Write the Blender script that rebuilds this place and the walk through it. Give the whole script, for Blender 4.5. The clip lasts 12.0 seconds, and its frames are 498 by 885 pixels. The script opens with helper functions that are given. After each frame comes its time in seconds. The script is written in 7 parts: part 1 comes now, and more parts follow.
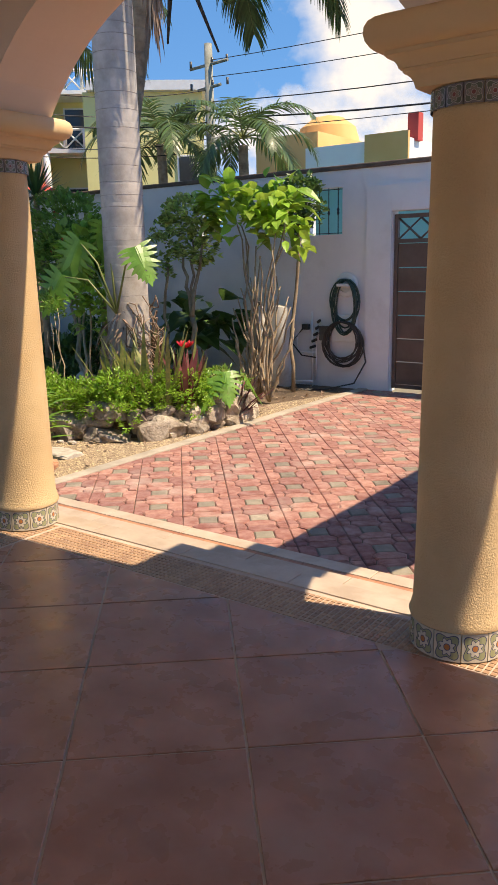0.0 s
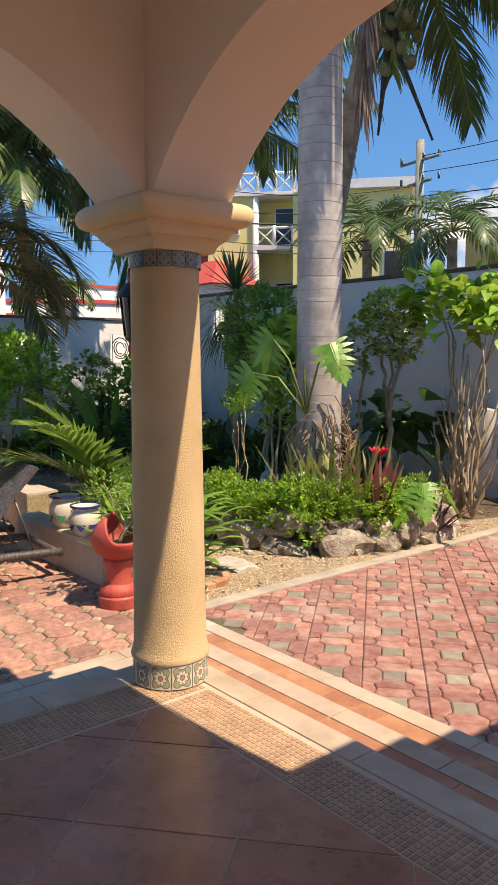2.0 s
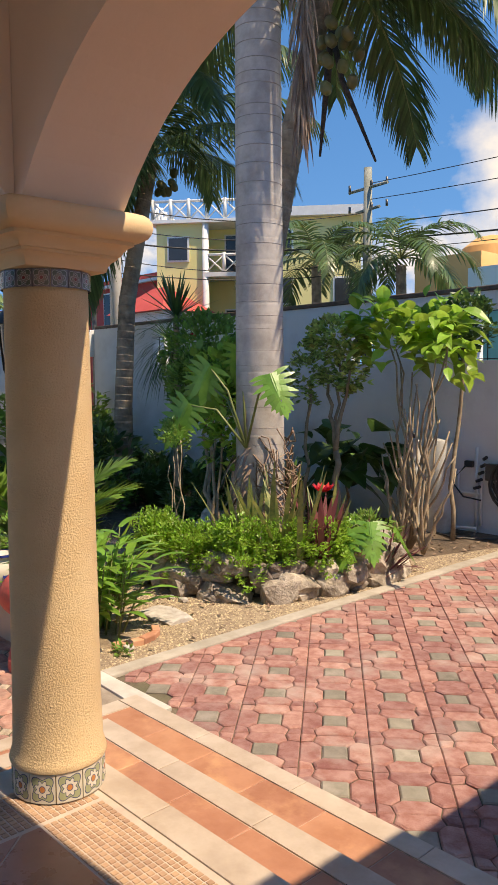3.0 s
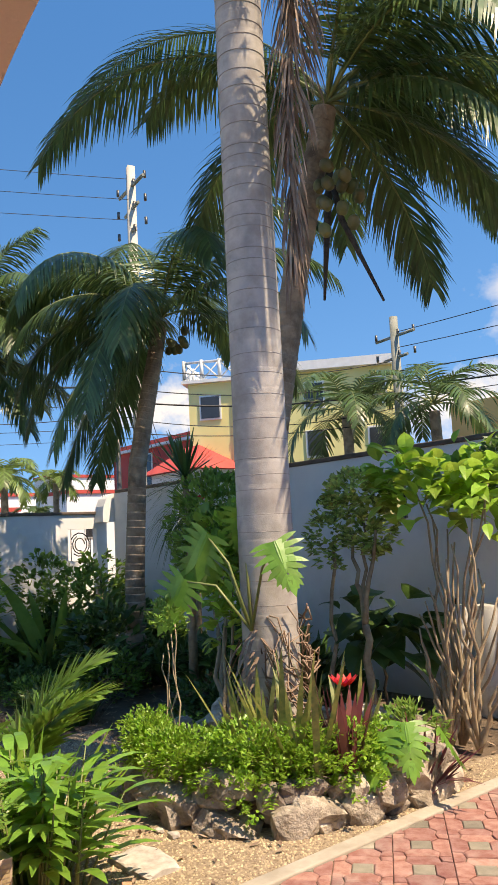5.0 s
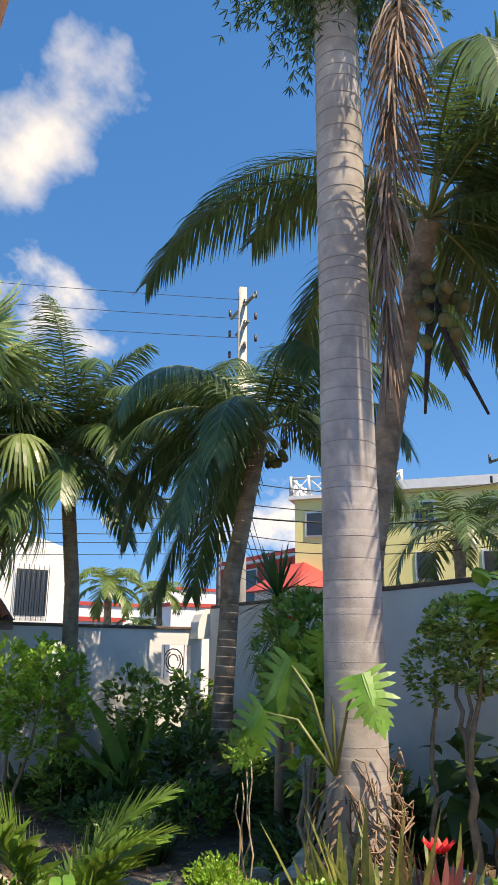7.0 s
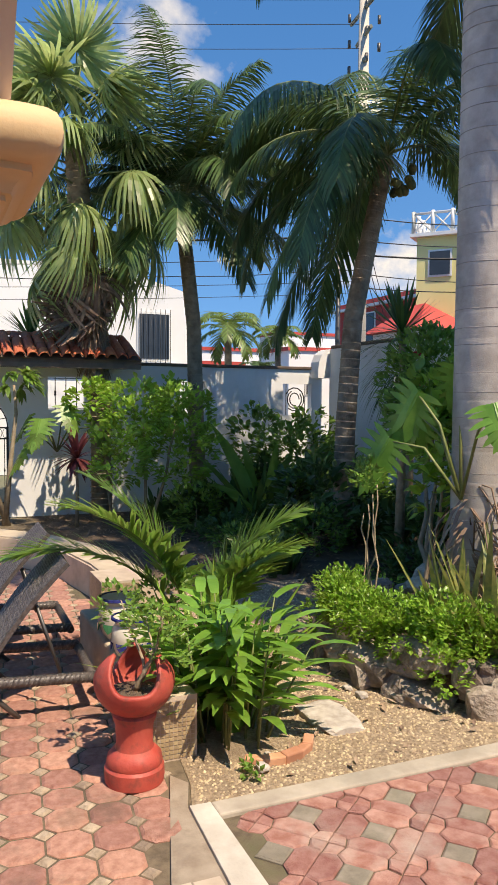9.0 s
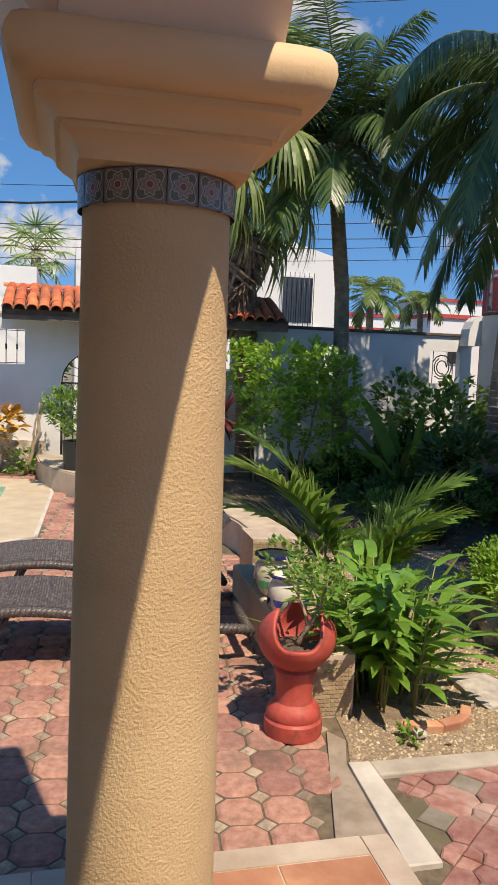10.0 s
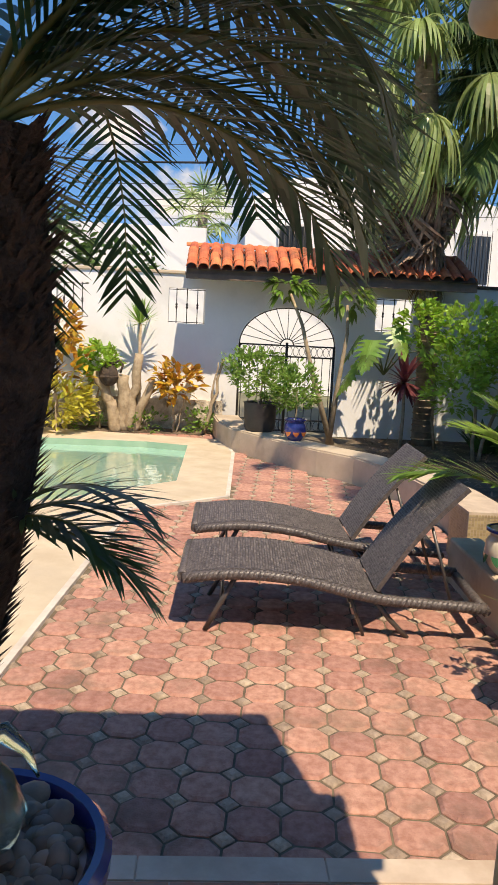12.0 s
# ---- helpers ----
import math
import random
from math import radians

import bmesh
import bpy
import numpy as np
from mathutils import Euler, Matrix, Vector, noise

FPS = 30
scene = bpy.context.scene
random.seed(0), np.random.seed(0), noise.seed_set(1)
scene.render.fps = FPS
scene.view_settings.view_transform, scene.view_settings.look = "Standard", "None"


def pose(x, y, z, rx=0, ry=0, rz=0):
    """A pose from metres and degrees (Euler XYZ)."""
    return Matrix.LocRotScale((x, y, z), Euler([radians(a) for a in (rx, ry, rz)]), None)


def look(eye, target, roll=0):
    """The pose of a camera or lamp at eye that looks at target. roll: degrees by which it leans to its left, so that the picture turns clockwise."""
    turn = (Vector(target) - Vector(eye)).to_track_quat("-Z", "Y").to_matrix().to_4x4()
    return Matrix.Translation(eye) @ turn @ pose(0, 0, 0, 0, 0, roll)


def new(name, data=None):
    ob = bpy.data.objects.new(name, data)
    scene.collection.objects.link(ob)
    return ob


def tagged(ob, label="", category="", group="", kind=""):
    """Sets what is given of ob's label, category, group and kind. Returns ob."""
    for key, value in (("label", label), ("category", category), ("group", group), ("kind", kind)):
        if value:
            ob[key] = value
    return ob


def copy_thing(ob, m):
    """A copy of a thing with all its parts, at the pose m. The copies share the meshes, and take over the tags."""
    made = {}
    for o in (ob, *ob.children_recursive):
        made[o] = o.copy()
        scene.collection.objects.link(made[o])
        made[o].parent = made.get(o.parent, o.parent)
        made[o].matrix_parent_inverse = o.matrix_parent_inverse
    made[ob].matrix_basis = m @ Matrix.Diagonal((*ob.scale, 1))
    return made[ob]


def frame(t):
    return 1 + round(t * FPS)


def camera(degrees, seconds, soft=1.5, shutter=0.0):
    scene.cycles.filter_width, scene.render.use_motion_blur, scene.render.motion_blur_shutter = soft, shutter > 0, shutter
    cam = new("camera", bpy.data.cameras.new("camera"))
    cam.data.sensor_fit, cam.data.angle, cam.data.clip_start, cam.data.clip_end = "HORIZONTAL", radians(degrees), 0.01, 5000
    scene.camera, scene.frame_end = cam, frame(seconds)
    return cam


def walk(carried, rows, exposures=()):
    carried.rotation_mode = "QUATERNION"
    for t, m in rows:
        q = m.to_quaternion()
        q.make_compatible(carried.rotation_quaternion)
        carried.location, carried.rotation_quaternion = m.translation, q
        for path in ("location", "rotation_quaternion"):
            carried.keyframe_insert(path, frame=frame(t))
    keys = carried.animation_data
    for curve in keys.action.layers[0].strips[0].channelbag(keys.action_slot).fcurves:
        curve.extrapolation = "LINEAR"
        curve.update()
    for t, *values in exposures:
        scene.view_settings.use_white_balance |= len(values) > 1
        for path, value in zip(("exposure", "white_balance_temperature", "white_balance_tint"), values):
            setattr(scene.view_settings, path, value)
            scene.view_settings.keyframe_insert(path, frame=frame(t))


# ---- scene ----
cam = camera(35.8, 12.0)
PATH = [
    (0, (0.084, 0.397, 1.277), (-1.061, 1.971, 0.822), -1.2),
    (0.5, (0.021, 0.553, 1.328), (-1.41, 1.892, 0.926), 0.4),
    (1, (-0.069, 0.689, 1.347), (-1.598, 1.939, 1.03), 1.2),
    (1.5, (-0.279, 0.836, 1.359), (-1.83, 2.075, 1.119), -0.1),
    (2, (-0.431, 1.032, 1.354), (-1.962, 2.299, 1.128), -0.2),
    (2.5, (-0.574, 1.287, 1.368), (-2.077, 2.591, 1.165), 1.0),
    (3, (-0.707, 1.504, 1.392), (-2.168, 2.86, 1.233), -0.4),
    (3.2, (-0.782, 1.599, 1.393), (-2.223, 2.98, 1.267), -0.8),
    (4.8, (-1.143, 2.461, 1.474), (-2.656, 3.759, 1.646), -1.8),
    (5, (-1.188, 2.464, 1.512), (-2.719, 3.731, 1.751), -2.9),
    (5.5, (-1.203, 2.662, 1.564), (-2.784, 3.806, 2.02), -0.9),
    (6, (-1.261, 2.764, 1.55), (-2.841, 3.832, 2.175), 0.4),
    (6.5, (-1.259, 2.775, 1.543), (-2.848, 3.808, 2.207), 0.4),
    (6.7, (-1.286, 2.791, 1.551), (-2.896, 3.811, 2.183), 0.4),
    (8.3, (-1.482, 2.826, 1.52), (-3.253, 3.752, 1.59), -0.3),
    (8.5, (-1.499, 2.841, 1.488), (-3.287, 3.737, 1.501), -0.2),
    (9, (-1.52, 2.818, 1.459), (-3.359, 3.598, 1.352), 0.4),
    (9.5, (-1.532, 2.722, 1.431), (-3.43, 3.33, 1.263), 1.6),
    (10, (-1.59, 2.621, 1.428), (-3.525, 3.082, 1.225), 2.2),
    (10.5, (-1.613, 2.436, 1.384), (-3.566, 2.804, 1.179), 1.9),
    (11, (-1.681, 2.304, 1.378), (-3.65, 2.56, 1.136), 2.1),
    (11.5, (-1.783, 2.215, 1.371), (-3.756, 2.376, 1.089), 2.2),
    (12, (-1.928, 2.113, 1.358), (-3.901, 2.215, 1.049), 2.8),
]
walk(cam, [(t, look(eye, target, roll)) for t, eye, target, roll in PATH],
     [(0.0, 0.84, 8800, 14), (0.8, 0.98, 8800, 14), (1.5, 0.88, 8800, 14), (3.0, 0.68, 8700, 14), (5.0, 0.92, 9100, 14), (6.5, 0.88, 8800, 13), (8.5, 0.76, 8400, 13), (10.5, 0.36, 8000, 13), (11.0, 0.40, 8100, 13), (12.0, 0.62, 8500, 14)])

# ---- daylight ----
SUN = Vector((0.57, 0.15, 1.0)).normalized()
world = bpy.data.worlds.new("world")
scene.world = world
world.use_nodes = True
wn = world.node_tree.nodes
sky = wn.new("ShaderNodeTexSky")
sky.sky_type = "NISHITA"
sky.sun_disc = False
sky.sun_elevation = math.asin(SUN.z)
sky.sun_rotation = math.atan2(SUN.x, SUN.y)
sky.ozone_density = 2.5
sky.dust_density = 0.15
hue = wn.new("ShaderNodeHueSaturation")
hue.inputs["Saturation"].default_value = 1.34
hue.inputs["Hue"].default_value = 0.504
# clear tropical air: the deep blue reaches down to the roofs
tc = wn.new("ShaderNodeTexCoord")
lift = wn.new("ShaderNodeVectorMath")
lift.operation = "MULTIPLY_ADD"
lift.inputs[1].default_value = (1, 1, 0.8)
lift.inputs[2].default_value = (0, 0, 0.24)
unit = wn.new("ShaderNodeVectorMath")
unit.operation = "NORMALIZE"
world.node_tree.links.new(tc.outputs["Generated"], lift.inputs[0])
world.node_tree.links.new(lift.outputs[0], unit.inputs[0])
world.node_tree.links.new(unit.outputs[0], sky.inputs["Vector"])
world.node_tree.links.new(sky.outputs[0], hue.inputs["Color"])
world.node_tree.links.new(hue.outputs[0], wn["Background"].inputs[0])
wn["Background"].inputs[1].default_value = 0.15
sun_data = bpy.data.lights.new("sun", "SUN")
sun_data.energy = 3.9
sun_data.angle = radians(0.53)
sun_data.color = (1.0, 0.95, 0.86)
sun = new("sun", sun_data)
sun.matrix_world = look(SUN * 30, (0, 0, 0))


# ---- materials ----
def mat(name, c1, c2, scale=4.0, rough=0.8, bump=0.3, bscale=60.0, depth=0.004, c3=None, sscale=0.8, metal=0.0,
        rand=0.0, island=0.0, spec=0.5, coat=0.0, trans=0.0):
    """A procedural surface: two colours by grain, a third in stains, relief, and a shift from piece to piece."""
    m = bpy.data.materials.new(name)
    m.use_nodes = True
    nt = m.node_tree
    N, K = nt.nodes, nt.links.new
    b = N["Principled BSDF"]
    geo = N.new("ShaderNodeNewGeometry")

    def grain(sc, detail=5.0, r=0.6):
        n = N.new("ShaderNodeTexNoise")
        n.inputs["Scale"].default_value, n.inputs["Detail"].default_value, n.inputs["Roughness"].default_value = sc, detail, r
        K(geo.outputs["Position"], n.inputs["Vector"])
        return n

    def ramp(fac, lo, hi):
        r = N.new("ShaderNodeMapRange")
        r.inputs[1].default_value, r.inputs[2].default_value = lo, hi
        K(fac, r.inputs[0])
        return r.outputs[0]

    def blend(fac, a, c):
        x = N.new("ShaderNodeMix")
        x.data_type = "RGBA"
        if isinstance(fac, float):
            x.inputs[0].default_value = fac
        else:
            K(fac, x.inputs[0])
        for sock, v in ((x.inputs[6], a), (x.inputs[7], c)):
            if isinstance(v, tuple):
                sock.default_value = (*v, 1)
            else:
                K(v, sock)
        return x.outputs[2]

    g = grain(scale)
    col = blend(ramp(g.outputs[0], 0.35, 0.65), c1, c2)
    if c3:
        st = grain(sscale, 6.0, 0.65)
        col = blend(ramp(st.outputs[0], 0.52, 0.72), col, c3)
    if rand or island:
        h = N.new("ShaderNodeHueSaturation")
        K(col, h.inputs["Color"])
        src = N.new("ShaderNodeObjectInfo").outputs["Random"] if rand else geo.outputs["Random Per Island"]
        amt = rand or island
        r = N.new("ShaderNodeMapRange")
        r.inputs[3].default_value, r.inputs[4].default_value = 1 - amt, 1 + amt
        K(src, r.inputs[0])
        K(r.outputs[0], h.inputs["Value"])
        w = N.new("ShaderNodeMath")
        w.operation = "MULTIPLY_ADD"
        w.inputs[1].default_value, w.inputs[2].default_value = amt * 0.06, 0.5 - amt * 0.03
        K(src, w.inputs[0])
        K(w.outputs[0], h.inputs["Hue"])
        col = h.outputs[0]
    K(col, b.inputs["Base Color"])
    b.inputs["Roughness"].default_value = rough
    b.inputs["Metallic"].default_value = metal
    b.inputs["Specular IOR Level"].default_value = spec
    b.inputs["Coat Weight"].default_value = coat
    if rough > 0.1 and not trans:
        K(ramp(grain(scale * 1.7, 4.0).outputs[0], -0.6, 1.6), b.inputs["Roughness"])
        for n in N:
            if n.type == "MAP_RANGE" and n.outputs[0].links and n.outputs[0].links[0].to_socket == b.inputs["Roughness"]:
                n.inputs[1].default_value, n.inputs[2].default_value = 0.3, 0.7
                n.inputs[3].default_value, n.inputs[4].default_value = max(0.05, rough - 0.1), min(1.0, rough + 0.1)
    if bump:
        bp = N.new("ShaderNodeBump")
        bp.inputs["Strength"].default_value, bp.inputs["Distance"].default_value = bump, depth
        K(grain(bscale, 4.0, 0.6).outputs[0], bp.inputs["Height"])
        K(bp.outputs[0], b.inputs["Normal"])
    if trans:
        t = N.new("ShaderNodeBsdfTranslucent")
        hs = N.new("ShaderNodeHueSaturation")
        hs.inputs["Value"].default_value, hs.inputs["Hue"].default_value = 1.6, 0.485
        K(col, hs.inputs["Color"])
        K(hs.outputs[0], t.inputs["Color"])
        mx = N.new("ShaderNodeMixShader")
        mx.inputs[0].default_value = trans
        K(b.outputs[0], mx.inputs[1])
        K(t.outputs[0], mx.inputs[2])
        K(mx.outputs[0], N["Material Output"].inputs[0])
    return m


def leafmat(name, c1, c2, rough=0.42, trans=0.3, scale=3.0, island=0.35, spec=0.5):
    return mat(name, c1, c2, scale=scale, rough=rough, bump=0.0, island=island, trans=trans, spec=spec)


M_stucco = mat("column_stucco", (0.62, 0.42, 0.22), (0.69, 0.49, 0.27), 3.0, 0.9, 0.75, 150.0, 0.006, (0.54, 0.37, 0.20), 1.2)
M_capital = mat("capital_paint", (0.68, 0.47, 0.26), (0.72, 0.52, 0.31), 3.0, 0.7, 0.3, 45.0, 0.004, (0.60, 0.41, 0.22), 1.5)
M_house = mat("house_paint", (0.76, 0.62, 0.53), (0.80, 0.66, 0.57), 1.5, 0.75, 0.25, 25.0, 0.004, (0.72, 0.59, 0.50), 0.9)
M_ceiling = mat("ceiling_paint", (0.78, 0.70, 0.62), (0.82, 0.74, 0.67), 1.5, 0.8, 0.2, 30.0)
M_whitewall = mat("white_wall", (0.72, 0.72, 0.72), (0.80, 0.80, 0.79), 1.2, 0.85, 0.35, 22.0, 0.006, (0.60, 0.59, 0.56), 0.7)
M_coping = mat("wall_coping", (0.10, 0.075, 0.06), (0.17, 0.12, 0.09), 5.0, 0.85, 0.5, 40.0, 0.006)
M_floortile = mat("terrace_tile", (0.36, 0.16, 0.095), (0.49, 0.24, 0.155), 5.0, 0.30, 0.12, 35.0, 0.003, (0.45, 0.26, 0.18), 2.2, rand=0.08)
M_grout = mat("grout", (0.46, 0.36, 0.29), (0.55, 0.45, 0.36), 8.0, 0.9, 0.3, 90.0)
M_steptile = mat("step_tile", (0.37, 0.155, 0.085), (0.46, 0.215, 0.125), 7.0, 0.5, 0.15, 50.0, 0.003, (0.62, 0.33, 0.17), 3.0, rand=0.10)
M_cream = mat("cream_marble", (0.43, 0.335, 0.255), (0.55, 0.445, 0.35), 6.0, 0.55, 0.15, 60.0, 0.003, (0.38, 0.28, 0.20), 2.0, rand=0.06)
M_mosaic = mat("mosaic", (0.36, 0.21, 0.125), (0.47, 0.295, 0.18), 9.0, 0.5, 0.1, 90.0, 0.002, island=0.14)
M_octagon = mat("octagon_paver", (0.36, 0.165, 0.122), (0.52, 0.280, 0.215), 22.0, 0.92, 1.0, 140.0, 0.008, (0.21, 0.13, 0.095), 2.4, rand=0.20)
M_octfar = mat("octagon_paver_far", (0.36, 0.165, 0.122), (0.52, 0.280, 0.215), 22.0, 0.92, 1.0, 140.0, 0.008, (0.21, 0.13, 0.095), 2.4, island=0.20)
M_diamond = mat("diamond_paver", (0.31, 0.235, 0.17), (0.48, 0.375, 0.28), 30.0, 0.9, 0.9, 170.0, 0.008, (0.22, 0.16, 0.115), 3.5, rand=0.22)
M_diafar = mat("diamond_paver_far", (0.31, 0.235, 0.17), (0.48, 0.375, 0.28), 30.0, 0.9, 0.9, 170.0, 0.008, (0.22, 0.16, 0.115), 3.5, island=0.22)
M_red = mat("red_paver", (0.31, 0.125, 0.10), (0.45, 0.245, 0.205), 13.0, 0.92, 1.0, 130.0, 0.008, (0.45, 0.34, 0.29), 2.2, rand=0.22)
M_redfar = mat("red_paver_far", (0.31, 0.125, 0.10), (0.45, 0.245, 0.205), 13.0, 0.92, 1.0, 130.0, 0.008, (0.45, 0.34, 0.29), 2.2, island=0.22)
M_grey = mat("grey_paver", (0.224, 0.197, 0.151), (0.310, 0.269, 0.210), 9.0, 0.95, 0.8, 190.0, 0.008, (0.48, 0.40, 0.33), 2.2, rand=0.22)
M_greyfar = mat("grey_paver_far", (0.224, 0.197, 0.151), (0.310, 0.269, 0.210), 9.0, 0.95, 0.8, 190.0, 0.008, (0.48, 0.40, 0.33), 2.2, island=0.2)
M_joint = mat("joint_sand", (0.10, 0.075, 0.05), (0.20, 0.15, 0.10), 12.0, 0.95, 0.6, 160.0, 0.006, (0.10, 0.10, 0.05), 3.0)
M_kerb = mat("concrete_kerb", (0.34, 0.29, 0.23), (0.47, 0.41, 0.34), 5.0, 0.9, 0.5, 90.0, 0.006, (0.30, 0.27, 0.22), 2.0)
M_apron = mat("dirty_concrete", (0.26, 0.20, 0.15), (0.38, 0.31, 0.24), 6.0, 0.95, 0.7, 90.0, 0.006, (0.17, 0.13, 0.10), 2.5)
M_whitekerb = mat("white_kerb", (0.46, 0.41, 0.35), (0.62, 0.57, 0.50), 5.0, 0.85, 0.4, 80.0, 0.005, (0.45, 0.40, 0.34), 2.0)
M_soil = mat("soil", (0.11, 0.075, 0.05), (0.20, 0.14, 0.095), 4.0, 0.95, 1.0, 50.0, 0.03, (0.05, 0.035, 0.025), 1.2)
M_gravelbed = mat("gravel_bed", (0.27, 0.19, 0.12), (0.46, 0.35, 0.24), 45.0, 0.95, 1.0, 90.0, 0.02, (0.22, 0.16, 0.11), 1.5)
M_pebble = mat("gravel", (0.36, 0.265, 0.17), (0.52, 0.41, 0.28), 20.0, 0.9, 0.2, 90.0, 0.002, island=0.5)
M_stone = mat("rubble_stone", (0.24, 0.19, 0.145), (0.55, 0.47, 0.39), 7.0, 0.92, 1.0, 40.0, 0.02, (0.13, 0.10, 0.075), 4.0, rand=0.45)
M_flatstone = mat("flat_stone", (0.36, 0.31, 0.27), (0.54, 0.49, 0.44), 14.0, 0.9, 0.5, 60.0, 0.006)
M_deck = mat("pool_deck", (0.46, 0.37, 0.26), (0.57, 0.48, 0.35), 3.0, 0.85, 0.3, 70.0, 0.004, (0.46, 0.38, 0.28), 1.2)
M_pooltile = mat("pool_plaster", (0.22, 0.38, 0.26), (0.30, 0.46, 0.33), 2.0, 0.6, 0.1, 20.0, 0.004)
M_bench = mat("bench_render", (0.46, 0.37, 0.27), (0.56, 0.46, 0.34), 3.0, 0.85, 0.4, 50.0, 0.005, (0.30, 0.24, 0.18), 1.2)
M_royal = mat("royal_trunk", (0.34, 0.305, 0.275), (0.49, 0.45, 0.41), 6.0, 0.9, 0.5, 110.0, 0.004, (0.30, 0.27, 0.24), 1.3)
M_trunk = mat("palm_trunk", (0.230, 0.182, 0.135), (0.405, 0.338, 0.257), 6.0, 0.95, 0.8, 40.0, 0.015, (0.10, 0.08, 0.06), 2.0)
M_bark = mat("shrub_stem", (0.26, 0.19, 0.12), (0.42, 0.33, 0.22), 12.0, 0.9, 0.6, 70.0, 0.006)
M_fibre = mat("palm_fibre", (0.045, 0.032, 0.024), (0.10, 0.07, 0.05), 12.0, 0.95, 1.0, 60.0, 0.02)
M_dry = mat("dry_leaf", (0.20, 0.125, 0.085), (0.34, 0.24, 0.17), 6.0, 0.85, 0.2, 40.0, 0.004, island=0.3)
M_rachis = mat("leaf_stalk", (0.14, 0.17, 0.05), (0.22, 0.24, 0.09), 6.0, 0.5, 0.0)
M_coco = leafmat("coconut_leaf", (0.055, 0.105, 0.032), (0.095, 0.155, 0.05), 0.36, 0.22)
M_cocolight = leafmat("coconut_leaf_young", (0.12, 0.19, 0.045), (0.17, 0.25, 0.07), 0.4, 0.35)
M_phoenix = leafmat("phoenix_leaf", (0.035, 0.085, 0.032), (0.062, 0.145, 0.055), 0.38, 0.25)
M_fan = leafmat("fan_leaf", (0.20, 0.29, 0.10), (0.33, 0.41, 0.18), 0.34, 0.45)
M_dark = leafmat("dark_leaf", (0.045, 0.10, 0.026), (0.09, 0.165, 0.042), 0.33, 0.28)
M_mid = leafmat("green_leaf", (0.12, 0.23, 0.04), (0.20, 0.33, 0.07), 0.36, 0.42)
M_bright = leafmat("bright_leaf", (0.17, 0.32, 0.04), (0.27, 0.44, 0.07), 0.38, 0.4)
M_yellow = leafmat("yellow_leaf", (0.40, 0.38, 0.05), (0.52, 0.48, 0.10), 0.4, 0.35)
M_croton = leafmat("croton_leaf", (0.50, 0.20, 0.03), (0.46, 0.36, 0.05), 0.4, 0.25, 9.0, 0.5)
M_cordyline = leafmat("cordyline_leaf", (0.14, 0.035, 0.045), (0.20, 0.06, 0.06), 0.4, 0.25)
M_redflower = leafmat("red_flower", (0.62, 0.03, 0.02), (0.75, 0.06, 0.04), 0.4, 0.3)
M_nut = mat("coconut", (0.10, 0.12, 0.035), (0.20, 0.16, 0.06), 5.0, 0.5, 0.1, 30.0, rand=0.25)
M_redpot = mat("red_painted_clay", (0.42, 0.055, 0.04), (0.52, 0.10, 0.07), 5.0, 0.6, 0.4, 40.0, 0.005, (0.16, 0.055, 0.04), 9.0)
M_terracotta = mat("terracotta", (0.46, 0.21, 0.12), (0.56, 0.29, 0.18), 7.0, 0.85, 0.3, 60.0, 0.004, rand=0.15)
M_wicker = mat("dark_wicker", (0.055, 0.045, 0.042), (0.12, 0.10, 0.095), 40.0, 0.42, 0.5, 120.0, 0.004)
M_weave = mat("wicker_strand", (0.060, 0.050, 0.047), (0.15, 0.13, 0.12), 60.0, 0.38, 0.3, 160.0, 0.002, island=0.4)
M_tube = mat("grey_metal_tube", (0.10, 0.095, 0.09), (0.15, 0.14, 0.13), 10.0, 0.4, 0.05, 60.0, metal=0.6)
M_iron = mat("black_iron", (0.018, 0.017, 0.017), (0.035, 0.032, 0.03), 10.0, 0.5, 0.2, 90.0, 0.002)
M_gate = mat("brown_gate_paint", (0.115, 0.075, 0.055), (0.15, 0.10, 0.075), 4.0, 0.55, 0.15, 50.0, 0.003, (0.09, 0.06, 0.045), 1.5)
M_rooftile = mat("roof_tile", (0.52, 0.12, 0.05), (0.64, 0.20, 0.08), 5.0, 0.8, 0.3, 50.0, 0.005, (0.26, 0.10, 0.06), 1.3, rand=0.22)
M_yellowbld = mat("yellow_render", (0.74, 0.66, 0.28), (0.80, 0.72, 0.34), 0.6, 0.85, 0.15, 12.0)
M_whitebld = mat("white_render", (0.76, 0.76, 0.75), (0.83, 0.83, 0.81), 0.6, 0.85, 0.2, 12.0, c3=(0.66, 0.66, 0.64), sscale=0.3)
M_redbld = mat("red_render", (0.48, 0.055, 0.045), (0.56, 0.08, 0.065), 0.6, 0.8, 0.15, 12.0)
M_orangebld = mat("orange_render", (0.72, 0.38, 0.13), (0.78, 0.45, 0.18), 0.6, 0.85, 0.15, 12.0)
M_turq = mat("turquoise_paint", (0.16, 0.52, 0.46), (0.22, 0.58, 0.52), 1.0, 0.7, 0.1, 20.0)
M_asphalt = mat("asphalt", (0.045, 0.045, 0.045), (0.065, 0.064, 0.062), 6.0, 0.9, 0.5, 120.0)
M_plain = mat("dry_ground", (0.16, 0.14, 0.10), (0.24, 0.21, 0.15), 0.2, 0.95, 0.3, 8.0, c3=(0.07, 0.10, 0.04), sscale=0.05)
M_glass = mat("dark_glass", (0.03, 0.035, 0.04), (0.045, 0.05, 0.055), 1.0, 0.08, 0.0)
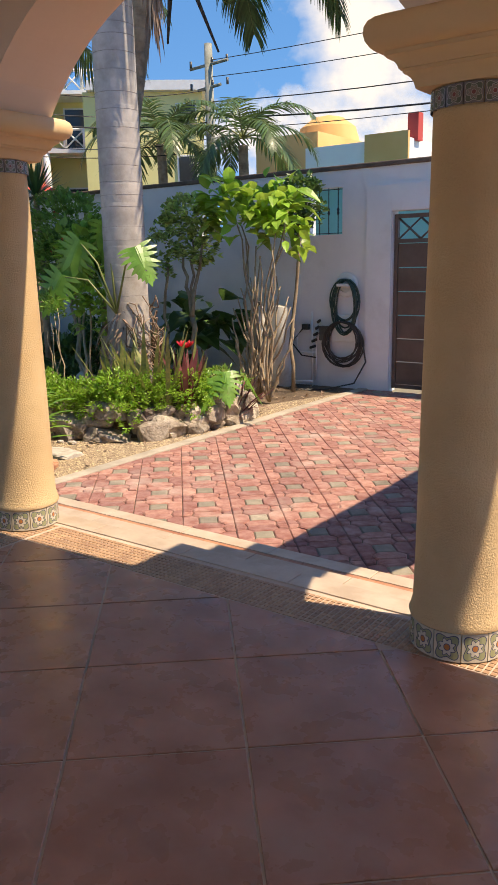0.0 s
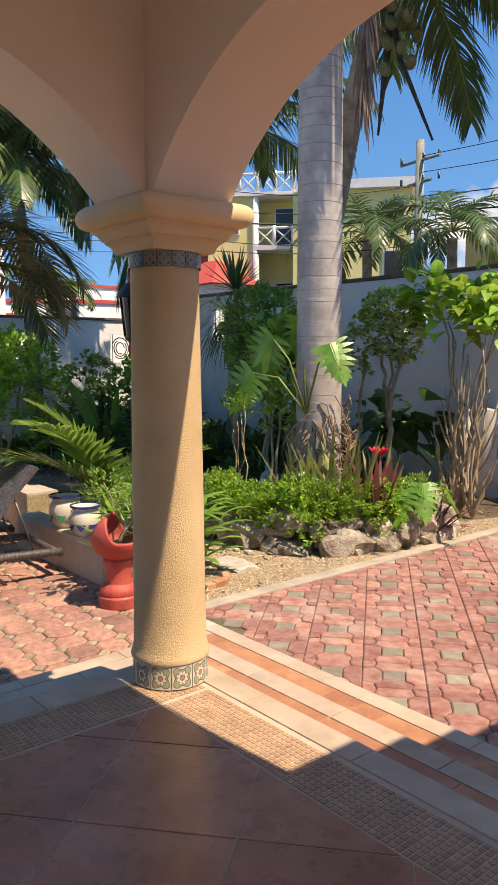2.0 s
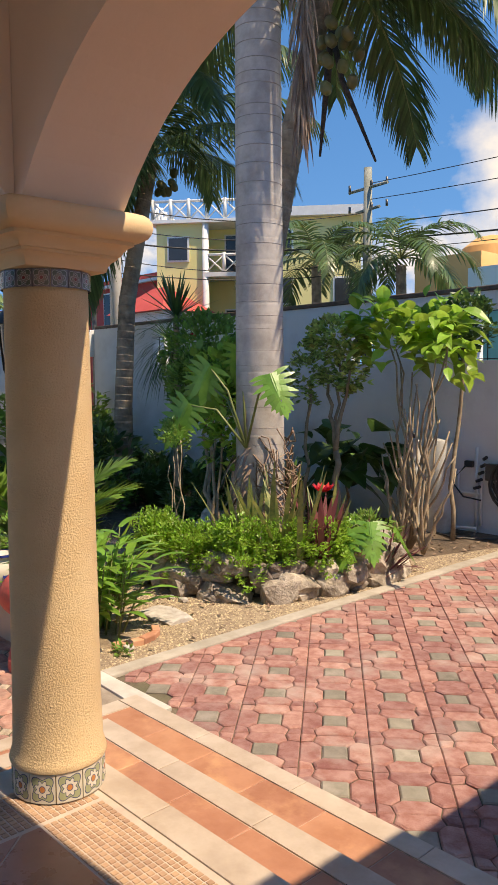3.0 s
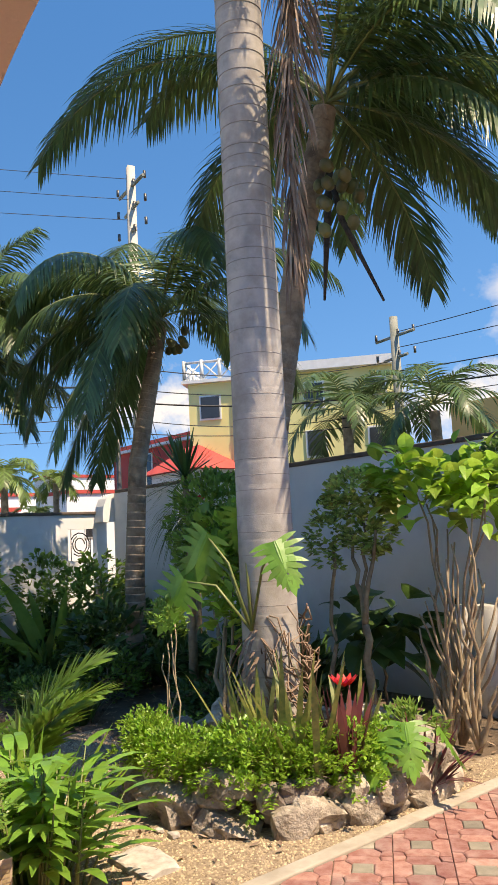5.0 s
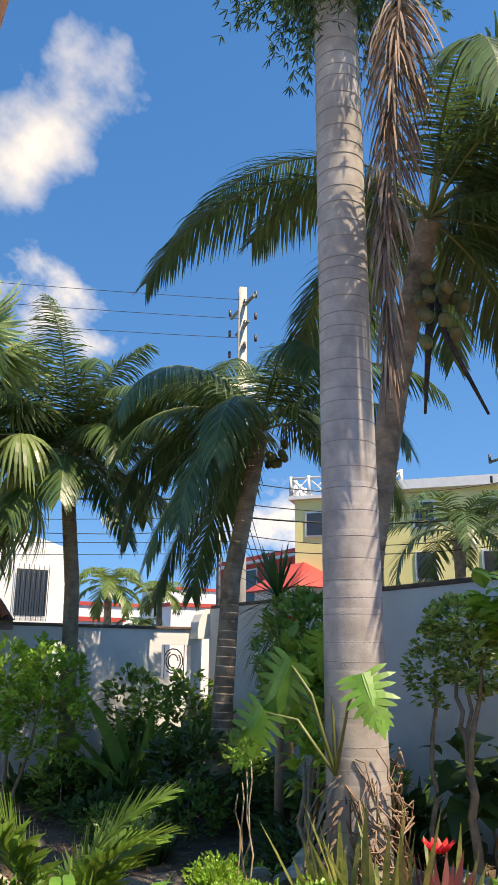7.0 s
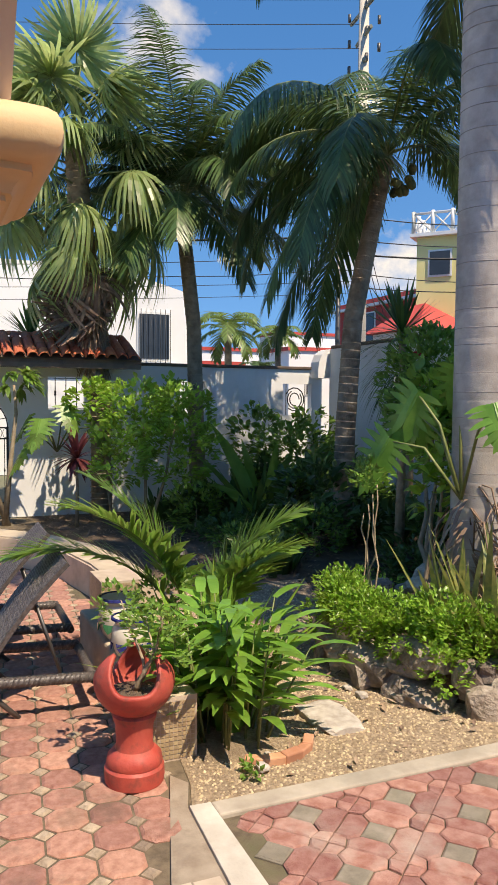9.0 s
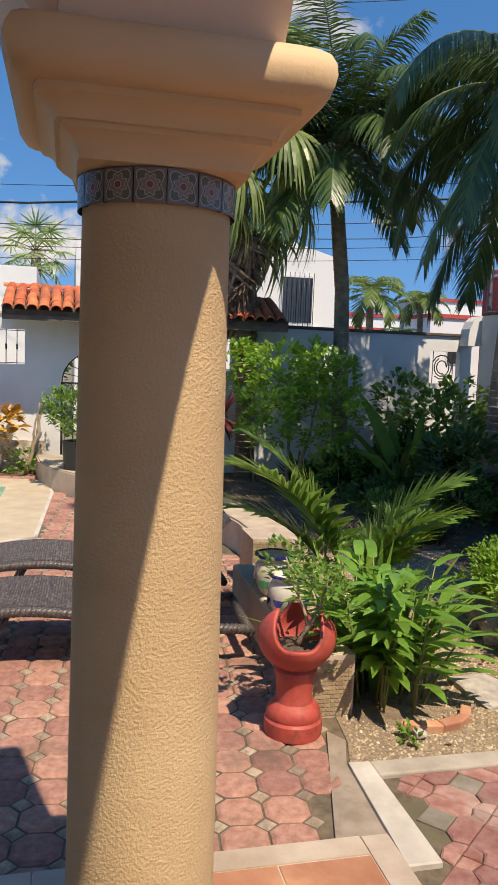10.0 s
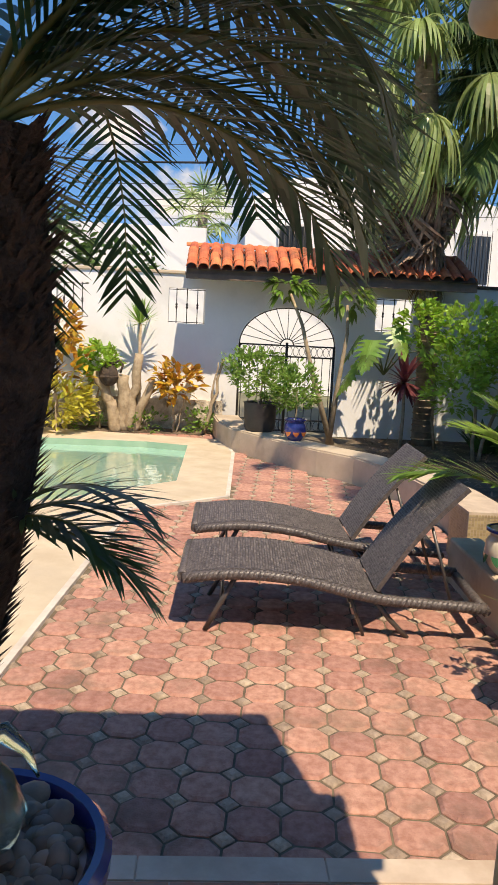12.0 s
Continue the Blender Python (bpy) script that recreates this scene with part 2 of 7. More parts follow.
M_pole = mat("weathered_pole", (0.20, 0.21, 0.17), (0.32, 0.32, 0.27), 6.0, 0.9, 0.4, 30.0)
M_concpole = mat("concrete_pole", (0.50, 0.45, 0.38), (0.58, 0.53, 0.45), 4.0, 0.9, 0.3, 30.0)
M_cable = mat("cable", (0.012, 0.012, 0.013), (0.022, 0.022, 0.022), 4.0, 0.6, 0.0)
M_pvc = mat("white_plastic", (0.68, 0.68, 0.66), (0.76, 0.76, 0.74), 4.0, 0.4, 0.0)
M_tank = mat("tank_paint", (0.52, 0.50, 0.45), (0.62, 0.60, 0.55), 4.0, 0.45, 0.1, 40.0, c3=(0.36, 0.30, 0.24), sscale=3.0)
M_hose = mat("green_hose", (0.015, 0.045, 0.035), (0.03, 0.075, 0.06), 6.0, 0.4, 0.0)
M_hosedark = mat("dark_hose", (0.03, 0.027, 0.026), (0.06, 0.05, 0.045), 6.0, 0.4, 0.0)
M_talavera_blue = mat("cobalt_glaze", (0.020, 0.028, 0.16), (0.035, 0.05, 0.24), 8.0, 0.15, 0.0, coat=0.5)
M_talavera_white = mat("cream_glaze", (0.62, 0.55, 0.45), (0.70, 0.64, 0.54), 8.0, 0.2, 0.0, coat=0.5)
M_darkpebble = mat("dark_pebble", (0.13, 0.118, 0.10), (0.24, 0.215, 0.185), 12.0, 0.6, 0.2, 60.0, 0.003, rand=0.4)
M_blackpot = mat("black_planter", (0.025, 0.025, 0.027), (0.04, 0.04, 0.042), 5.0, 0.55, 0.1, 40.0)


def water_mat():
    m = bpy.data.materials.new("pool_water")
    m.use_nodes = True
    N, K = m.node_tree.nodes, m.node_tree.links.new
    b = N["Principled BSDF"]
    b.inputs["Base Color"].default_value = (0.36, 0.66, 0.52, 1)
    b.inputs["Roughness"].default_value = 0.06
    b.inputs["IOR"].default_value = 1.33
    b.inputs["Transmission Weight"].default_value = 0.55
    n, bp = N.new("ShaderNodeTexNoise"), N.new("ShaderNodeBump")
    n.inputs["Scale"].default_value = 5.0
    bp.inputs["Strength"].default_value, bp.inputs["Distance"].default_value = 0.25, 0.02
    K(N.new("ShaderNodeNewGeometry").outputs["Position"], n.inputs["Vector"])
    K(n.outputs[0], bp.inputs["Height"])
    K(bp.outputs[0], b.inputs["Normal"])
    return m


def talavera_mat(name, ground, ring, petal, core, line):
    """A glazed tile: a flower in rings and petals, drawn in the tile's own plane."""
    m = bpy.data.materials.new(name)
    m.use_nodes = True
    N, K = m.node_tree.nodes, m.node_tree.links.new
    b = N["Principled BSDF"]
    b.inputs["Roughness"].default_value = 0.25
    uv = N.new("ShaderNodeTexCoord")
    sep = N.new("ShaderNodeSeparateXYZ")
    K(uv.outputs["UV"], sep.inputs[0])

    def op(kind, a, c=0.0, d=None):
        x = N.new("ShaderNodeMath")
        x.operation = kind
        for k, v in enumerate((a, c) if d is None else (a, c, d)):
            if isinstance(v, (int, float)):
                x.inputs[k].default_value = v
            else:
                K(v, x.inputs[k])
        return x.outputs[0]

    u, v = op("SUBTRACT", sep.outputs[0], 0.5), op("SUBTRACT", sep.outputs[1], 0.5)
    r = op("SQRT", op("ADD", op("MULTIPLY", u, u), op("MULTIPLY", v, v)))
    a = op("ARCTAN2", v, u)
    wave = op("MULTIPLY", op("COSINE", op("MULTIPLY", a, 8.0)), 0.05)
    wave4 = op("MULTIPLY", op("COSINE", op("MULTIPLY", a, 4.0)), 0.10)

    def mix(fac, c0, c1):
        x = N.new("ShaderNodeMix")
        x.data_type = "RGBA"
        K(fac, x.inputs[0])
        for s, c in ((x.inputs[6], c0), (x.inputs[7], c1)):
            if isinstance(c, tuple):
                s.default_value = (*c, 1)
            else:
                K(c, s)
        return x.outputs[2]

    c = mix(op("LESS_THAN", op("ADD", r, wave4), 0.46), ground, line)
    c = mix(op("LESS_THAN", op("ADD", r, wave4), 0.42), c, ring)
    c = mix(op("LESS_THAN", op("ADD", r, wave), 0.30), c, line)
    c = mix(op("LESS_THAN", op("ADD", r, wave), 0.26), c, petal)
    c = mix(op("LESS_THAN", r, 0.13), c, line)
    c = mix(op("LESS_THAN", r, 0.10), c, core)
    K(c, b.inputs["Base Color"])
    return m


M_water = water_mat()
M_tal1 = talavera_mat("talavera_light", (0.56, 0.50, 0.38), (0.30, 0.31, 0.17), (0.60, 0.54, 0.43), (0.50, 0.19, 0.06), (0.09, 0.09, 0.14))
M_tal2 = talavera_mat("talavera_dark", (0.16, 0.14, 0.13), (0.10, 0.11, 0.07), (0.22, 0.17, 0.13), (0.20, 0.05, 0.04), (0.36, 0.34, 0.31))


# ---- shape helpers ----
def box(bm, x0, x1, y0, y1, z0, z1):
    v = [bm.verts.new((x, y, z)) for z in (z0, z1) for x, y in ((x0, y0), (x1, y0), (x1, y1), (x0, y1))]
    for f in ((3, 2, 1, 0), (4, 5, 6, 7), (0, 1, 5, 4), (1, 2, 6, 5), (2, 3, 7, 6), (3, 0, 4, 7)):
        bm.faces.new([v[k] for k in f])
    return bm


def boxes(*dims):
    bm = bmesh.new()
    for d in dims:
        box(bm, *d)
    return bm


def rounded(bm, width=0.006, segments=2):
    bmesh.ops.bevel(bm, geom=bm.edges[:], offset=width, segments=segments, affect="EDGES", profile=0.5)
    return bm


def lathe(profile, segs=32, centre=(0, 0), square=0.0, phase=0.0, cap=True):
    """Turns (radius, height) pairs round an upright axis; square 1 gives a square plan with soft corners."""
    bm = bmesh.new()
    rings = []
    for r, z in profile:
        ring = []
        for k in range(segs):
            a = 2 * math.pi * k / segs + phase
            f = 1.0
            if square:
                c, s = abs(math.cos(a)), abs(math.sin(a))
                f = (c ** 24 + s ** 24) ** (-1 / 24) * square + (1 - square)
            ring.append(bm.verts.new((centre[0] + r * f * math.cos(a), centre[1] + r * f * math.sin(a), z)))
        rings.append(ring)
    for a, b in zip(rings, rings[1:]):
        for k in range(segs):
            bm.faces.new((a[k], a[(k + 1) % segs], b[(k + 1) % segs], b[k]))
    if cap:
        bm.faces.new(rings[0][::-1])
        bm.faces.new(rings[-1])
    for f in bm.faces:
        f.smooth = True
    bm.normal_update()
    for e in bm.edges:
        if len(e.link_faces) == 2 and e.calc_face_angle(0) > 0.62:
            e.smooth = False
    return bm


def tube(points, radii, segs=8, bm=None):
    """A round bar along a line of points."""
    bm = bm or bmesh.new()
    pts = [Vector(p) for p in points]
    if isinstance(radii, (int, float)):
        radii = [radii] * len(pts)
    rings, up = [], Vector((0.31, 0.17, 0.94))
    for k, p in enumerate(pts):
        d = (pts[min(k + 1, len(pts) - 1)] - pts[max(k - 1, 0)]).normalized()
        if abs(d.dot(up)) > 0.95:
            up = Vector((0.9, 0.3, 0.1))
        x = d.cross(up).normalized()
        y = d.cross(x)
        rings.append([bm.verts.new(p + radii[k] * (math.cos(a) * x + math.sin(a) * y)) for a in [2 * math.pi * i / segs for i in range(segs)]])
    for a, b in zip(rings, rings[1:]):
        for k in range(segs):
            f = bm.faces.new((a[k], a[(k + 1) % segs], b[(k + 1) % segs], b[k]))
            f.smooth = True
    bm.faces.new(rings[0][::-1])
    bm.faces.new(rings[-1])
    return bm


def prism(points, z0, z1, bm=None, inset=0.0, drop=0.0):
    """An upright prism on a plan outline; inset and drop soften its upper edge."""
    bm = bm or bmesh.new()
    c = sum((Vector((*p, 0)) for p in points), Vector()) / len(points)
    lo = [bm.verts.new((p[0], p[1], z0)) for p in points]
    loops = [lo, [bm.verts.new((p[0], p[1], z1 - drop)) for p in points]]
    if inset:
        top = []
        for p in points:
            d = Vector((*p, 0)) - c
            d *= max(0.0, 1 - inset / max(d.length, 1e-6))
            top.append(bm.verts.new((c.x + d.x, c.y + d.y, z1)))
        loops.append(top)
    n = len(points)
    for a, b in zip(loops, loops[1:]):
        for k in range(n):
            bm.faces.new((a[k], a[(k + 1) % n], b[(k + 1) % n], b[k]))
    bm.faces.new(loops[-1])
    return bm


def mesh_from(name, bm):
    bmesh.ops.recalc_face_normals(bm, faces=bm.faces[:])
    me = bpy.data.meshes.new(name)
    bm.to_mesh(me)
    bm.free()
    return me


def pydata(name, verts, faces, smooth=False):
    me = bpy.data.meshes.new(name)
    me.from_pydata([tuple(v) for v in verts], [], faces)
    if smooth:
        me.polygons.foreach_set("use_smooth", [True] * len(me.polygons))
    me.update()
    return me


def put(name, me, material, parent=None, label=""):
    if isinstance(me, bmesh.types.BMesh):
        me = mesh_from(name, me)
    me.materials.append(material)
    ob = new(name, me)
    if parent:
        ob.parent = parent
    if label:
        tagged(ob, label)
    return ob


def part(name, bm, material, parent, label=""):
    return put(name, bm, material, parent, label)


def thing(name, label, category, group="", at=(0, 0, 0), turn=0.0, kind=""):
    ob = new(name)
    ob.empty_display_size = 0.1
    ob.matrix_basis = pose(*at, 0, 0, turn)
    return tagged(ob, label, category, group, kind)


def setting(name, bm, material, label, category):
    return tagged(put(name, bm, material), label, category, kind="structure")


def clip(poly, x0, x1, y0, y1):
    """Cuts a plan outline to a rectangle."""
    for axis, lim, keep in ((0, x0, 1), (0, x1, -1), (1, y0, 1), (1, y1, -1)):
        out = []
        for k, p in enumerate(poly):
            q = poly[(k + 1) % len(poly)]
            a, b = (p[axis] - lim) * keep, (q[axis] - lim) * keep
            if a >= 0:
                out.append(p)
            if a * b < 0:
                t = a / (a - b)
                out.append((p[0] + t * (q[0] - p[0]), p[1] + t * (q[1] - p[1])))
        poly = out
        if len(poly) < 3:
            return []
    return poly


def area(poly):
    return abs(sum(a[0] * b[1] - b[0] * a[1] for a, b in zip(poly, poly[1:] + poly[:1]))) / 2


def inside(x, y, poly):
    c = False
    for (ax, ay), (bx, by) in zip(poly, poly[1:] + poly[:1]):
        if (ay > y) != (by > y) and x < (bx - ax) * (y - ay) / (by - ay) + ax:
            c = not c
    return c


# ---- leaves ----
class Leaves:
    """Gathers many folded leaves into one mesh."""

    def __init__(self, seed=1):
        self.v, self.f, self.r = [], [], random.Random(seed)

    def leaf(self, p, d, n, length, width, fold=0.25, droop=0.0):
        d = d.normalized()
        s = d.cross(n)
        if s.length < 1e-4:
            s = d.cross(Vector((0.3, 0.9, 0.2)))
        s.normalize()
        n = s.cross(d)
        k = len(self.v)
        if length > 0.11:
            for t, w in ((0.0, 0.0), (0.16, 0.62), (0.36, 0.98), (0.58, 0.92), (0.80, 0.50), (1.0, 0.0)):
                c = p + d * length * t - n * length * 0.14 * t * t + Vector((0, 0, -droop * length * t * t))
                h = s * width / 2 * w
                self.v += [c + h + n * width * fold * w * 0.5, c, c - h + n * width * fold * w * 0.5]
            for i in range(5):
                a = k + 3 * i
                self.f += [(a, a + 1, a + 4, a + 3), (a + 1, a + 2, a + 5, a + 4)]
            return
        mid = p + d * length * 0.48 - n * width * fold
        e = p + d * length * 0.42
        tip = p + d * length + Vector((0, 0, -droop * length))
        self.v += [p, e + s * width / 2, mid, e - s * width / 2, tip]
        self.f += [(k, k + 2, k + 1), (k + 2, k + 4, k + 1), (k, k + 3, k + 2), (k + 3, k + 4, k + 2)]

    def blade(self, p, d, n, length, width, droop=0.3, steps=3, fold=0.0, blunt=0.35):
        """A strap leaf that bends down along its length."""
        d = d.normalized()
        s = d.cross(n).normalized()
        k, q = len(self.v), Vector(p)
        for i in range(steps + 1):
            t = i / steps
            w = width / 2 * (math.sin(math.pi * min(1.0, 0.18 + 0.82 * t)) ** blunt if i < steps else 0.06)
            self.v += [q + s * w, q - s * w]
            d = (d + Vector((0, 0, -droop / steps))).normalized()
            q = q + d * length / steps
        for i in range(steps):
            a = k + 2 * i
            self.f.append((a, a + 1, a + 3, a + 2))

    def mesh(self, name):
        return pydata(name, self.v, self.f)


def ball_dir(r):
    while True:
        v = Vector((r.uniform(-1, 1), r.uniform(-1, 1), r.uniform(-1, 1)))
        if 0.05 < v.length < 1:
            return v


def crown(seed, blobs, count, size, width=0.55, up=0.5, droop=0.1):
    """Leaves in clumps: blobs are (x, y, z, rx, ry, rz)."""
    L = Leaves(seed)
    r = L.r
    vol = [b[3] * b[4] * b[5] for b in blobs]
    for b, v in zip(blobs, vol):
        c = Vector(b[:3])
        tw = [ball_dir(r) for _ in range(max(6, int(count * v / sum(vol)) // 9))]
        for t in tw:
            t = t.normalized() * t.length ** 0.4
            q = c + Vector((t.x * b[3], t.y * b[4], t.z * b[5]))
            out = Vector((t.x, t.y, t.z * 0.6 + up)).normalized()
            for _ in range(9):
                d = (out + ball_dir(r) * 0.9).normalized()
                n = (Vector((0, 0, 1)) + ball_dir(r) * 0.7).normalized()
                p = q + ball_dir(r) * size * 0.9
                l = size * r.uniform(0.7, 1.3)
                L.leaf(p, d, n, l, l * width, 0.22, droop)
    return L


def frond(seed, azim, elev, length, bend, leaflet, count=70, width=0.035, droop=0.5, lift=0.25, bare=0.12, twist=0.0, sag=0.0, stalk_r=0.022):
    """A feather leaf from the origin: its stalk and its leaflets, as two meshes."""
    L = Leaves(seed)
    r = L.r
    a = radians(azim)
    h = Vector((math.cos(a), math.sin(a), 0))
    side = Vector((-h.y, h.x, 0))
    pts, p, n = [], Vector((0, 0, 0)), 24
    for k in range(n + 1):
        pts.append(p.copy())
        e = radians(elev - bend * (k / n) ** 1.15)
        p = p + (h * math.cos(e) + Vector((0, 0, math.sin(e))) + side * twist * (k / n)).normalized() * length / n
    for k in range(count):
        s = bare + (1 - bare) * (k + 0.5) / count
        f = s * n
        i = min(int(f), n - 1)
        q = pts[i].lerp(pts[i + 1], f - i)
        d = (pts[i + 1] - pts[i]).normalized()
        sd = d.cross(Vector((0, 0, 1)))
        sd = sd.normalized() if sd.length > 0.05 else side
        nn = sd.cross(d)
        prof = (math.sin(math.pi * min(1.0, 0.22 + 0.70 * s)) ** 0.7) * leaflet
        for sg in (-1, 1):
            fwd = 0.55 + 0.5 * s + r.uniform(-0.12, 0.12)
            dd = sd * sg + d * fwd + nn * (lift + r.uniform(-0.12, 0.12)) + Vector((0, 0, -sag))
            L.blade(q, dd, nn + sd * sg * 0.2, prof * r.uniform(0.85, 1.1), width, droop * r.uniform(0.6, 1.3), 3)
    return tube(pts[::2], [max(0.15 * stalk_r, stalk_r * (1 - k / 13)) for k in range(len(pts[::2]))], 5), L


def palm_crown(palm, at, specs, material, seed, leaflet=0.75, count=62, width=0.04, droop=0.6, **kw):
    """Hangs feather leaves on a palm: specs are (azimuth, elevation, length, bend)."""
    for k, (az, el, ln, bd) in enumerate(specs):
        stalk, L = frond(seed * 100 + k, az, el, ln, bd, leaflet, count, width, droop, **kw)
        ob = part("frond", L.mesh("frond"), material, palm)
        ob.location = at
        part("stalk", stalk, M_rachis, ob)


def ring_trunk(path, radii, every, proud, segs=20):
    """A palm trunk with ring scars along a bent path of points."""
    pts = [Vector(p) for p in path]
    lens = [0.0]
    for a, b in zip(pts, pts[1:]):
        lens.append(lens[-1] + (b - a).length)

    def at(s):
        for k in range(len(pts) - 1):
            if s <= lens[k + 1] or k == len(pts) - 2:
                t = (s - lens[k]) / (lens[k + 1] - lens[k])
                return pts[k].lerp(pts[k + 1], t), radii[k] + (radii[k + 1] - radii[k]) * t

    P, R, s = [], [], 0.0
    r = random.Random(int(pts[0].x * 100))
    while s < lens[-1]:
        step = every * r.uniform(0.75, 1.3)
        for o, d in ((0, 0), (step * 0.80, 0), (step * 0.86, proud), (step * 0.95, proud * 0.6), (step * 0.985, -proud * 0.5)):
            if s + o < lens[-1]:
                p, q = at(s + o)
                P.append(p)
                R.append(q + d)
        s += step
    return tube(P, R, segs)


def stems(specs, seed, segs=6):
    """Wandering woody stems: (from, to, thick, thin)."""
    r, bm = random.Random(seed), bmesh.new()
    for a, b, r0, r1 in specs:
        a, b = Vector(a), Vector(b)
        n = 7
        wob = [Vector((0, 0, 0))] + [ball_dir(r) * (b - a).length * 0.035 for _ in range(n - 1)] + [Vector((0, 0, 0))]
        tube([a.lerp(b, k / n) + wob[k] for k in range(n + 1)], [r0 + (r1 - r0) * k / n for k in range(n + 1)], segs, bm)
    return bm


# ---- the large structure ----
GZ = -0.47            # ground under the paving
PZ = -0.45            # top of the paving
COL = ((-3.07, 2.78), (-0.77, 2.76), (-3.07, 0.30))
POOL = [(-12.9, 1.80), (-10.43, 1.76), (-9.30, 0.60), (-9.10, -3.4), (-13.1, -3.4), (-13.1, 1.2)]
DECK = [(-13.55, 2.30), (-12.4, 2.42), (-9.75, 2.30), (-9.10, 1.37), (-6.62, 1.16), (-4.45, 0.98), (-4.45, -4.2), (-14.1, -4.2), (-14.1, -0.5)]


def sheet_with_hole(outer, hole, z):
    bm = bmesh.new()
    for loop in (outer, hole):
        v = [bm.verts.new((x, y, z)) for x, y in loop]
        for a, b in zip(v, v[1:] + v[:1]):
            bm.edges.new((a, b))
    bmesh.ops.triangle_fill(bm, edges=bm.edges[:], use_beauty=True)
    for f in bm.faces:
        if f.normal.z < 0:
            f.normal_flip()
    return bm


big = [(-900, -900), (900, -900), (900, 900), (-900, 900)]
setting("ground", sheet_with_hole(big, POOL, GZ - 0.012), M_plain, "dry open ground reaching to the horizon", "ground")
setting("garden_bed", prism([(-14.55, 4.3), (-4.9, 4.12), (-4.9, 9.85), (-14.55, 9.85)], GZ - 0.1, GZ + 0.005), M_soil, "dark moist garden soil between plants", "soil")
setting("garden_bed_pool", prism([(-14.55, -1.5), (-14.0, -1.5), (-14.0, 1.9), (-14.3, 2.2), (-14.55, 2.2)], GZ - 0.1, GZ + 0.03), M_soil, "narrow soil bed along the white wall", "soil")
setting("patio_bed", sheet_with_hole([(-14.0, -4.2), (-4.102, -4.2), (-4.102, 3.795), (-4.9, 4.045), (-4.9, 4.16), (-5.3, 4.16), (-8.6, 4.45), (-14.4, 4.45), (-14.4, 2.1), (-14.0, 1.9)], POOL, PZ - 0.013), M_joint, "sandy mossy joints between patio pavers", "paving")
setting("drive_bed", prism([(-4.86, 4.05), (-4.1, 3.802), (2.5, 3.802), (2.5, 9.85), (-4.86, 9.85)], GZ - 0.1, PZ - 0.013), M_joint, "sandy joints between driveway pavers", "paving")
setting("street", boxes((-200, 120, 10.6, 18.0, GZ - 0.2, GZ + 0.004)), M_asphalt, "grey asphalt street behind the wall", "road")

# pool
pool = setting("pool", sheet_with_hole(DECK, POOL, PZ + 0.012), M_deck, "sunlit cream concrete deck round a pool", "pool deck")
bm = bmesh.new()
v0 = [bm.verts.new((x, y, PZ + 0.012)) for x, y in POOL]
v1 = [bm.verts.new((x, y, -1.75)) for x, y in POOL]
for k in range(len(POOL)):
    q = (k + 1) % len(POOL)
    bm.faces.new((v0[k], v0[q], v1[q], v1[k]))
bm.faces.new(v1)
part("basin", bm, M_pooltile, pool, "pale green plastered pool basin")
bm = bmesh.new()
for k in range(5):
    box(bm, -12.6 + 0.0 * k, -10.9, 1.74 - 0.3 * (k + 1), 1.72 - 0.3 * k, -1.7, -0.80 - 0.2 * k)
part("pool_steps", bm, M_pooltile, pool)
bm = bmesh.new()
bm.faces.new([bm.verts.new((x, y, -0.53)) for x, y in POOL])
part("water", bm, M_water, pool, "clear green pool water")
bm = bmesh.new()
for a, b in zip(DECK[:6], DECK[1:6]):
    d = (Vector((*b, 0)) - Vector((*a, 0))).normalized() * 0.045
    prism([a, b, (b[0] - d.y, b[1] + d.x), (a[0] - d.y, a[1] + d.x)], GZ, PZ + 0.016, bm)
part("deck_edge", bm, M_whitekerb, pool, "whitish rounded deck edge")

# terrace body with its steps
terrace = setting("floor", boxes((-3.25, 3.6, -4.6, 2.955, GZ, -0.004)), M_grout, "tiled terrace floor of the house", "floor")
part("step", boxes((-3.665, -0.95, 2.956, 3.345, GZ, -0.154), (-3.665, -3.251, -4.6, 2.955, GZ, -0.154)), M_grout, terrace)
part("step", boxes((-4.10, -0.95, 3.346, 3.80, GZ, -0.304), (-4.10, -3.666, -4.6, 3.345, GZ, -0.304)), M_grout, terrace)
side = setting("step_block", rounded(boxes((-0.94, -0.45, 2.96, 4.6, GZ, -0.02)), 0.008), M_steptile, "orange tiled side block at the steps", "step")


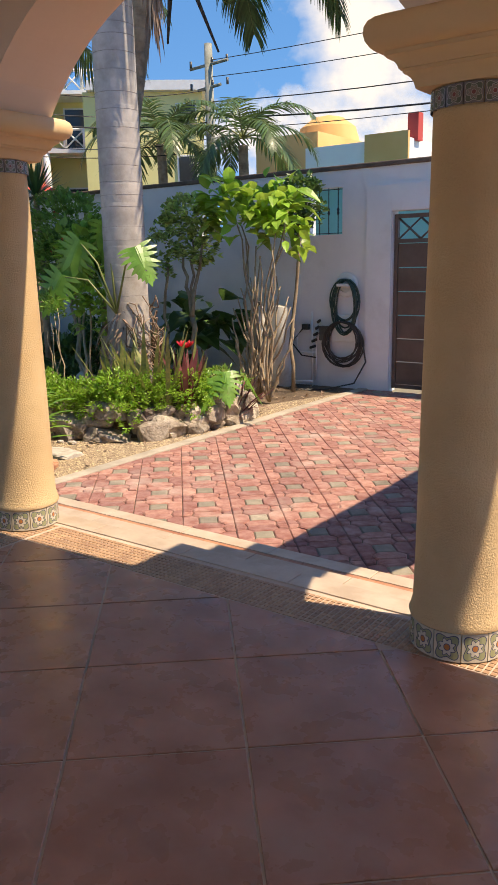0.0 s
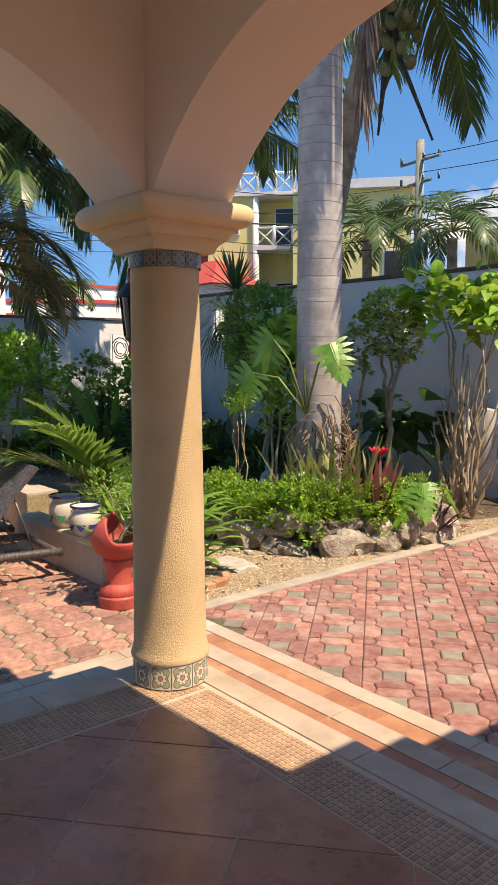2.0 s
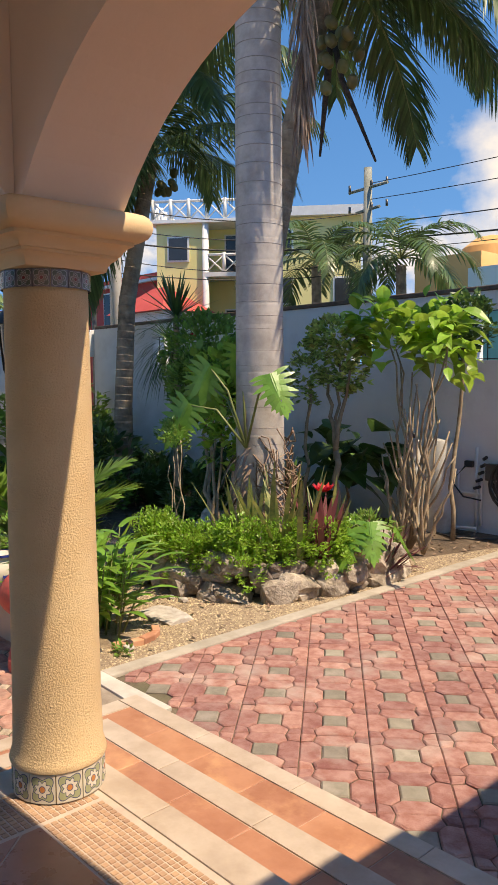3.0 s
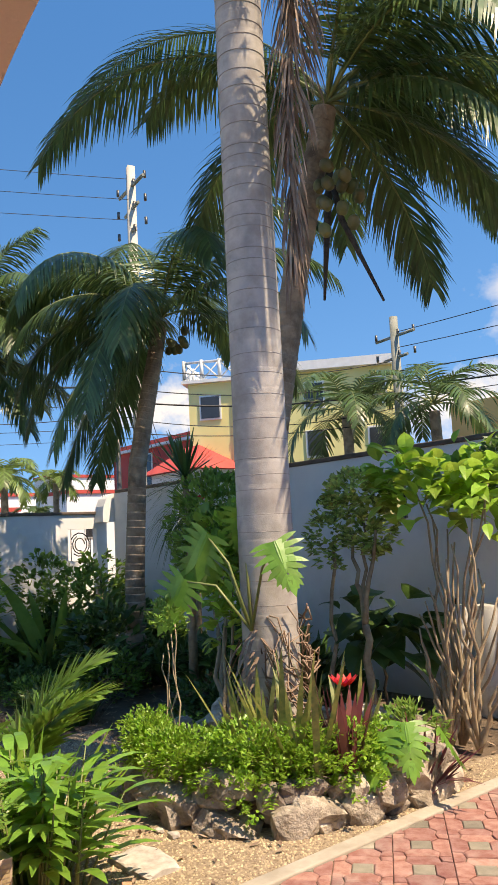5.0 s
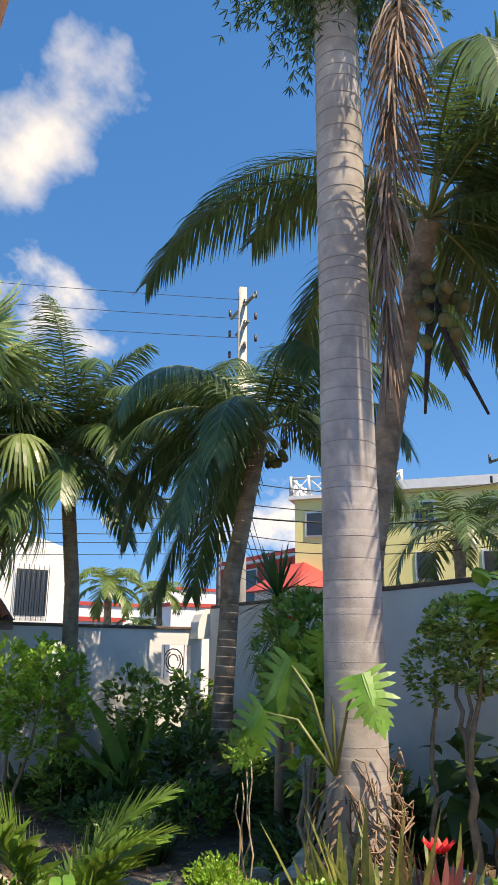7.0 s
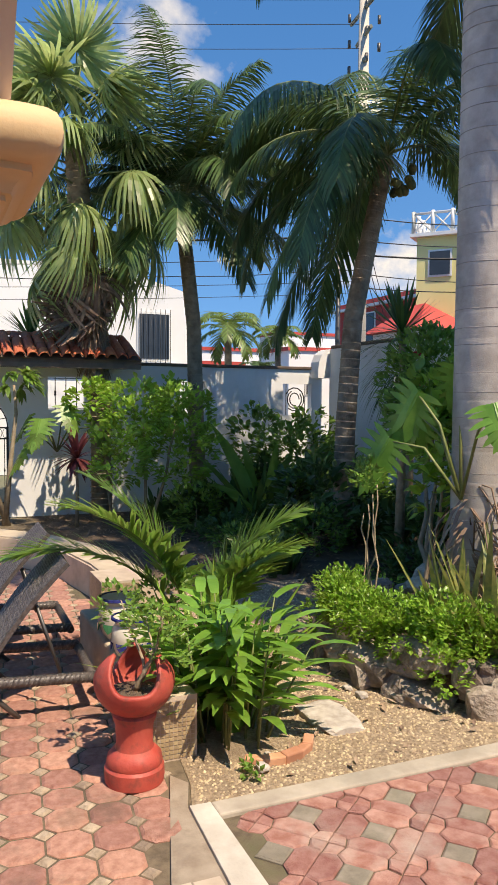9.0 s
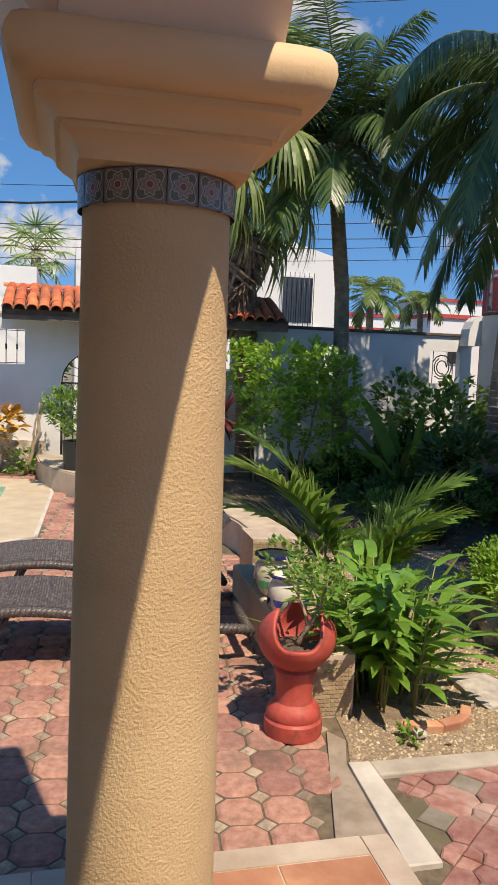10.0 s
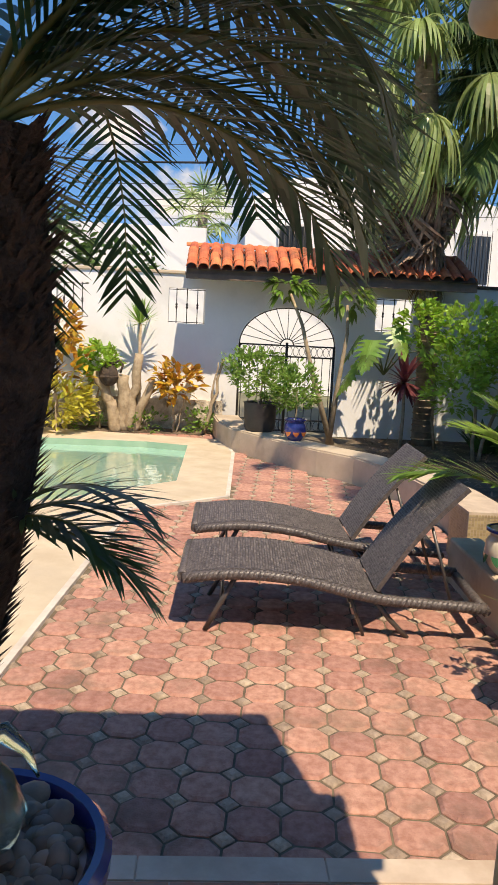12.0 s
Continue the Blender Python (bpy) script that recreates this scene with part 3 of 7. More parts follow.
def arch_wall(name, length, spans, z1, thick, at, turn, label):
    """A wall along x with segmental arches between (x0, x1, spring, rise)."""
    top = [(0.0, z1), (length, z1)]
    low, x = [], 0.0
    for x0, x1, zs, rise in spans:
        low += [(x, zs), (x0, zs)]
        w = (x1 - x0) / 2
        rad = (w * w + rise * rise) / (2 * rise)
        for k in range(1, 24):
            d = -w + 2 * w * k / 24
            low.append((x0 + w + d, zs + rise - rad + math.sqrt(rad * rad - d * d)))
        low.append((x1, zs))
        x = x1
    low.append((length, spans[-1][2]))
    bm = bmesh.new()
    outline = low + top[::-1]
    f = [bm.verts.new((px, 0, pz)) for px, pz in outline]
    b = [bm.verts.new((px, thick, pz)) for px, pz in outline]
    bm.faces.new(f)
    bm.faces.new(b[::-1])
    for k in range(len(f)):
        q = (k + 1) % len(f)
        bm.faces.new((f[k], b[k], b[q], f[q]))
    bmesh.ops.recalc_face_normals(bm, faces=bm.faces[:])
    bmesh.ops.triangulate(bm, faces=[q for q in bm.faces if len(q.verts) > 4])
    ob = setting(name, bm, M_house, label, "wall")
    ob.matrix_basis = pose(*at, 0, 0, turn)
    return ob


arch_wall("wall_north", 6.85, [(0.38, 2.32, 1.945, 0.49), (2.72, 4.66, 1.945, 0.49)], 2.95, 0.36, (-3.25, 2.60, 0), 0, "pale peach plastered wall with arches over columns")
arch_wall("wall_west", 7.2, [(0.02, 2.10, 1.945, 0.49), (2.50, 4.58, 1.945, 0.49)], 2.95, 0.34, (-3.25, 2.598, 0), -90, "pale peach plastered side wall with arches over columns")
setting("ceiling", boxes((-3.25, 3.6, -4.6, 2.96, 2.952, 3.12)), M_ceiling, "painted terrace ceiling slab", "ceiling")
# Unseen arcades, added so sun and sky light bounce into the terrace.
arch_wall("wall_east", 7.6, [(0.4, 3.4, 2.0, 0.6), (4.1, 7.1, 2.0, 0.6)], 2.95, 0.3, (3.9, -4.6, 0), 90, "unseen plain wall with wide arches added to let light in")
arch_wall("wall_south", 6.85, [(0.4, 3.1, 2.0, 0.6), (3.7, 6.4, 2.0, 0.6)], 2.95, 0.3, (-3.25, -4.9, 0), 0, "unseen plain wall with wide arches added to let light in")
setting("wall_piers", boxes((3.6, 3.9, -4.6, -4.2, GZ, 2.0), (3.6, 3.9, -1.2, -0.5, GZ, 2.0), (3.6, 3.9, 2.5, 3.0, GZ, 2.0), (-3.25, -2.85, -4.9, -4.6, GZ, 2.0), (-0.15, 0.45, -4.9, -4.6, GZ, 2.0), (3.15, 3.6, -4.9, -4.6, GZ, 2.0)), M_house, "unseen plain piers under the added arches", "wall")
# Unseen wall and pier, added only to cast the shadow on drive and steps.
arch_wall("wall_wing", 5.6, [(0.02, 1.78, 2.0, 0.35)], 2.95, 0.31, (-0.20, 2.97, 0), 90, "unseen plain arched wall added to shade drive and steps")
setting("wall_wing_pier", boxes((-0.51, -0.2, 4.75, 8.57, GZ, 1.999)), M_house, "unseen plain pier added below the shading wall", "wall")


def column(at):
    """A tapered stucco column with tiled bands and a moulded capital."""
    col = thing("column", "tapered ochre stucco column with tiled bands and moulded capital", "column", "terrace columns", (*at, 0), kind="structure")
    part("shaft", lathe([(0.150, 0.0), (0.150, 0.104), (0.163, 0.106), (0.166, 0.116), (0.162, 0.130), (0.154, 0.16), (0.150, 0.30), (0.147, 0.7), (0.143, 1.1), (0.139, 1.45), (0.137, 1.69), (0.136, 1.76)], 48), M_stucco, col)
    part("capital", lathe([(0.140, 1.752), (0.148, 1.753), (0.152, 1.768), (0.160, 1.782), (0.174, 1.793), (0.177, 1.794), (0.177, 1.803), (0.186, 1.804), (0.190, 1.815), (0.200, 1.827), (0.214, 1.835), (0.217, 1.836), (0.217, 1.848), (0.234, 1.849), (0.250, 1.858), (0.260, 1.874), (0.264, 1.892), (0.262, 1.910), (0.254, 1.926), (0.240, 1.937), (0.20, 1.945)], 64, square=1.0), M_capital, col)
    for z0, z1, r, n, m in ((0.004, 0.102, 0.151, 11, M_tal1), (1.693, 1.750, 0.1375, 16, M_tal2)):
        for k in range(n):
            v, uvs, steps = [], [], 4
            for rr in (r, r + 0.008):
                for i in range(steps + 1):
                    a = 2 * math.pi * (k + 0.02 + 0.96 * i / steps) / n
                    for z in (z0, z1):
                        v.append((rr * math.cos(a), rr * math.sin(a), z))
            o = 2 * (steps + 1)
            faces = []
            for i in range(steps):
                a, b = o + 2 * i, o + 2 * i + 2
                faces.append((a, b, b + 1, a + 1))
            faces += [(0, o, o + 1, 1), (o - 2, o - 1, 2 * o - 1, 2 * o - 2)]
            faces += [(2 * i + 1, 2 * i + 3, o + 2 * i + 3, o + 2 * i + 1) for i in range(steps)]
            me = pydata("tile", v, faces)
            uv = me.uv_layers.new(name="UVMap")
            for lp in me.loops:
                i = (lp.vertex_index % o) // 2
                uv.data[lp.index].uv = (i / steps, lp.vertex_index % 2)
            put("tile", me, m, col)
    return col


for c in COL:
    column(c)


# garden walls
def wall_with_openings(name, axis, at, thick, a0, a1, z0, z1, holes, label, material=None):
    """A straight wall along x or y with rectangular holes (a0, a1, z0, z1)."""
    bm = bmesh.new()
    cuts = sorted({a0, a1, *[h[0] for h in holes], *[h[1] for h in holes]})
    for p, q in zip(cuts, cuts[1:]):
        m = (p + q) / 2
        zs = [(z0, z1)]
        for h in holes:
            if h[0] < m < h[1]:
                zs = [s for lo, hi in zs for s in ((lo, min(hi, h[2])), (max(lo, h[3]), hi)) if s[1] - s[0] > 1e-4]
        for lo, hi in zs:
            if axis == "x":
                box(bm, p, q, at, at + thick, lo, hi)
            else:
                box(bm, at - thick, at, p, q, lo, hi)
    bmesh.ops.remove_doubles(bm, verts=bm.verts[:], dist=1e-4)
    bm.verts.index_update()
    seen = {}
    for f in bm.faces[:]:
        seen.setdefault(tuple(sorted(v.index for v in f.verts)), []).append(f)
    bmesh.ops.delete(bm, geom=[f for fs in seen.values() if len(fs) > 1 for f in fs], context="FACES_ONLY")
    return setting(name, bm, material or M_whitewall, label, "wall")


YW, XW = 9.87, -14.6
SW_HOLES = [(-5.69, -5.18, 1.62, 2.23), (-7.68, -7.20, 1.62, 2.21), (-12.3, -11.8, 1.62, 2.21), (-4.44, -3.42, GZ, 1.88)]
wall_street = wall_with_openings("wall_street", "x", YW, 0.16, -14.3, 3.6, GZ, 2.44, SW_HOLES, "white plastered garden wall beside the street")
part("coping", rounded(boxes((-14.2, 3.6, YW - 0.035, YW + 0.2, 2.441, 2.50)), 0.012), M_coping, wall_street, "dark brown weathered wall coping")
part("gate_surround", boxes((-4.80, -4.445, YW - 0.035, YW - 0.002, GZ, 2.21), (-4.444, -3.3, YW - 0.035, YW - 0.002, 1.885, 2.21)), M_whitewall, wall_street)
WW_HOLES = [(9.05, 9.65, 1.20, 1.79), (7.02, 7.50, 1.24, 1.81), (4.74, 5.36, 1.30, 1.84), (1.36, 1.95, 1.28, 1.84), (-0.43, 0.08, 1.30, 1.86)]
GY0, GY1 = 2.52, 4.12
wall_west = wall_with_openings("wall_garden", "y", XW, 0.16, -4.5, 9.87, GZ, 2.06, WW_HOLES + [(GY0, GY1, GZ, 1.70)], "white plastered garden wall with barred openings", M_whitewall)
part("coping", rounded(boxes((XW - 0.2, XW + 0.04, 5.9, 9.75, 2.061, 2.115)), 0.012), M_coping, wall_west, "dark brown weathered wall coping")
part("coping", rounded(boxes((XW - 0.2, XW + 0.03, -4.5, 1.62, 2.061, 2.115)), 0.012), M_bench, wall_west)
# the wall over the arched gate
bm = bmesh.new()
cy, hw, zs, rise = (GY0 + GY1) / 2, (GY1 - GY0) / 2, 1.0, 0.62
arc = [(cy - hw * math.cos(math.pi * k / 28), zs + rise * math.sin(math.pi * k / 28)) for k in range(29)]
for (ya, za), (yb, zb) in zip(arc, arc[1:]):
    v = [bm.verts.new(p) for p in ((XW, ya, za), (XW, yb, zb), (XW, yb, 1.70), (XW, ya, 1.70), (XW - 0.16, ya, za), (XW - 0.16, yb, zb), (XW - 0.16, yb, 1.70), (XW - 0.16, ya, 1.70))]
    for f in ((0, 1, 2, 3), (5, 4, 7, 6), (0, 4, 5, 1)):
        bm.faces.new([v[i] for i in f])
part("gate_arch", bm, M_whitewall, wall_west)
# rounded corner where the walls meet, rising to the street wall
bm = bmesh.new()
prof = [(9.62, 2.06), (9.64, 2.2), (9.70, 2.34), (9.78, 2.42), (9.87, 2.44), (9.87, 1.9), (9.62, 1.9)]
for lo in (0,):
    f = [bm.verts.new((XW + 0.001, y, z)) for y, z in prof]
    b = [bm.verts.new((XW + 0.32, y, z)) for y, z in prof]
    bm.faces.new(f)
    bm.faces.new(b[::-1])
    for k in range(len(prof)):
        q = (k + 1) % len(prof)
        bm.faces.new((f[k], f[q], b[q], b[k]))
part("corner_pier", bm, M_whitewall, wall_west)
part("plinth", boxes((XW + 0.001, XW + 0.05, -4.5, 2.3, GZ, 0.05)), M_stone, wall_west, "rough grey stone plinth")
setting("wall_far", boxes((-14.76, -4.5, -4.7, -4.5, GZ, 2.2)), M_whitewall, "plain white garden wall", "wall")

# kerbs
setting("kerb", rounded(boxes((-4.865, -4.74, 4.052, 9.82, GZ - 0.05, PZ + 0.012)), 0.01), M_kerb, "weathered concrete kerb between gravel and drive", "kerb")
setting("kerb_white", prism([(-4.87, 3.945), (-4.102, 3.90), (-4.102, 4.045), (-4.865, 4.05)], GZ - 0.05, PZ + 0.014, None, 0.008, 0.006), M_whitekerb, "whitish concrete strip dividing the paving", "kerb")
setting("apron", prism([(-5.21, 3.955), (-4.36, 3.70), (-4.102, 3.63), (-4.102, 3.897), (-4.875, 3.942), (-5.10, 4.02)], GZ - 0.05, PZ + 0.002, None, 0.006, 0.004), M_apron, "dirty grey concrete apron between pavers and strip", "concrete")
setting("gravel_bed", prism([(-8.9, 4.5), (-5.1, 4.03), (-4.868, 3.96), (-4.868, 9.6), (-5.3, 8.2), (-6.2, 6.0), (-7.2, 6.1), (-8.9, 6.6)], GZ - 0.1, GZ + 0.012), M_gravelbed, "pale gravel path round the planter", "gravel")


# ---- palms ----
def sprays(seed, at, n, length, material, parent, name="seed_spray"):
    L = Leaves(seed)
    r = L.r
    for _ in range(n):
        a, e = r.uniform(0, 6.283), r.uniform(-1.3, 0.5)
        d = Vector((math.cos(a) * math.cos(e), math.sin(a) * math.cos(e), math.sin(e)))
        ln = length * r.uniform(0.5, 1.1)
        p = Vector(at) + ball_dir(r) * 0.18
        q = p
        for k in range(9):
            d2 = (d + Vector((0, 0, -0.10 * k))).normalized()
            q = q + d2 * ln / 9
            for _ in range(5):
                L.leaf(q, d2 + ball_dir(r) * 1.1, ball_dir(r), 0.12, 0.016, 0.1)
    return part(name, L.mesh(name), material, parent)


M_scar = mat("ring_scar", (0.22, 0.195, 0.175), (0.36, 0.33, 0.30), 9.0, 0.9, 0.3, 60.0)
ROY = (-6.07, 6.63)
royal = thing("royal_palm", "tall royal palm with smooth grey ringed trunk in a stone planter", "palm tree", at=(*ROY, -0.3))
part("trunk", ring_trunk([(0, 0, 0), (0.0, 0, 0.5), (0.0, 0, 2.0), (0.0, 0, 4.5), (0.0, 0, 7.0), (0.0, 0, 8.9)], [0.235, 0.235, 0.228, 0.215, 0.206, 0.200], 0.19, 0.0008, 32), M_royal, royal, "smooth pale grey trunk with ring scars")
r = random.Random(17)
z = 0.35
while z < 8.7:
    q = z / 8.9
    rad = 0.234 - 0.034 * max(0.0, q - 0.05) ** 0.75 + 0.0015
    ob = part("ring_scar", lathe([(rad - 0.002, 0.0), (rad + 0.003, 0.003), (rad + 0.003, 0.006), (rad - 0.003, 0.009)], 32, cap=False), M_scar, royal)
    ob.matrix_basis = pose(0, 0, z, r.uniform(-0.6, 0.6), r.uniform(-0.6, 0.6), r.uniform(0, 360))
    z += r.uniform(0.09, 0.21)
part("crown_shaft", tube([(0.09, 0, 8.9), (0.10, 0, 9.5), (0.11, 0, 10.3)], [0.18, 0.17, 0.10], 20), M_mid, royal, "smooth green crown shaft")
palm_crown(royal, (0.10, 0, 10.2), [(az, 55 - 12 * (k % 3), 2.7, 95) for k, az in enumerate(range(0, 360, 40))], M_coco, 3, 0.6, 56, 0.032)
sprays(5, (0.10, 0.0, 8.75), 420, 1.35, M_coco, royal)
# dead leaf hanging beside the trunk
L = Leaves(9)
HANG = [Vector(p) for p in ((0.98, -0.10, 7.25), (0.86, -0.12, 6.35), (0.70, -0.12, 5.2), (0.66, -0.12, 3.95))]
for k in range(430):
    t = 3 * L.r.random() ** 1.15
    p = HANG[min(int(t), 2)].lerp(HANG[min(int(t), 2) + 1], t - min(int(t), 2))
    a = L.r.uniform(0, 6.283)
    o = 0.75 - 0.18 * t
    L.blade(p, Vector((o * math.cos(a), o * math.sin(a), -0.55)), ball_dir(L.r), L.r.uniform(0.5, 1.0) * (1.0 - 0.14 * t), 0.02, 1.7, 4)
dead = part("dead_frond", L.mesh("dead_frond"), M_dry, royal, "dry brown hanging frond")
part("stalk", tube([(0.15, 0.02, 8.9), (0.55, -0.05, 8.7), (0.90, -0.10, 8.1)] + [tuple(p) for p in HANG], [0.035, 0.032, 0.028, 0.025, 0.02, 0.014, 0.008], 6), M_dry, dead)

cocoE = thing("coconut_palm", "coconut palm with leaning trunk and hanging nuts", "palm tree", "coconut palms", (-6.98, 7.15, GZ))
part("trunk", ring_trunk([(0, 0, 0), (0.08, 0.11, 1.4), (0.20, 0.28, 3.0), (0.38, 0.52, 4.6), (0.62, 0.85, 6.35)], [0.16, 0.14, 0.135, 0.13, 0.12], 0.12, 0.006, 16), M_trunk, cocoE)
palm_crown(cocoE, (0.63, 0.87, 6.4), [(-35, 42, 3.4, 125), (-15, 25, 3.3, 105), (5, 52, 3.5, 125), (22, 15, 3.2, 95), (38, 45, 3.4, 120), (52, 25, 3.3, 105), (68, 55, 3.3, 115), (85, 30, 3.2, 105), (105, 55, 3.2, 110), (130, 35, 3.2, 105), (155, 55, 3.2, 110), (180, 25, 2.9, 95), (30, 80, 4.9, 125), (50, 86, 5.0, 125), (10, 74, 4.8, 125), (75, 76, 4.8, 120), (40, 62, 4.4, 115), (0, -5, 2.9, 70), (60, -5, 2.9, 70), (100, -10, 2.7, 60), (195, 60, 3.0, 100), (206, 62, 4.2, 118), (214, 48, 4.0, 110)], M_coco, 11, 0.82, 104, 0.026, 1.15, lift=0.12, sag=0.16)
part("spathe", tube([(0.66, 0.80, 5.6), (0.95, 0.62, 4.95), (1.45, 0.55, 4.0)], [0.035, 0.03, 0.012], 6), M_fibre, cocoE)
part("spathe", tube([(0.66, 0.80, 5.6), (0.78, 0.60, 5.0), (0.72, 0.55, 4.2)], [0.035, 0.04, 0.012], 6), M_fibre, cocoE)
cocoB = thing("coconut_palm", "coconut palm with slender curved trunk before the white wall", "palm tree", "coconut palms", (-10.5, 7.98, GZ))
part("trunk", ring_trunk([(0, 0.02, 0), (0, 0.04, 1.5), (0, 0.14, 3.05), (0, 0.41, 4.28), (0, 0.62, 5.2)], [0.15, 0.135, 0.125, 0.115, 0.11], 0.10, 0.006, 16), M_trunk, cocoB)
palm_crown(cocoB, (0.0, 0.63, 5.25), [(-150, 72, 3.4, 150), (-128, 60, 3.0, 140), (170, 82, 3.9, 140), (55, 84, 3.9, 140), (20, 78, 3.6, 140), (-105, 30, 2.7, 110), (-75, 45, 3.2, 120), (-45, 20, 3.0, 95), (-20, 50, 3.2, 115), (15, 30, 3.0, 105), (50, 60, 3.2, 115), (85, 25, 3.0, 100), (120, 50, 3.3, 115), (160, 30, 3.4, 100), (190, 48, 3.2, 125), (220, 22, 2.9, 105), (240, -5, 2.8, 80), (-60, -5, 2.9, 75), (205, 70, 3.5, 135), (270, -25, 2.8, 55), (180, -25, 3.2, 50), (225, -40, 3.0, 40)], M_coco, 12, 0.80, 104, 0.026, 1.15, lift=0.12, sag=0.16)
cocoC = thing("coconut_palm", "upright coconut palm beside the garden wall", "palm tree", "coconut palms", (-14.2, 7.25, GZ))
part("trunk", ring_trunk([(0, 0, 0), (0.0, -0.05, 1.5), (0.0, -0.10, 3.2), (0.0, -0.28, 4.75), (0, -0.32, 5.05)], [0.15, 0.135, 0.125, 0.12, 0.12], 0.11, 0.007, 16), M_trunk, cocoC)
palm_crown(cocoC, (0.0, -0.32, 5.25), [(-90, 78, 3.6, 110), (-60, 55, 3.3, 115), (-30, 80, 3.6, 90), (0, 40, 2.8, 110), (30, 60, 3.0, 110), (60, 35, 3.0, 115), (90, 62, 3.4, 125), (120, 30, 2.8, 100), (160, 50, 2.8, 100), (200, 60, 2.8, 100), (240, 35, 2.8, 100), (-75, 15, 2.6, 80), (-20, 10, 2.5, 80), (45, 84, 2.7, 60), (75, 5, 2.7, 75), (-45, -10, 2.3, 60), (20, -15, 2.3, 60), (10, 68, 3.0, 120), (-10, 74, 3.2, 115), (70, 76, 3.2, 105), (-82, 62, 3.0, 115), (52, 50, 2.9, 110), (-100, 45, 2.8, 105), (-120, 70, 3.0, 110), (110, 70, 3.0, 110)], M_coco, 13, 0.78, 104, 0.026, 1.1, lift=0.12, sag=0.12)


def nut_cluster(palm, at, n, seed, size=0.10):
    r = random.Random(seed)
    for k in range(n):
        d = ball_dir(r)
        bmn = lathe([(0.01, -0.12), (0.06, -0.10), (0.095, -0.03), (0.10, 0.03), (0.07, 0.10), (0.02, 0.125)], 12)
        ob = part("coconut", bmn, M_nut, palm)
        ob.location = (at[0] + d.x * 0.30, at[1] + d.y * 0.30, at[2] + d.z * 0.22)
        ob.rotation_euler = (d.x, d.y, 0)
        ob.scale = (0.62, 0.62, 0.62)


nut_cluster(cocoE, (0.90, 0.55, 5.25), 11, 3)
nut_cluster(cocoE, (1.0, 0.50, 4.75), 2, 5)
nut_cluster(cocoB, (0.18, 0.72, 4.85), 9, 4)


def fan_leaf(seed, radius, n=30, spread=300, droop=0.9, stalk=0.9, slim=0.085):
    """A fan leaf on a stalk along +x."""
    L = Leaves(seed)
    hub = Vector((stalk, 0, 0))
    for k in range(n):
        a = radians(-spread / 2 + spread * k / (n - 1))
        d = Vector((math.cos(a), math.sin(a), 0.12))
        L.blade(hub, d, Vector((0, 0, 1)) + Vector((-math.sin(a), math.cos(a), 0)) * (0.5 if k % 2 else -0.5), radius * L.r.uniform(0.88, 1.05) * (0.72 + 0.28 * math.cos(a / 2)), radius * slim, droop * L.r.uniform(0.6, 1.3), 6, blunt=0.8)
    return L, tube([(0, 0, 0), (stalk * 0.5, 0, 0.03), (stalk, 0, 0)], [0.022, 0.016, 0.012], 5)


fan = thing("fan_palm", "fan palm with drooping leaves and a shaggy brown trunk", "palm tree", at=(-14.1, 5.45, GZ))
part("trunk", ring_trunk([(0, 0.08, 0), (0.0, 0.06, 1.6), (0.02, 0.02, 2.9), (0.03, -0.22, 4.4), (0.05, -0.36, 6.1)], [0.17, 0.16, 0.17, 0.19, 0.16], 0.10, 0.02, 16), M_trunk, fan)
r = random.Random(21)
for k in range(36):
    el = 78 - 4.5 * k + r.uniform(-8, 8)
    L, st = fan_leaf(300 + k, r.uniform(1.05, 1.3), 44, 300, 3.0 if el < 20 else 2.2, r.uniform(0.85, 1.2), 0.052)
    ob = part("fan_leaf", L.mesh("fan_leaf"), M_fan if k < 29 else M_dry, fan)
    ob.matrix_basis = pose(0.05, -0.36 + 0.003 * k, 6.3 - 0.055 * k, 0, 0, k * 137.5 + r.uniform(-15, 15)) @ pose(0, 0, 0, r.uniform(-25, 25), -el, 0)
    part("stalk", st, M_rachis if k < 29 else M_dry, ob)
L = Leaves(22)
for k in range(500):
    a, z = L.r.uniform(0, 6.283), L.r.uniform(2.2, 4.4)
    L.blade(Vector((0.17 * math.cos(a), 0.17 * math.sin(a) - 0.12 * (z - 2.2), z)), Vector((math.cos(a), math.sin(a), -0.6)), Vector((0, 0, 1)), L.r.uniform(0.25, 0.8) * (0.35 + 0.65 * (z - 2.2) / 2.2), 0.035, 2.0, 3)
part("dry_skirt", L.mesh("dry_skirt"), M_dry, fan, "dry brown hanging skirt of old leaves")



# ---- garden ----
def rock(seed, sx, sy, sz, sub=2, rough=0.22):
    bm = bmesh.new()
    bmesh.ops.create_icosphere(bm, subdivisions=sub, radius=0.5)
    off = Vector((seed * 3.7, seed * 1.3, seed * 2.1))
    for v in bm.verts:
        n = noise.noise(v.co * 2.2 + off) + 0.5 * noise.noise(v.co * 5 + off)
        v.co *= 1 + rough * 2 * n
        for i in range(3):
            v.co[i] = max(-0.40, min(0.40, v.co[i]))
        v.co.x *= sx
        v.co.y *= sy
        v.co.z *= sz
    bmesh.ops.recalc_face_normals(bm, faces=bm.faces[:])
    return bm


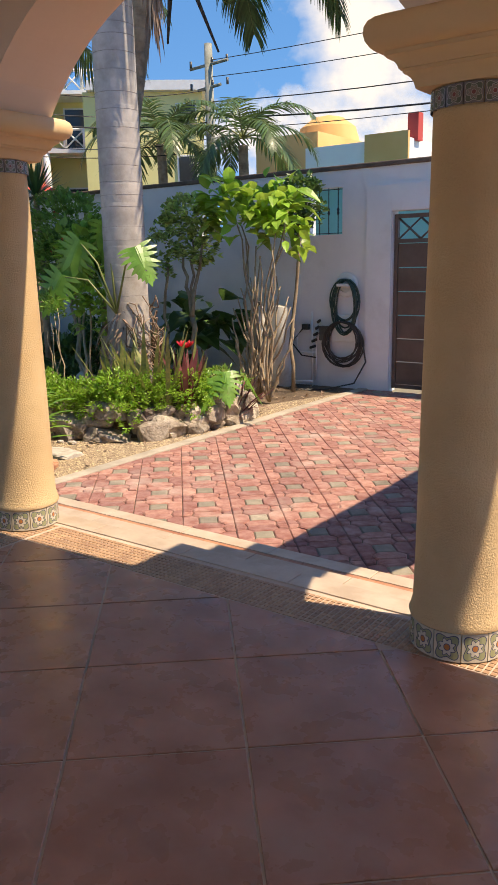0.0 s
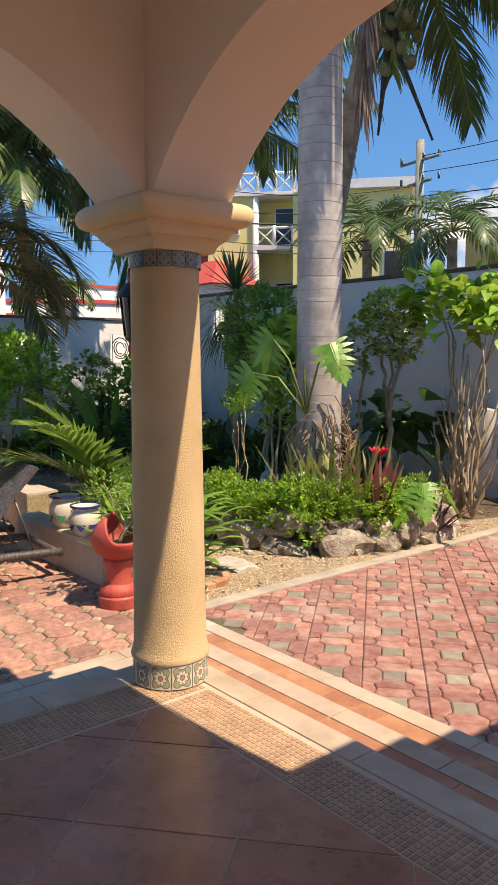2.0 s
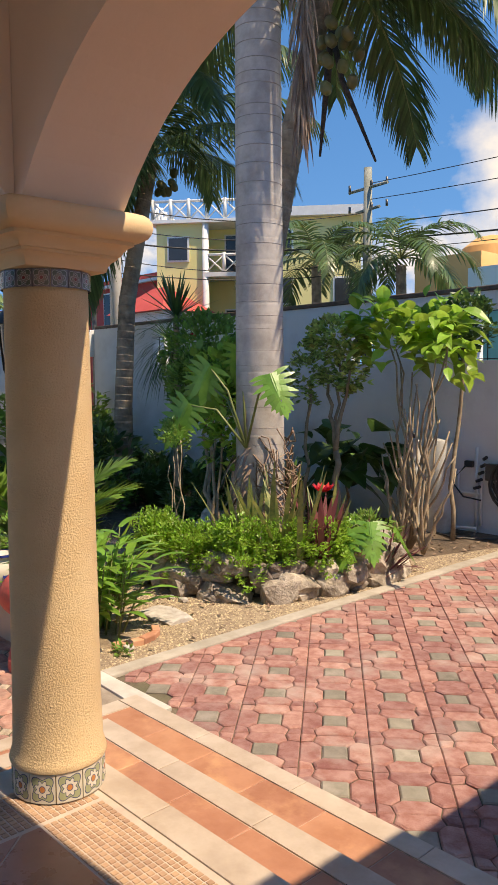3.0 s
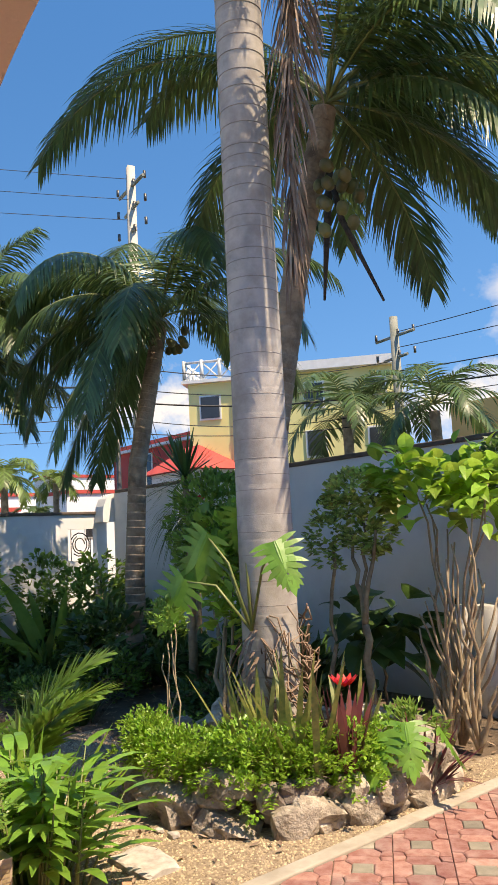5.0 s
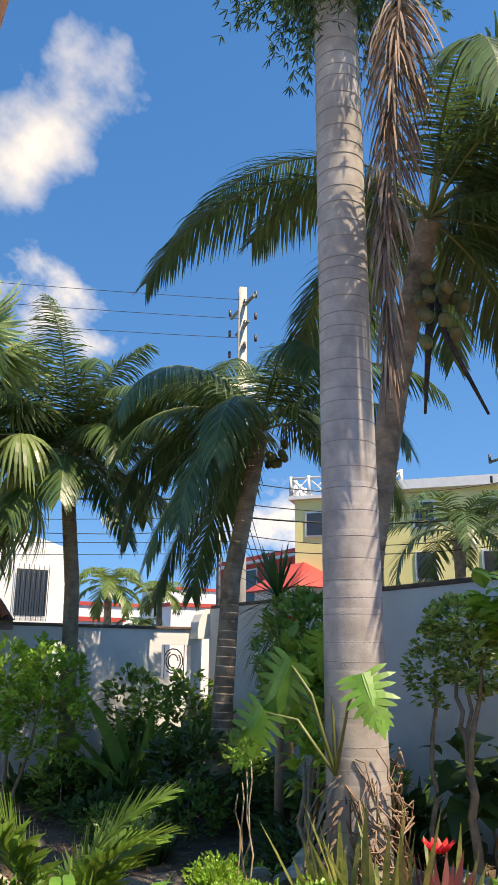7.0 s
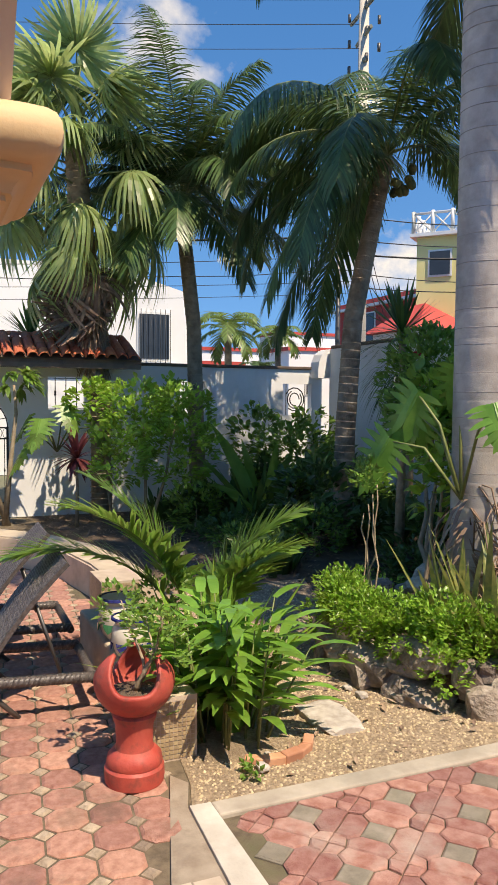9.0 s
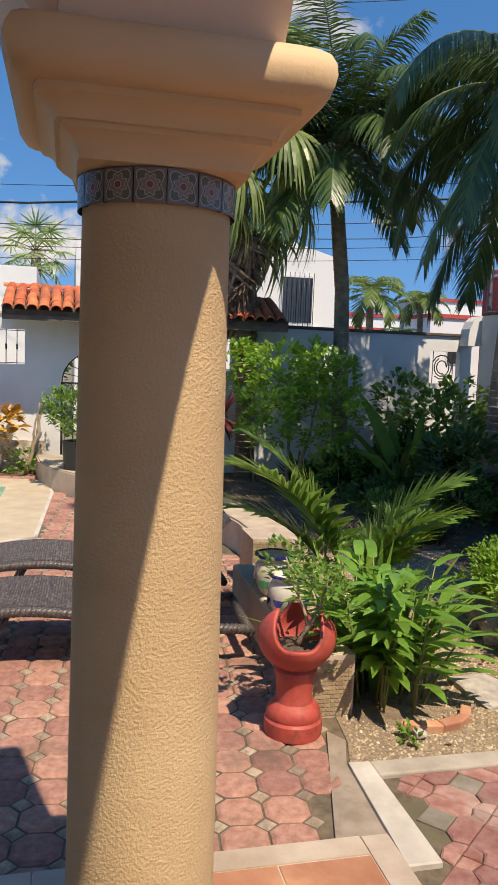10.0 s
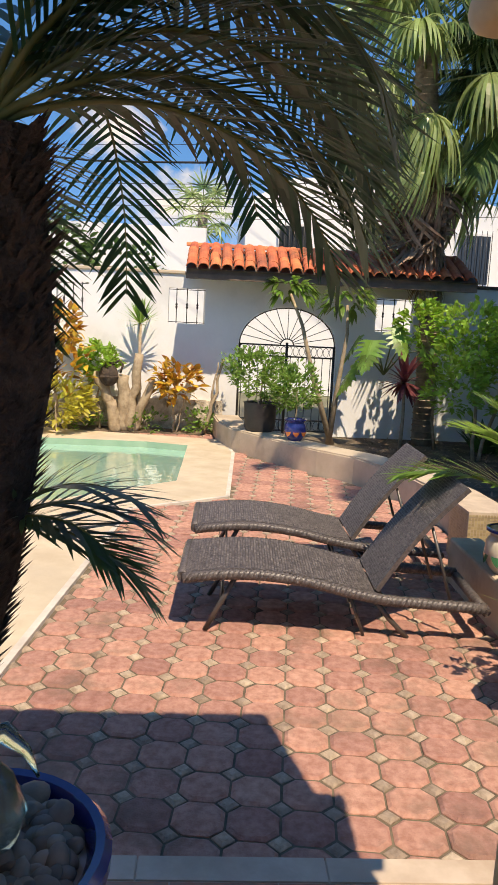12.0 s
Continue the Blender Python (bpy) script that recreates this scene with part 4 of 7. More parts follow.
PC = (-6.20, 6.82)
planter = thing("stone_planter", "round raised bed edged with rough rubble stones", "planter", at=(*PC, GZ))
part("soil", lathe([(1.16, 0.0), (1.14, 0.20), (0.8, 0.27), (0.02, 0.36)], 40), M_soil, planter, "dry brown soil with leaf litter")
r = random.Random(4)
for row, (z, n) in enumerate(((0.06, 27), (0.18, 26), (0.26, 19))):
    for k in range(n):
        a = 2 * math.pi * (k + 0.5 * (row % 2) + r.uniform(-0.3, 0.3)) / n
        s = r.uniform(0.20, 0.44)
        ob = part("stone", rock(r.randint(1, 999), s * 1.2, s * r.uniform(0.7, 1.0), r.uniform(0.15, 0.32), 2, 0.30), M_stone, planter)
        ob.location = ((1.24 - 0.04 * row + r.uniform(-0.05, 0.05)) * math.cos(a), (1.26 - 0.04 * row + r.uniform(-0.05, 0.05)) * math.sin(a), z + r.uniform(-0.03, 0.03))
        ob.rotation_euler = (r.uniform(-0.4, 0.4), r.uniform(-0.4, 0.4), a + 1.57 + r.uniform(-0.5, 0.5))


def shrub(name, label, blobs, count, size, material, stem_specs=(), seed=1, width=0.55, category="shrub", group="", up=0.5, droop=0.1, stem_mat=None):
    """A bush: woody stems and a clumped crown of single leaves. World places, resting at the first stem's foot."""
    foot = Vector(stem_specs[0][0]) if stem_specs else Vector((blobs[0][0], blobs[0][1], GZ))
    ob = thing(name, label, category, group, tuple(foot))
    rel = [(b[0] - foot.x, b[1] - foot.y, b[2] - foot.z, *b[3:]) for b in blobs]
    part("crown", crown(seed, rel, count, size, width, up, droop).mesh("crown"), material, ob)
    for k, (a, b, r0, r1) in enumerate(stem_specs):
        part("stem", stems([(Vector(a) - foot, Vector(b) - foot, r0, r1)], seed + k), stem_mat or M_bark, ob)
    return ob


hb, r = [], random.Random(6)
for k in range(30):
    a = radians(-118 + 122 * k / 29)
    q = 1.10 + r.uniform(-0.06, 0.08)
    hb.append((PC[0] + q * math.cos(a), PC[1] + q * math.sin(a), r.uniform(-0.10, 0.04), r.uniform(0.17, 0.26), r.uniform(0.17, 0.26), r.uniform(0.14, 0.20)))
hb += [(PC[0] + 1.30 * math.cos(a), PC[1] + 1.32 * math.sin(a), -0.20 + r.uniform(-0.05, 0.05), 0.13, 0.13, 0.14) for a in (-1.95, -1.85, -1.35, -0.95, -0.88, -0.3)]
hb += [(PC[0] + 1.1 * math.cos(a), PC[1] + 1.1 * math.sin(a), -0.12, 0.12, 0.12, 0.10) for a in (-2.95, -2.7, -2.4, -2.25)]
shrub("hedge", "low clipped bright green hedge on the planter rim", hb, 13000, 0.044, M_bright, [((PC[0], PC[1] - 1.0, -0.25), (PC[0], PC[1] - 1.05, 0.0), 0.012, 0.006)] + [((PC[0] + 1.0 * math.cos(a), PC[1] + 1.0 * math.sin(a), -0.25), (PC[0] + 1.05 * math.cos(a), PC[1] + 1.05 * math.sin(a), 0.0), 0.01, 0.005) for a in (-2.6, -2.1, -1.6, -1.1, -0.6, -0.1)], 41, 0.6, "hedge")


def blade_clump(name, label, at, n, length, width, spread, material, seed, droop=0.15, lean=0.5, category="plant", steps=4, group="", flat=0.35, single=False):
    ob = thing(name, label, category, group, at)
    L = Leaves(seed)
    for k in range(n):
        a = L.r.uniform(0, 6.283)
        rad = spread * math.sqrt(L.r.random())
        d = Vector((math.cos(a) * lean * L.r.random(), math.sin(a) * lean * L.r.random(), 1))
        one = Leaves(seed * 100 + k) if single else L
        one.blade(Vector((rad * math.cos(a), rad * math.sin(a), 0)), d, Vector((-math.sin(a), math.cos(a), 0.1)).cross(d), length * L.r.uniform(0.5, 1.1), width, droop * L.r.uniform(0.3, 1.5), steps, blunt=flat)
        if single:
            part("leaf", one.mesh("leaf"), material, ob)
    if not single:
        part("leaves", L.mesh("leaves"), material, ob)
    return ob


M_vari = leafmat("variegated_leaf", (0.20, 0.32, 0.07), (0.46, 0.52, 0.17), 0.38, 0.35, 9.0, 0.45)
M_philo = leafmat("philodendron_leaf", (0.11, 0.25, 0.035), (0.19, 0.36, 0.06), 0.3, 0.3, 5.0, 0.2)
M_sans = leafmat("striped_leaf", (0.10, 0.15, 0.045), (0.30, 0.29, 0.09), 0.4, 0.2, 14.0, 0.4)
for k, (x, y, n) in enumerate(((-5.80, 6.22, 15), (-5.52, 6.28, 15), (-5.30, 6.32, 11), (-5.35, 6.75, 10))):
    blade_clump("snake_plant", "upright snake plant leaves with yellow edges at the palm foot", (x, y, -0.22), n, 0.88, 0.05, 0.16, M_sans, 50 + k, 0.22, 0.5, group="snake plants", single=True)
blade_clump("spider_lily", "purple-green strap leaved plant at the planter edge", (-4.98, 7.05, -0.40), 40, 0.5, 0.03, 0.10, M_cordyline, 57, 0.7, 1.2)
bro = blade_clump("bromeliad", "red flowering bromeliad among green straps", (-5.12, 6.45, -0.15), 26, 0.62, 0.05, 0.08, M_cordyline, 58, 0.3, 0.5)
L = Leaves(59)
for k in range(14):
    a = k * 2.4
    L.leaf(Vector((0.02, 0, 0.58)), Vector((0.9 * math.cos(a), 0.9 * math.sin(a), 0.5)), Vector((math.cos(a), math.sin(a), 0.2)), 0.13, 0.06, 0.2, 0.0)
part("flower", L.mesh("flower"), M_redflower, bro, "bright red flower head")


def split_leaf(L, p, d, n, size):
    """A deeply cut philodendron leaf: fingers from a midrib."""
    d, s = d.normalized(), d.cross(n).normalized()
    n = s.cross(d)
    for k in range(8):
        t = k / 7
        q = p + d * size * (0.02 + 0.80 * t)
        ln = size * (0.52, 0.56, 0.56, 0.52, 0.46, 0.40, 0.33, 0.25)[k]
        for sg in (-1, 1):
            dd = s * sg * (1.0 - 0.45 * t) + d * (-0.45 + 1.15 * t) - n * 0.05
            L.blade(q, dd, n, ln * L.r.uniform(0.9, 1.08), size * 0.125, 0.45 * L.r.uniform(0.6, 1.3), 4, blunt=0.45)
    L.blade(p + d * size * 0.75, d, n, size * 0.42, size * 0.15, 0.3, 3)
    for sg in (-1, 1):
        L.blade(p - d * size * 0.06 + s * sg * size * 0.1, d + s * sg * 0.06, n + s * sg * 0.25, size * 0.92, size * 0.30, 0.25, 4, blunt=0.35)


def philodendron(label, at, heads, material, seed, size=0.42, group="philodendrons", face=None):
    ob = thing("philodendron", label, "plant", group, at)
    for k, (dx, dy, dz) in enumerate(heads):
        L = Leaves(seed + k)
        tip = Vector((dx, dy, dz))
        out = Vector((dx, dy, 0)).normalized() if abs(dx) + abs(dy) > 0.01 else Vector((1, 0, 0))
        split_leaf(L, tip, out * 0.6 + Vector((0, 0, -1.0)), (face or out) + Vector((0, 0, 0.6)), size * L.r.uniform(0.88, 1.12))
        lf = part("leaf", L.mesh("leaf"), material, ob)
        part("stalk", tube([(0, 0, 0.05), tuple(tip * 0.5 + Vector((0, 0, 0.18))), tuple(tip)], [0.014, 0.011, 0.008], 5), M_rachis, lf)
    return ob


philodendron("split-leaf philodendron climbing on the grey palm trunk", (-5.98, 6.36, 0.72), [(-0.34, -0.14, 0.80), (0.36, -0.02, 0.72), (-0.62, 0.10, 0.62), (-0.20, 0.12, 0.98), (-0.48, -0.30, 0.45)], M_philo, 70, 0.40, face=Vector((0.7, -0.7, 0)))
philodendron("split-leaf philodendron low behind the hedge", (-5.05, 6.95, -0.2), [(0.18, -0.15, 0.34), (0.05, -0.28, 0.28), (0.20, 0.20, 0.25)], M_philo, 80, 0.36)
philodendron("climbing philodendron beside the iron gate", (-13.75, 4.75, 0.6), [(0.35, 0.1, 0.75), (0.1, 0.45, 0.7), (0.4, -0.3, 0.55), (-0.1, -0.4, 0.6), (0.3, 0.5, 0.45), (0.1, -0.45, 0.2)], M_mid, 90, 0.5)
roots = thing("aerial_roots", "tangle of brown aerial roots wrapped round the palm trunk", "roots", at=(-6.02, 6.68, -0.2))
r = random.Random(8)
for k in range(90):
    a, z = r.uniform(-3.1, 0.6), r.uniform(0.05, 1.15)
    part("root", tube([(0.25 * math.cos(a + 0.5 * i * r.uniform(0.3, 1)), 0.25 * math.sin(a + 0.5 * i * r.uniform(0.3, 1)), max(0.0, z - 0.13 * i * r.random())) for i in range(5)], 0.007, 5), M_dry, roots)
L = Leaves(99)
for k in range(34):
    a = L.r.uniform(-2.9, -1.3)
    L.blade(Vector((0.27 * math.cos(a), 0.30 * math.sin(a), L.r.uniform(0.5, 1.0))), Vector((math.cos(a), math.sin(a), -0.5)), Vector((0, 0, 1)), L.r.uniform(0.2, 0.45), 0.035, 1.5, 3)
part("dry_leaves", L.mesh("dry_leaves"), M_dry, roots, "hanging dry brown leaves")

hib = shrub("hibiscus", "leafy hibiscus bush with red flowers before the wall", [(-8.25, 7.75, 1.75, 0.55, 0.5, 0.5), (-8.0, 7.55, 1.35, 0.5, 0.45, 0.42), (-8.6, 8.0, 1.4, 0.45, 0.4, 0.5), (-7.55, 7.3, 1.25, 0.32, 0.3, 0.3)], 4200, 0.085, M_mid,
            [((-7.2, 6.95, -0.25), (-8.1, 7.6, 1.2), 0.03, 0.015), ((-7.1, 6.9, -0.25), (-7.6, 7.3, 1.1), 0.025, 0.012), ((-7.35, 7.1, -0.25), (-8.5, 8.0, 1.3), 0.028, 0.012)], 101)
shrub("bright_shrub", "sunlit lime green shrub behind the palm", [(-7.35, 7.25, 1.50, 0.34, 0.3, 0.36), (-7.1, 7.05, 1.15, 0.3, 0.28, 0.28), (-6.75, 6.75, 0.8, 0.2, 0.2, 0.25)], 900, 0.12, M_bright, [((-7.0, 6.9, -0.2), (-7.3, 7.2, 1.3), 0.018, 0.01)], 103, 0.7)


def flowers(parent, places, size):
    for k, p in enumerate(places):
        L = Leaves(200 + k)
        for i in range(5):
            a = i * 1.2566
            L.leaf(Vector((0, 0, 0)), Vector((math.cos(a) * 0.7 + 0.5, math.sin(a) * 0.7 - 0.5, math.sin(a * 2) * 0.4)), Vector((0.5, -0.7, 0.3)), size, size * 0.9, 0.1)
        ob = part("flower", L.mesh("flower"), M_redflower, parent)
        ob.location = p


flowers(hib, [(-0.72, 0.45, 1.90), (-0.95, 0.55, 2.2), (-1.25, 0.7, 1.75)], 0.06)


def spiky(name, label, at, z, radius, n, width, material, seed, droop=0.25, low=-0.5, trunk=0.05, category="plant"):
    ob = thing(name, label, category, "", at)
    part("stem", tube([(0, 0, 0), (0.02, 0.01, z * 0.5), (0, 0, z)], [trunk * 1.3, trunk, trunk * 0.8], 8), M_bark, ob)
    L = Leaves(seed)
    for k in range(n):
        a, e = L.r.uniform(0, 6.283), L.r.uniform(low, 1.45)
        L.blade(Vector((0, 0, z)), Vector((math.cos(a) * math.cos(e), math.sin(a) * math.cos(e), math.sin(e))), Vector((0, 0, 1)) if e < 1.2 else Vector((1, 0, 0)), radius * L.r.uniform(0.8, 1.1), width, droop, 4)
    part("leaves", L.mesh("leaves"), material, ob)
    return ob


spiky("dracaena", "dark spiky dracaena head above the hibiscus", (-8.95, 7.85, GZ), 2.72, 0.62, 80, 0.035, M_dark, 111, 0.12)
spiky("ponytail_palm", "ponytail palm with thin drooping leaves at the wall", (-10.9, 9.3, GZ), 2.35, 1.1, 220, 0.014, M_dark, 112, 2.2, -0.1, 0.07)
spiky("young_yucca", "small green yucca on a bare stem at the white wall", (-14.25, 0.95, GZ), 1.72, 0.42, 60, 0.025, M_mid, 113, 0.10, -0.2, 0.03)
spiky("cordyline", "dark red cordyline among green shrubs", (-13.2, 4.95, GZ), 1.05, 0.45, 70, 0.055, M_cordyline, 114, 0.7, -0.6, 0.025)

shrub("small_tree", "small round headed tree with pale multiple stems", [(-6.52, 8.30, 1.86, 0.36, 0.34, 0.24), (-6.30, 8.25, 1.55, 0.22, 0.22, 0.26), (-7.08, 8.4, 1.50, 0.20, 0.22, 0.36), (-6.6, 8.4, 1.45, 0.2, 0.2, 0.2)], 1900, 0.075, M_vari,
      [((-6.28, 8.0, -0.42), (-6.38, 8.1, 0.6), 0.045, 0.035), ((-6.38, 8.1, 0.6), (-6.75, 8.35, 1.5), 0.03, 0.015), ((-6.38, 8.1, 0.6), (-6.3, 8.25, 1.5), 0.03, 0.014), ((-6.38, 8.1, 0.5), (-6.5, 8.3, 1.6), 0.025, 0.012), ((-6.9, 8.1, -0.42), (-7.0, 8.35, 1.4), 0.028, 0.016)], 121, 0.8, "tree")
shrub("tall_shrub", "tall sunlit shrub with many bare woody stems", [(-5.45, 8.45, 2.02, 0.34, 0.3, 0.2), (-5.75, 8.3, 1.72, 0.32, 0.3, 0.24), (-5.15, 8.5, 1.70, 0.25, 0.25, 0.2), (-5.9, 8.3, 1.95, 0.2, 0.2, 0.14)], 330, 0.24, M_bright,
      [((-5.5 + 0.16 * math.cos(k * 2.1), 8.3 + 0.13 * math.sin(k * 2.1), -0.44), (-5.45 + 0.42 * math.cos(k * 1.7), 8.35 + 0.3 * math.sin(k * 1.7), 0.35 + 0.125 * ((k * 7) % 13)), 0.022, 0.008) for k in range(26)], 122, 0.52, droop=0.3)
shrub("round_shrub", "dark glossy rounded shrub by the barred opening", [(-5.40, 9.2, 2.0, 0.30, 0.26, 0.30), (-5.6, 9.3, 1.85, 0.2, 0.2, 0.22)], 900, 0.085, M_dark, [((-5.55, 9.2, GZ), (-5.45, 9.2, 1.8), 0.03, 0.02)], 123, 0.85)
shrub("elephant_ear", "large dark elephant ear leaves in the shade", [(-6.75, 8.75, 0.45, 0.3, 0.2, 0.2)], 9, 0.42, M_dark, [((-6.75, 8.75, GZ), (-6.75, 8.75, 0.3), 0.02, 0.012)], 124, 0.8, "plant", droop=0.5)
shrub("fern", "small bright fern at the foot of the shrub", [(-5.5, 7.6, -0.15, 0.3, 0.25, 0.16)], 500, 0.09, M_mid, [((-5.5, 7.6, GZ), (-5.5, 7.6, -0.2), 0.01, 0.006)], 125, 0.3, "plant")
shrub("twiggy_plant", "bare twiggy plant with a small leafy top", [(-6.55, 5.95, 0.85, 0.16, 0.14, 0.16)], 260, 0.055, M_mid, [((-6.5 + 0.05 * k, 5.9, -0.25), (-6.62 + 0.06 * k, 5.95, 0.6 + 0.08 * k), 0.008, 0.005) for k in range(4)], 126, 0.5)

# shaded understory
r = random.Random(13)
DEEP = []
for k in range(46):
    x, y = r.uniform(-13.9, -7.7), r.uniform(6.0, 9.5)
    if y < 6.4 + (x + 8.9) * -0.05 and x > -9.0:
        continue
    DEEP.append((x, y))
for k, (x, y) in enumerate(DEEP):
    h = r.uniform(0.35, 0.95) * (1.15 if y > 7.5 else 0.75)
    w = r.uniform(0.35, 0.6)
    kind = k % 4
    if kind == 0:
        blade_clump("ginger_plant", "broad leaved ginger in the shaded garden", (x, y, GZ), 46, h * 1.15, 0.10, 0.3, M_dark, 400 + k, 0.6, 0.9, group="shaded garden plants")
    else:
        shrub("garden_shrub", "dark leafy shrub in the shaded garden", [(x, y, GZ + h * 0.62, w, w * 0.9, h * 0.55)], 620 if kind < 3 else 380, 0.09 if kind < 3 else 0.17, M_dark if kind != 1 else M_mid, [((x, y, GZ), (x + 0.05, y, GZ + h * 0.6), 0.015, 0.008)], 400 + k, 0.5, group="shaded garden plants")
shrub("variegated_shrub", "tall sunlit light green shrub by the garden wall", [(-12.6, 5.7, 1.35, 0.5, 0.5, 0.4), (-12.9, 6.5, 1.2, 0.6, 0.5, 0.5), (-12.4, 6.3, 0.75, 0.65, 0.6, 0.5), (-13.3, 5.9, 1.0, 0.5, 0.5, 0.5), (-12.3, 5.4, 0.7, 0.5, 0.4, 0.45)], 3600, 0.105, M_bright, [((-12.7, 5.9, GZ), (-12.6, 5.8, 1.2), 0.03, 0.015), ((-12.75, 6.0, GZ), (-12.9, 6.4, 1.1), 0.03, 0.015)], 131)
shrub("lime_shrub", "lime green shrub top in the sun", [(-13.5, 5.2, 1.45, 0.35, 0.35, 0.3), (-13.7, 6.6, 1.5, 0.4, 0.3, 0.3)], 800, 0.10, M_bright, [((-13.6, 5.6, GZ), (-13.5, 5.3, 1.3), 0.025, 0.012)], 132, 0.7)
shrub("wall_shrub", "dark green shrub against the garden wall", [(-13.8, 8.2, 0.75, 0.5, 0.55, 0.6), (-13.7, 9.2, 0.7, 0.4, 0.5, 0.65), (-12.6, 8.3, 0.55, 0.6, 0.6, 0.6)], 2000, 0.13, M_mid, [((-13.7, 8.5, GZ), (-13.7, 8.5, 0.8), 0.03, 0.015)], 133)
blade_clump("banana_plant", "banana-like plant with long light green leaves", (-12.3, 7.6, GZ), 16, 1.7, 0.20, 0.12, M_mid, 134, 0.9, 0.9, flat=0.5)
spiky("cut_trunk", "dark branching old trunk at the corner opening", (-13.9, 9.35, GZ), 1.15, 0.3, 12, 0.03, M_dark, 135, 0.4, 0.2, 0.10)

# near the steps: ginger, young palm
blade_clump("shell_ginger", "sunlit shell ginger with broad glossy leaves on canes", (-5.72, 4.46, GZ), 34, 0.74, 0.10, 0.15, M_philo, 141, 0.4, 0.4, flat=0.55, single=True)
gin = thing("leafy_ginger", "tall leafy ginger canes with light green blades", "plant", at=(-5.55, 4.40, GZ))
L, r = Leaves(142), random.Random(15)
for k in range(30):
    a, rad = r.uniform(0, 6.283), 0.24 * math.sqrt(r.random())
    b = Vector((rad * math.cos(a), rad * math.sin(a), 0))
    t = b + Vector((b.x * 0.8 + r.uniform(-0.1, 0.1), b.y * 0.8 + r.uniform(-0.1, 0.1), r.uniform(0.45, 0.78)))
    part("cane", tube([b, b.lerp(t, 0.5) + Vector((0, 0, 0.03)), t], [0.008, 0.007, 0.004], 5), M_rachis, gin)
    
    for i in range(7):
        q = b.lerp(t, 0.35 + 0.65 * i / 6)
        w = a + (i % 2) * 3.14 + r.uniform(-0.5, 0.5)
        L.blade(q, Vector((math.cos(w), math.sin(w), 0.8)), Vector((-math.cos(w), -math.sin(w), 0.6)), r.uniform(0.24, 0.40), 0.07, 0.9, 4, blunt=0.6)
part("leaves", L.mesh("leaves"), M_philo, gin)
blade_clump("croton_plant", "narrow yellow-green leaved plant", (-5.95, 4.45, GZ), 70, 0.85, 0.045, 0.18, M_bright, 143, 0.5, 0.9)
yp = thing("young_palm", "young coconut palm with arching sunlit fronds", "palm", at=(-6.60, 4.58, GZ))
for k, (az, el, ln, bd) in enumerate(((-92, 70, 1.65, 88), (-74, 80, 1.60, 72), (-105, 84, 1.5, 55), (70, 82, 1.30, 62), (40, 78, 1.20, 70), (100, 70, 1.0, 60))):
    st, L = frond(500 + k, az, el, ln, bd, 0.46, 52, 0.034, 0.30, lift=0.30, bare=0.30, stalk_r=0.016)
    ob = part("frond", L.mesh("frond"), M_mid, yp)
    ob.location = (0, 0, 0.15)
    part("stalk", st, M_rachis, ob)
part("base", lathe([(0.05, 0), (0.06, 0.08), (0.03, 0.22)], 12), M_dry, yp)
shrub("twig_bush", "thin twiggy bush behind the red planter", [(-6.4, 4.3, 0.1, 0.4, 0.25, 0.25)], 420, 0.05, M_mid, [((-6.4 + 0.07 * k, 4.35, GZ), (-6.6 + 0.12 * k, 4.3, 0.1), 0.007, 0.004) for k in range(6)], 144)
shrub("weed_tuft", "small green weeds in the gravel", [(-5.05, 4.35, -0.42, 0.07, 0.05, 0.03)], 60, 0.04, M_mid, [((-5.05, 4.35, GZ), (-5.05, 4.35, -0.42), 0.003, 0.002)], 145)

# edging and stepping stone
bed = thing("brick_edging", "low curved edging of weathered terracotta bricks", "edging", at=(-5.32, 4.55, GZ))
for k in range(5):
    a = radians(-30 + 22 * k)
    ob = part("brick", rounded(boxes((-0.06, 0.06, -0.03, 0.03, 0, 0.085)), 0.008), M_terracotta, bed)
    ob.matrix_basis = pose(0.02 + 0.26 * math.cos(a) - 0.1, 0.26 * math.sin(a), -0.035 + 0.008 * (k % 3), 4 * (k % 3), 0, 90 + math.degrees(a))
fl = tagged(put("stepping_stone", rock(7, 0.56, 0.36, 0.085, 3, 0.20), M_flatstone), "flat pale stepping stone sunk in gravel", "stone")
fl.location = (-5.53, 5.06, GZ + 0.018)
for k, (x, y, s) in enumerate(((-5.08, 4.42, 0.10), (-5.2, 4.5, 0.07), (-4.98, 6.6, 0.09), (-6.7, 5.3, 0.06), (-5.75, 5.42, 0.10), (-5.9, 5.4, 0.08))):
    ob = tagged(put("loose_stone", rock(30 + k, s, s * 0.8, s * 0.5), M_flatstone), "loose pale stone on the gravel", "stone", "loose stones")
    ob.location = (x, y, GZ + 0.02 + s * 0.12)


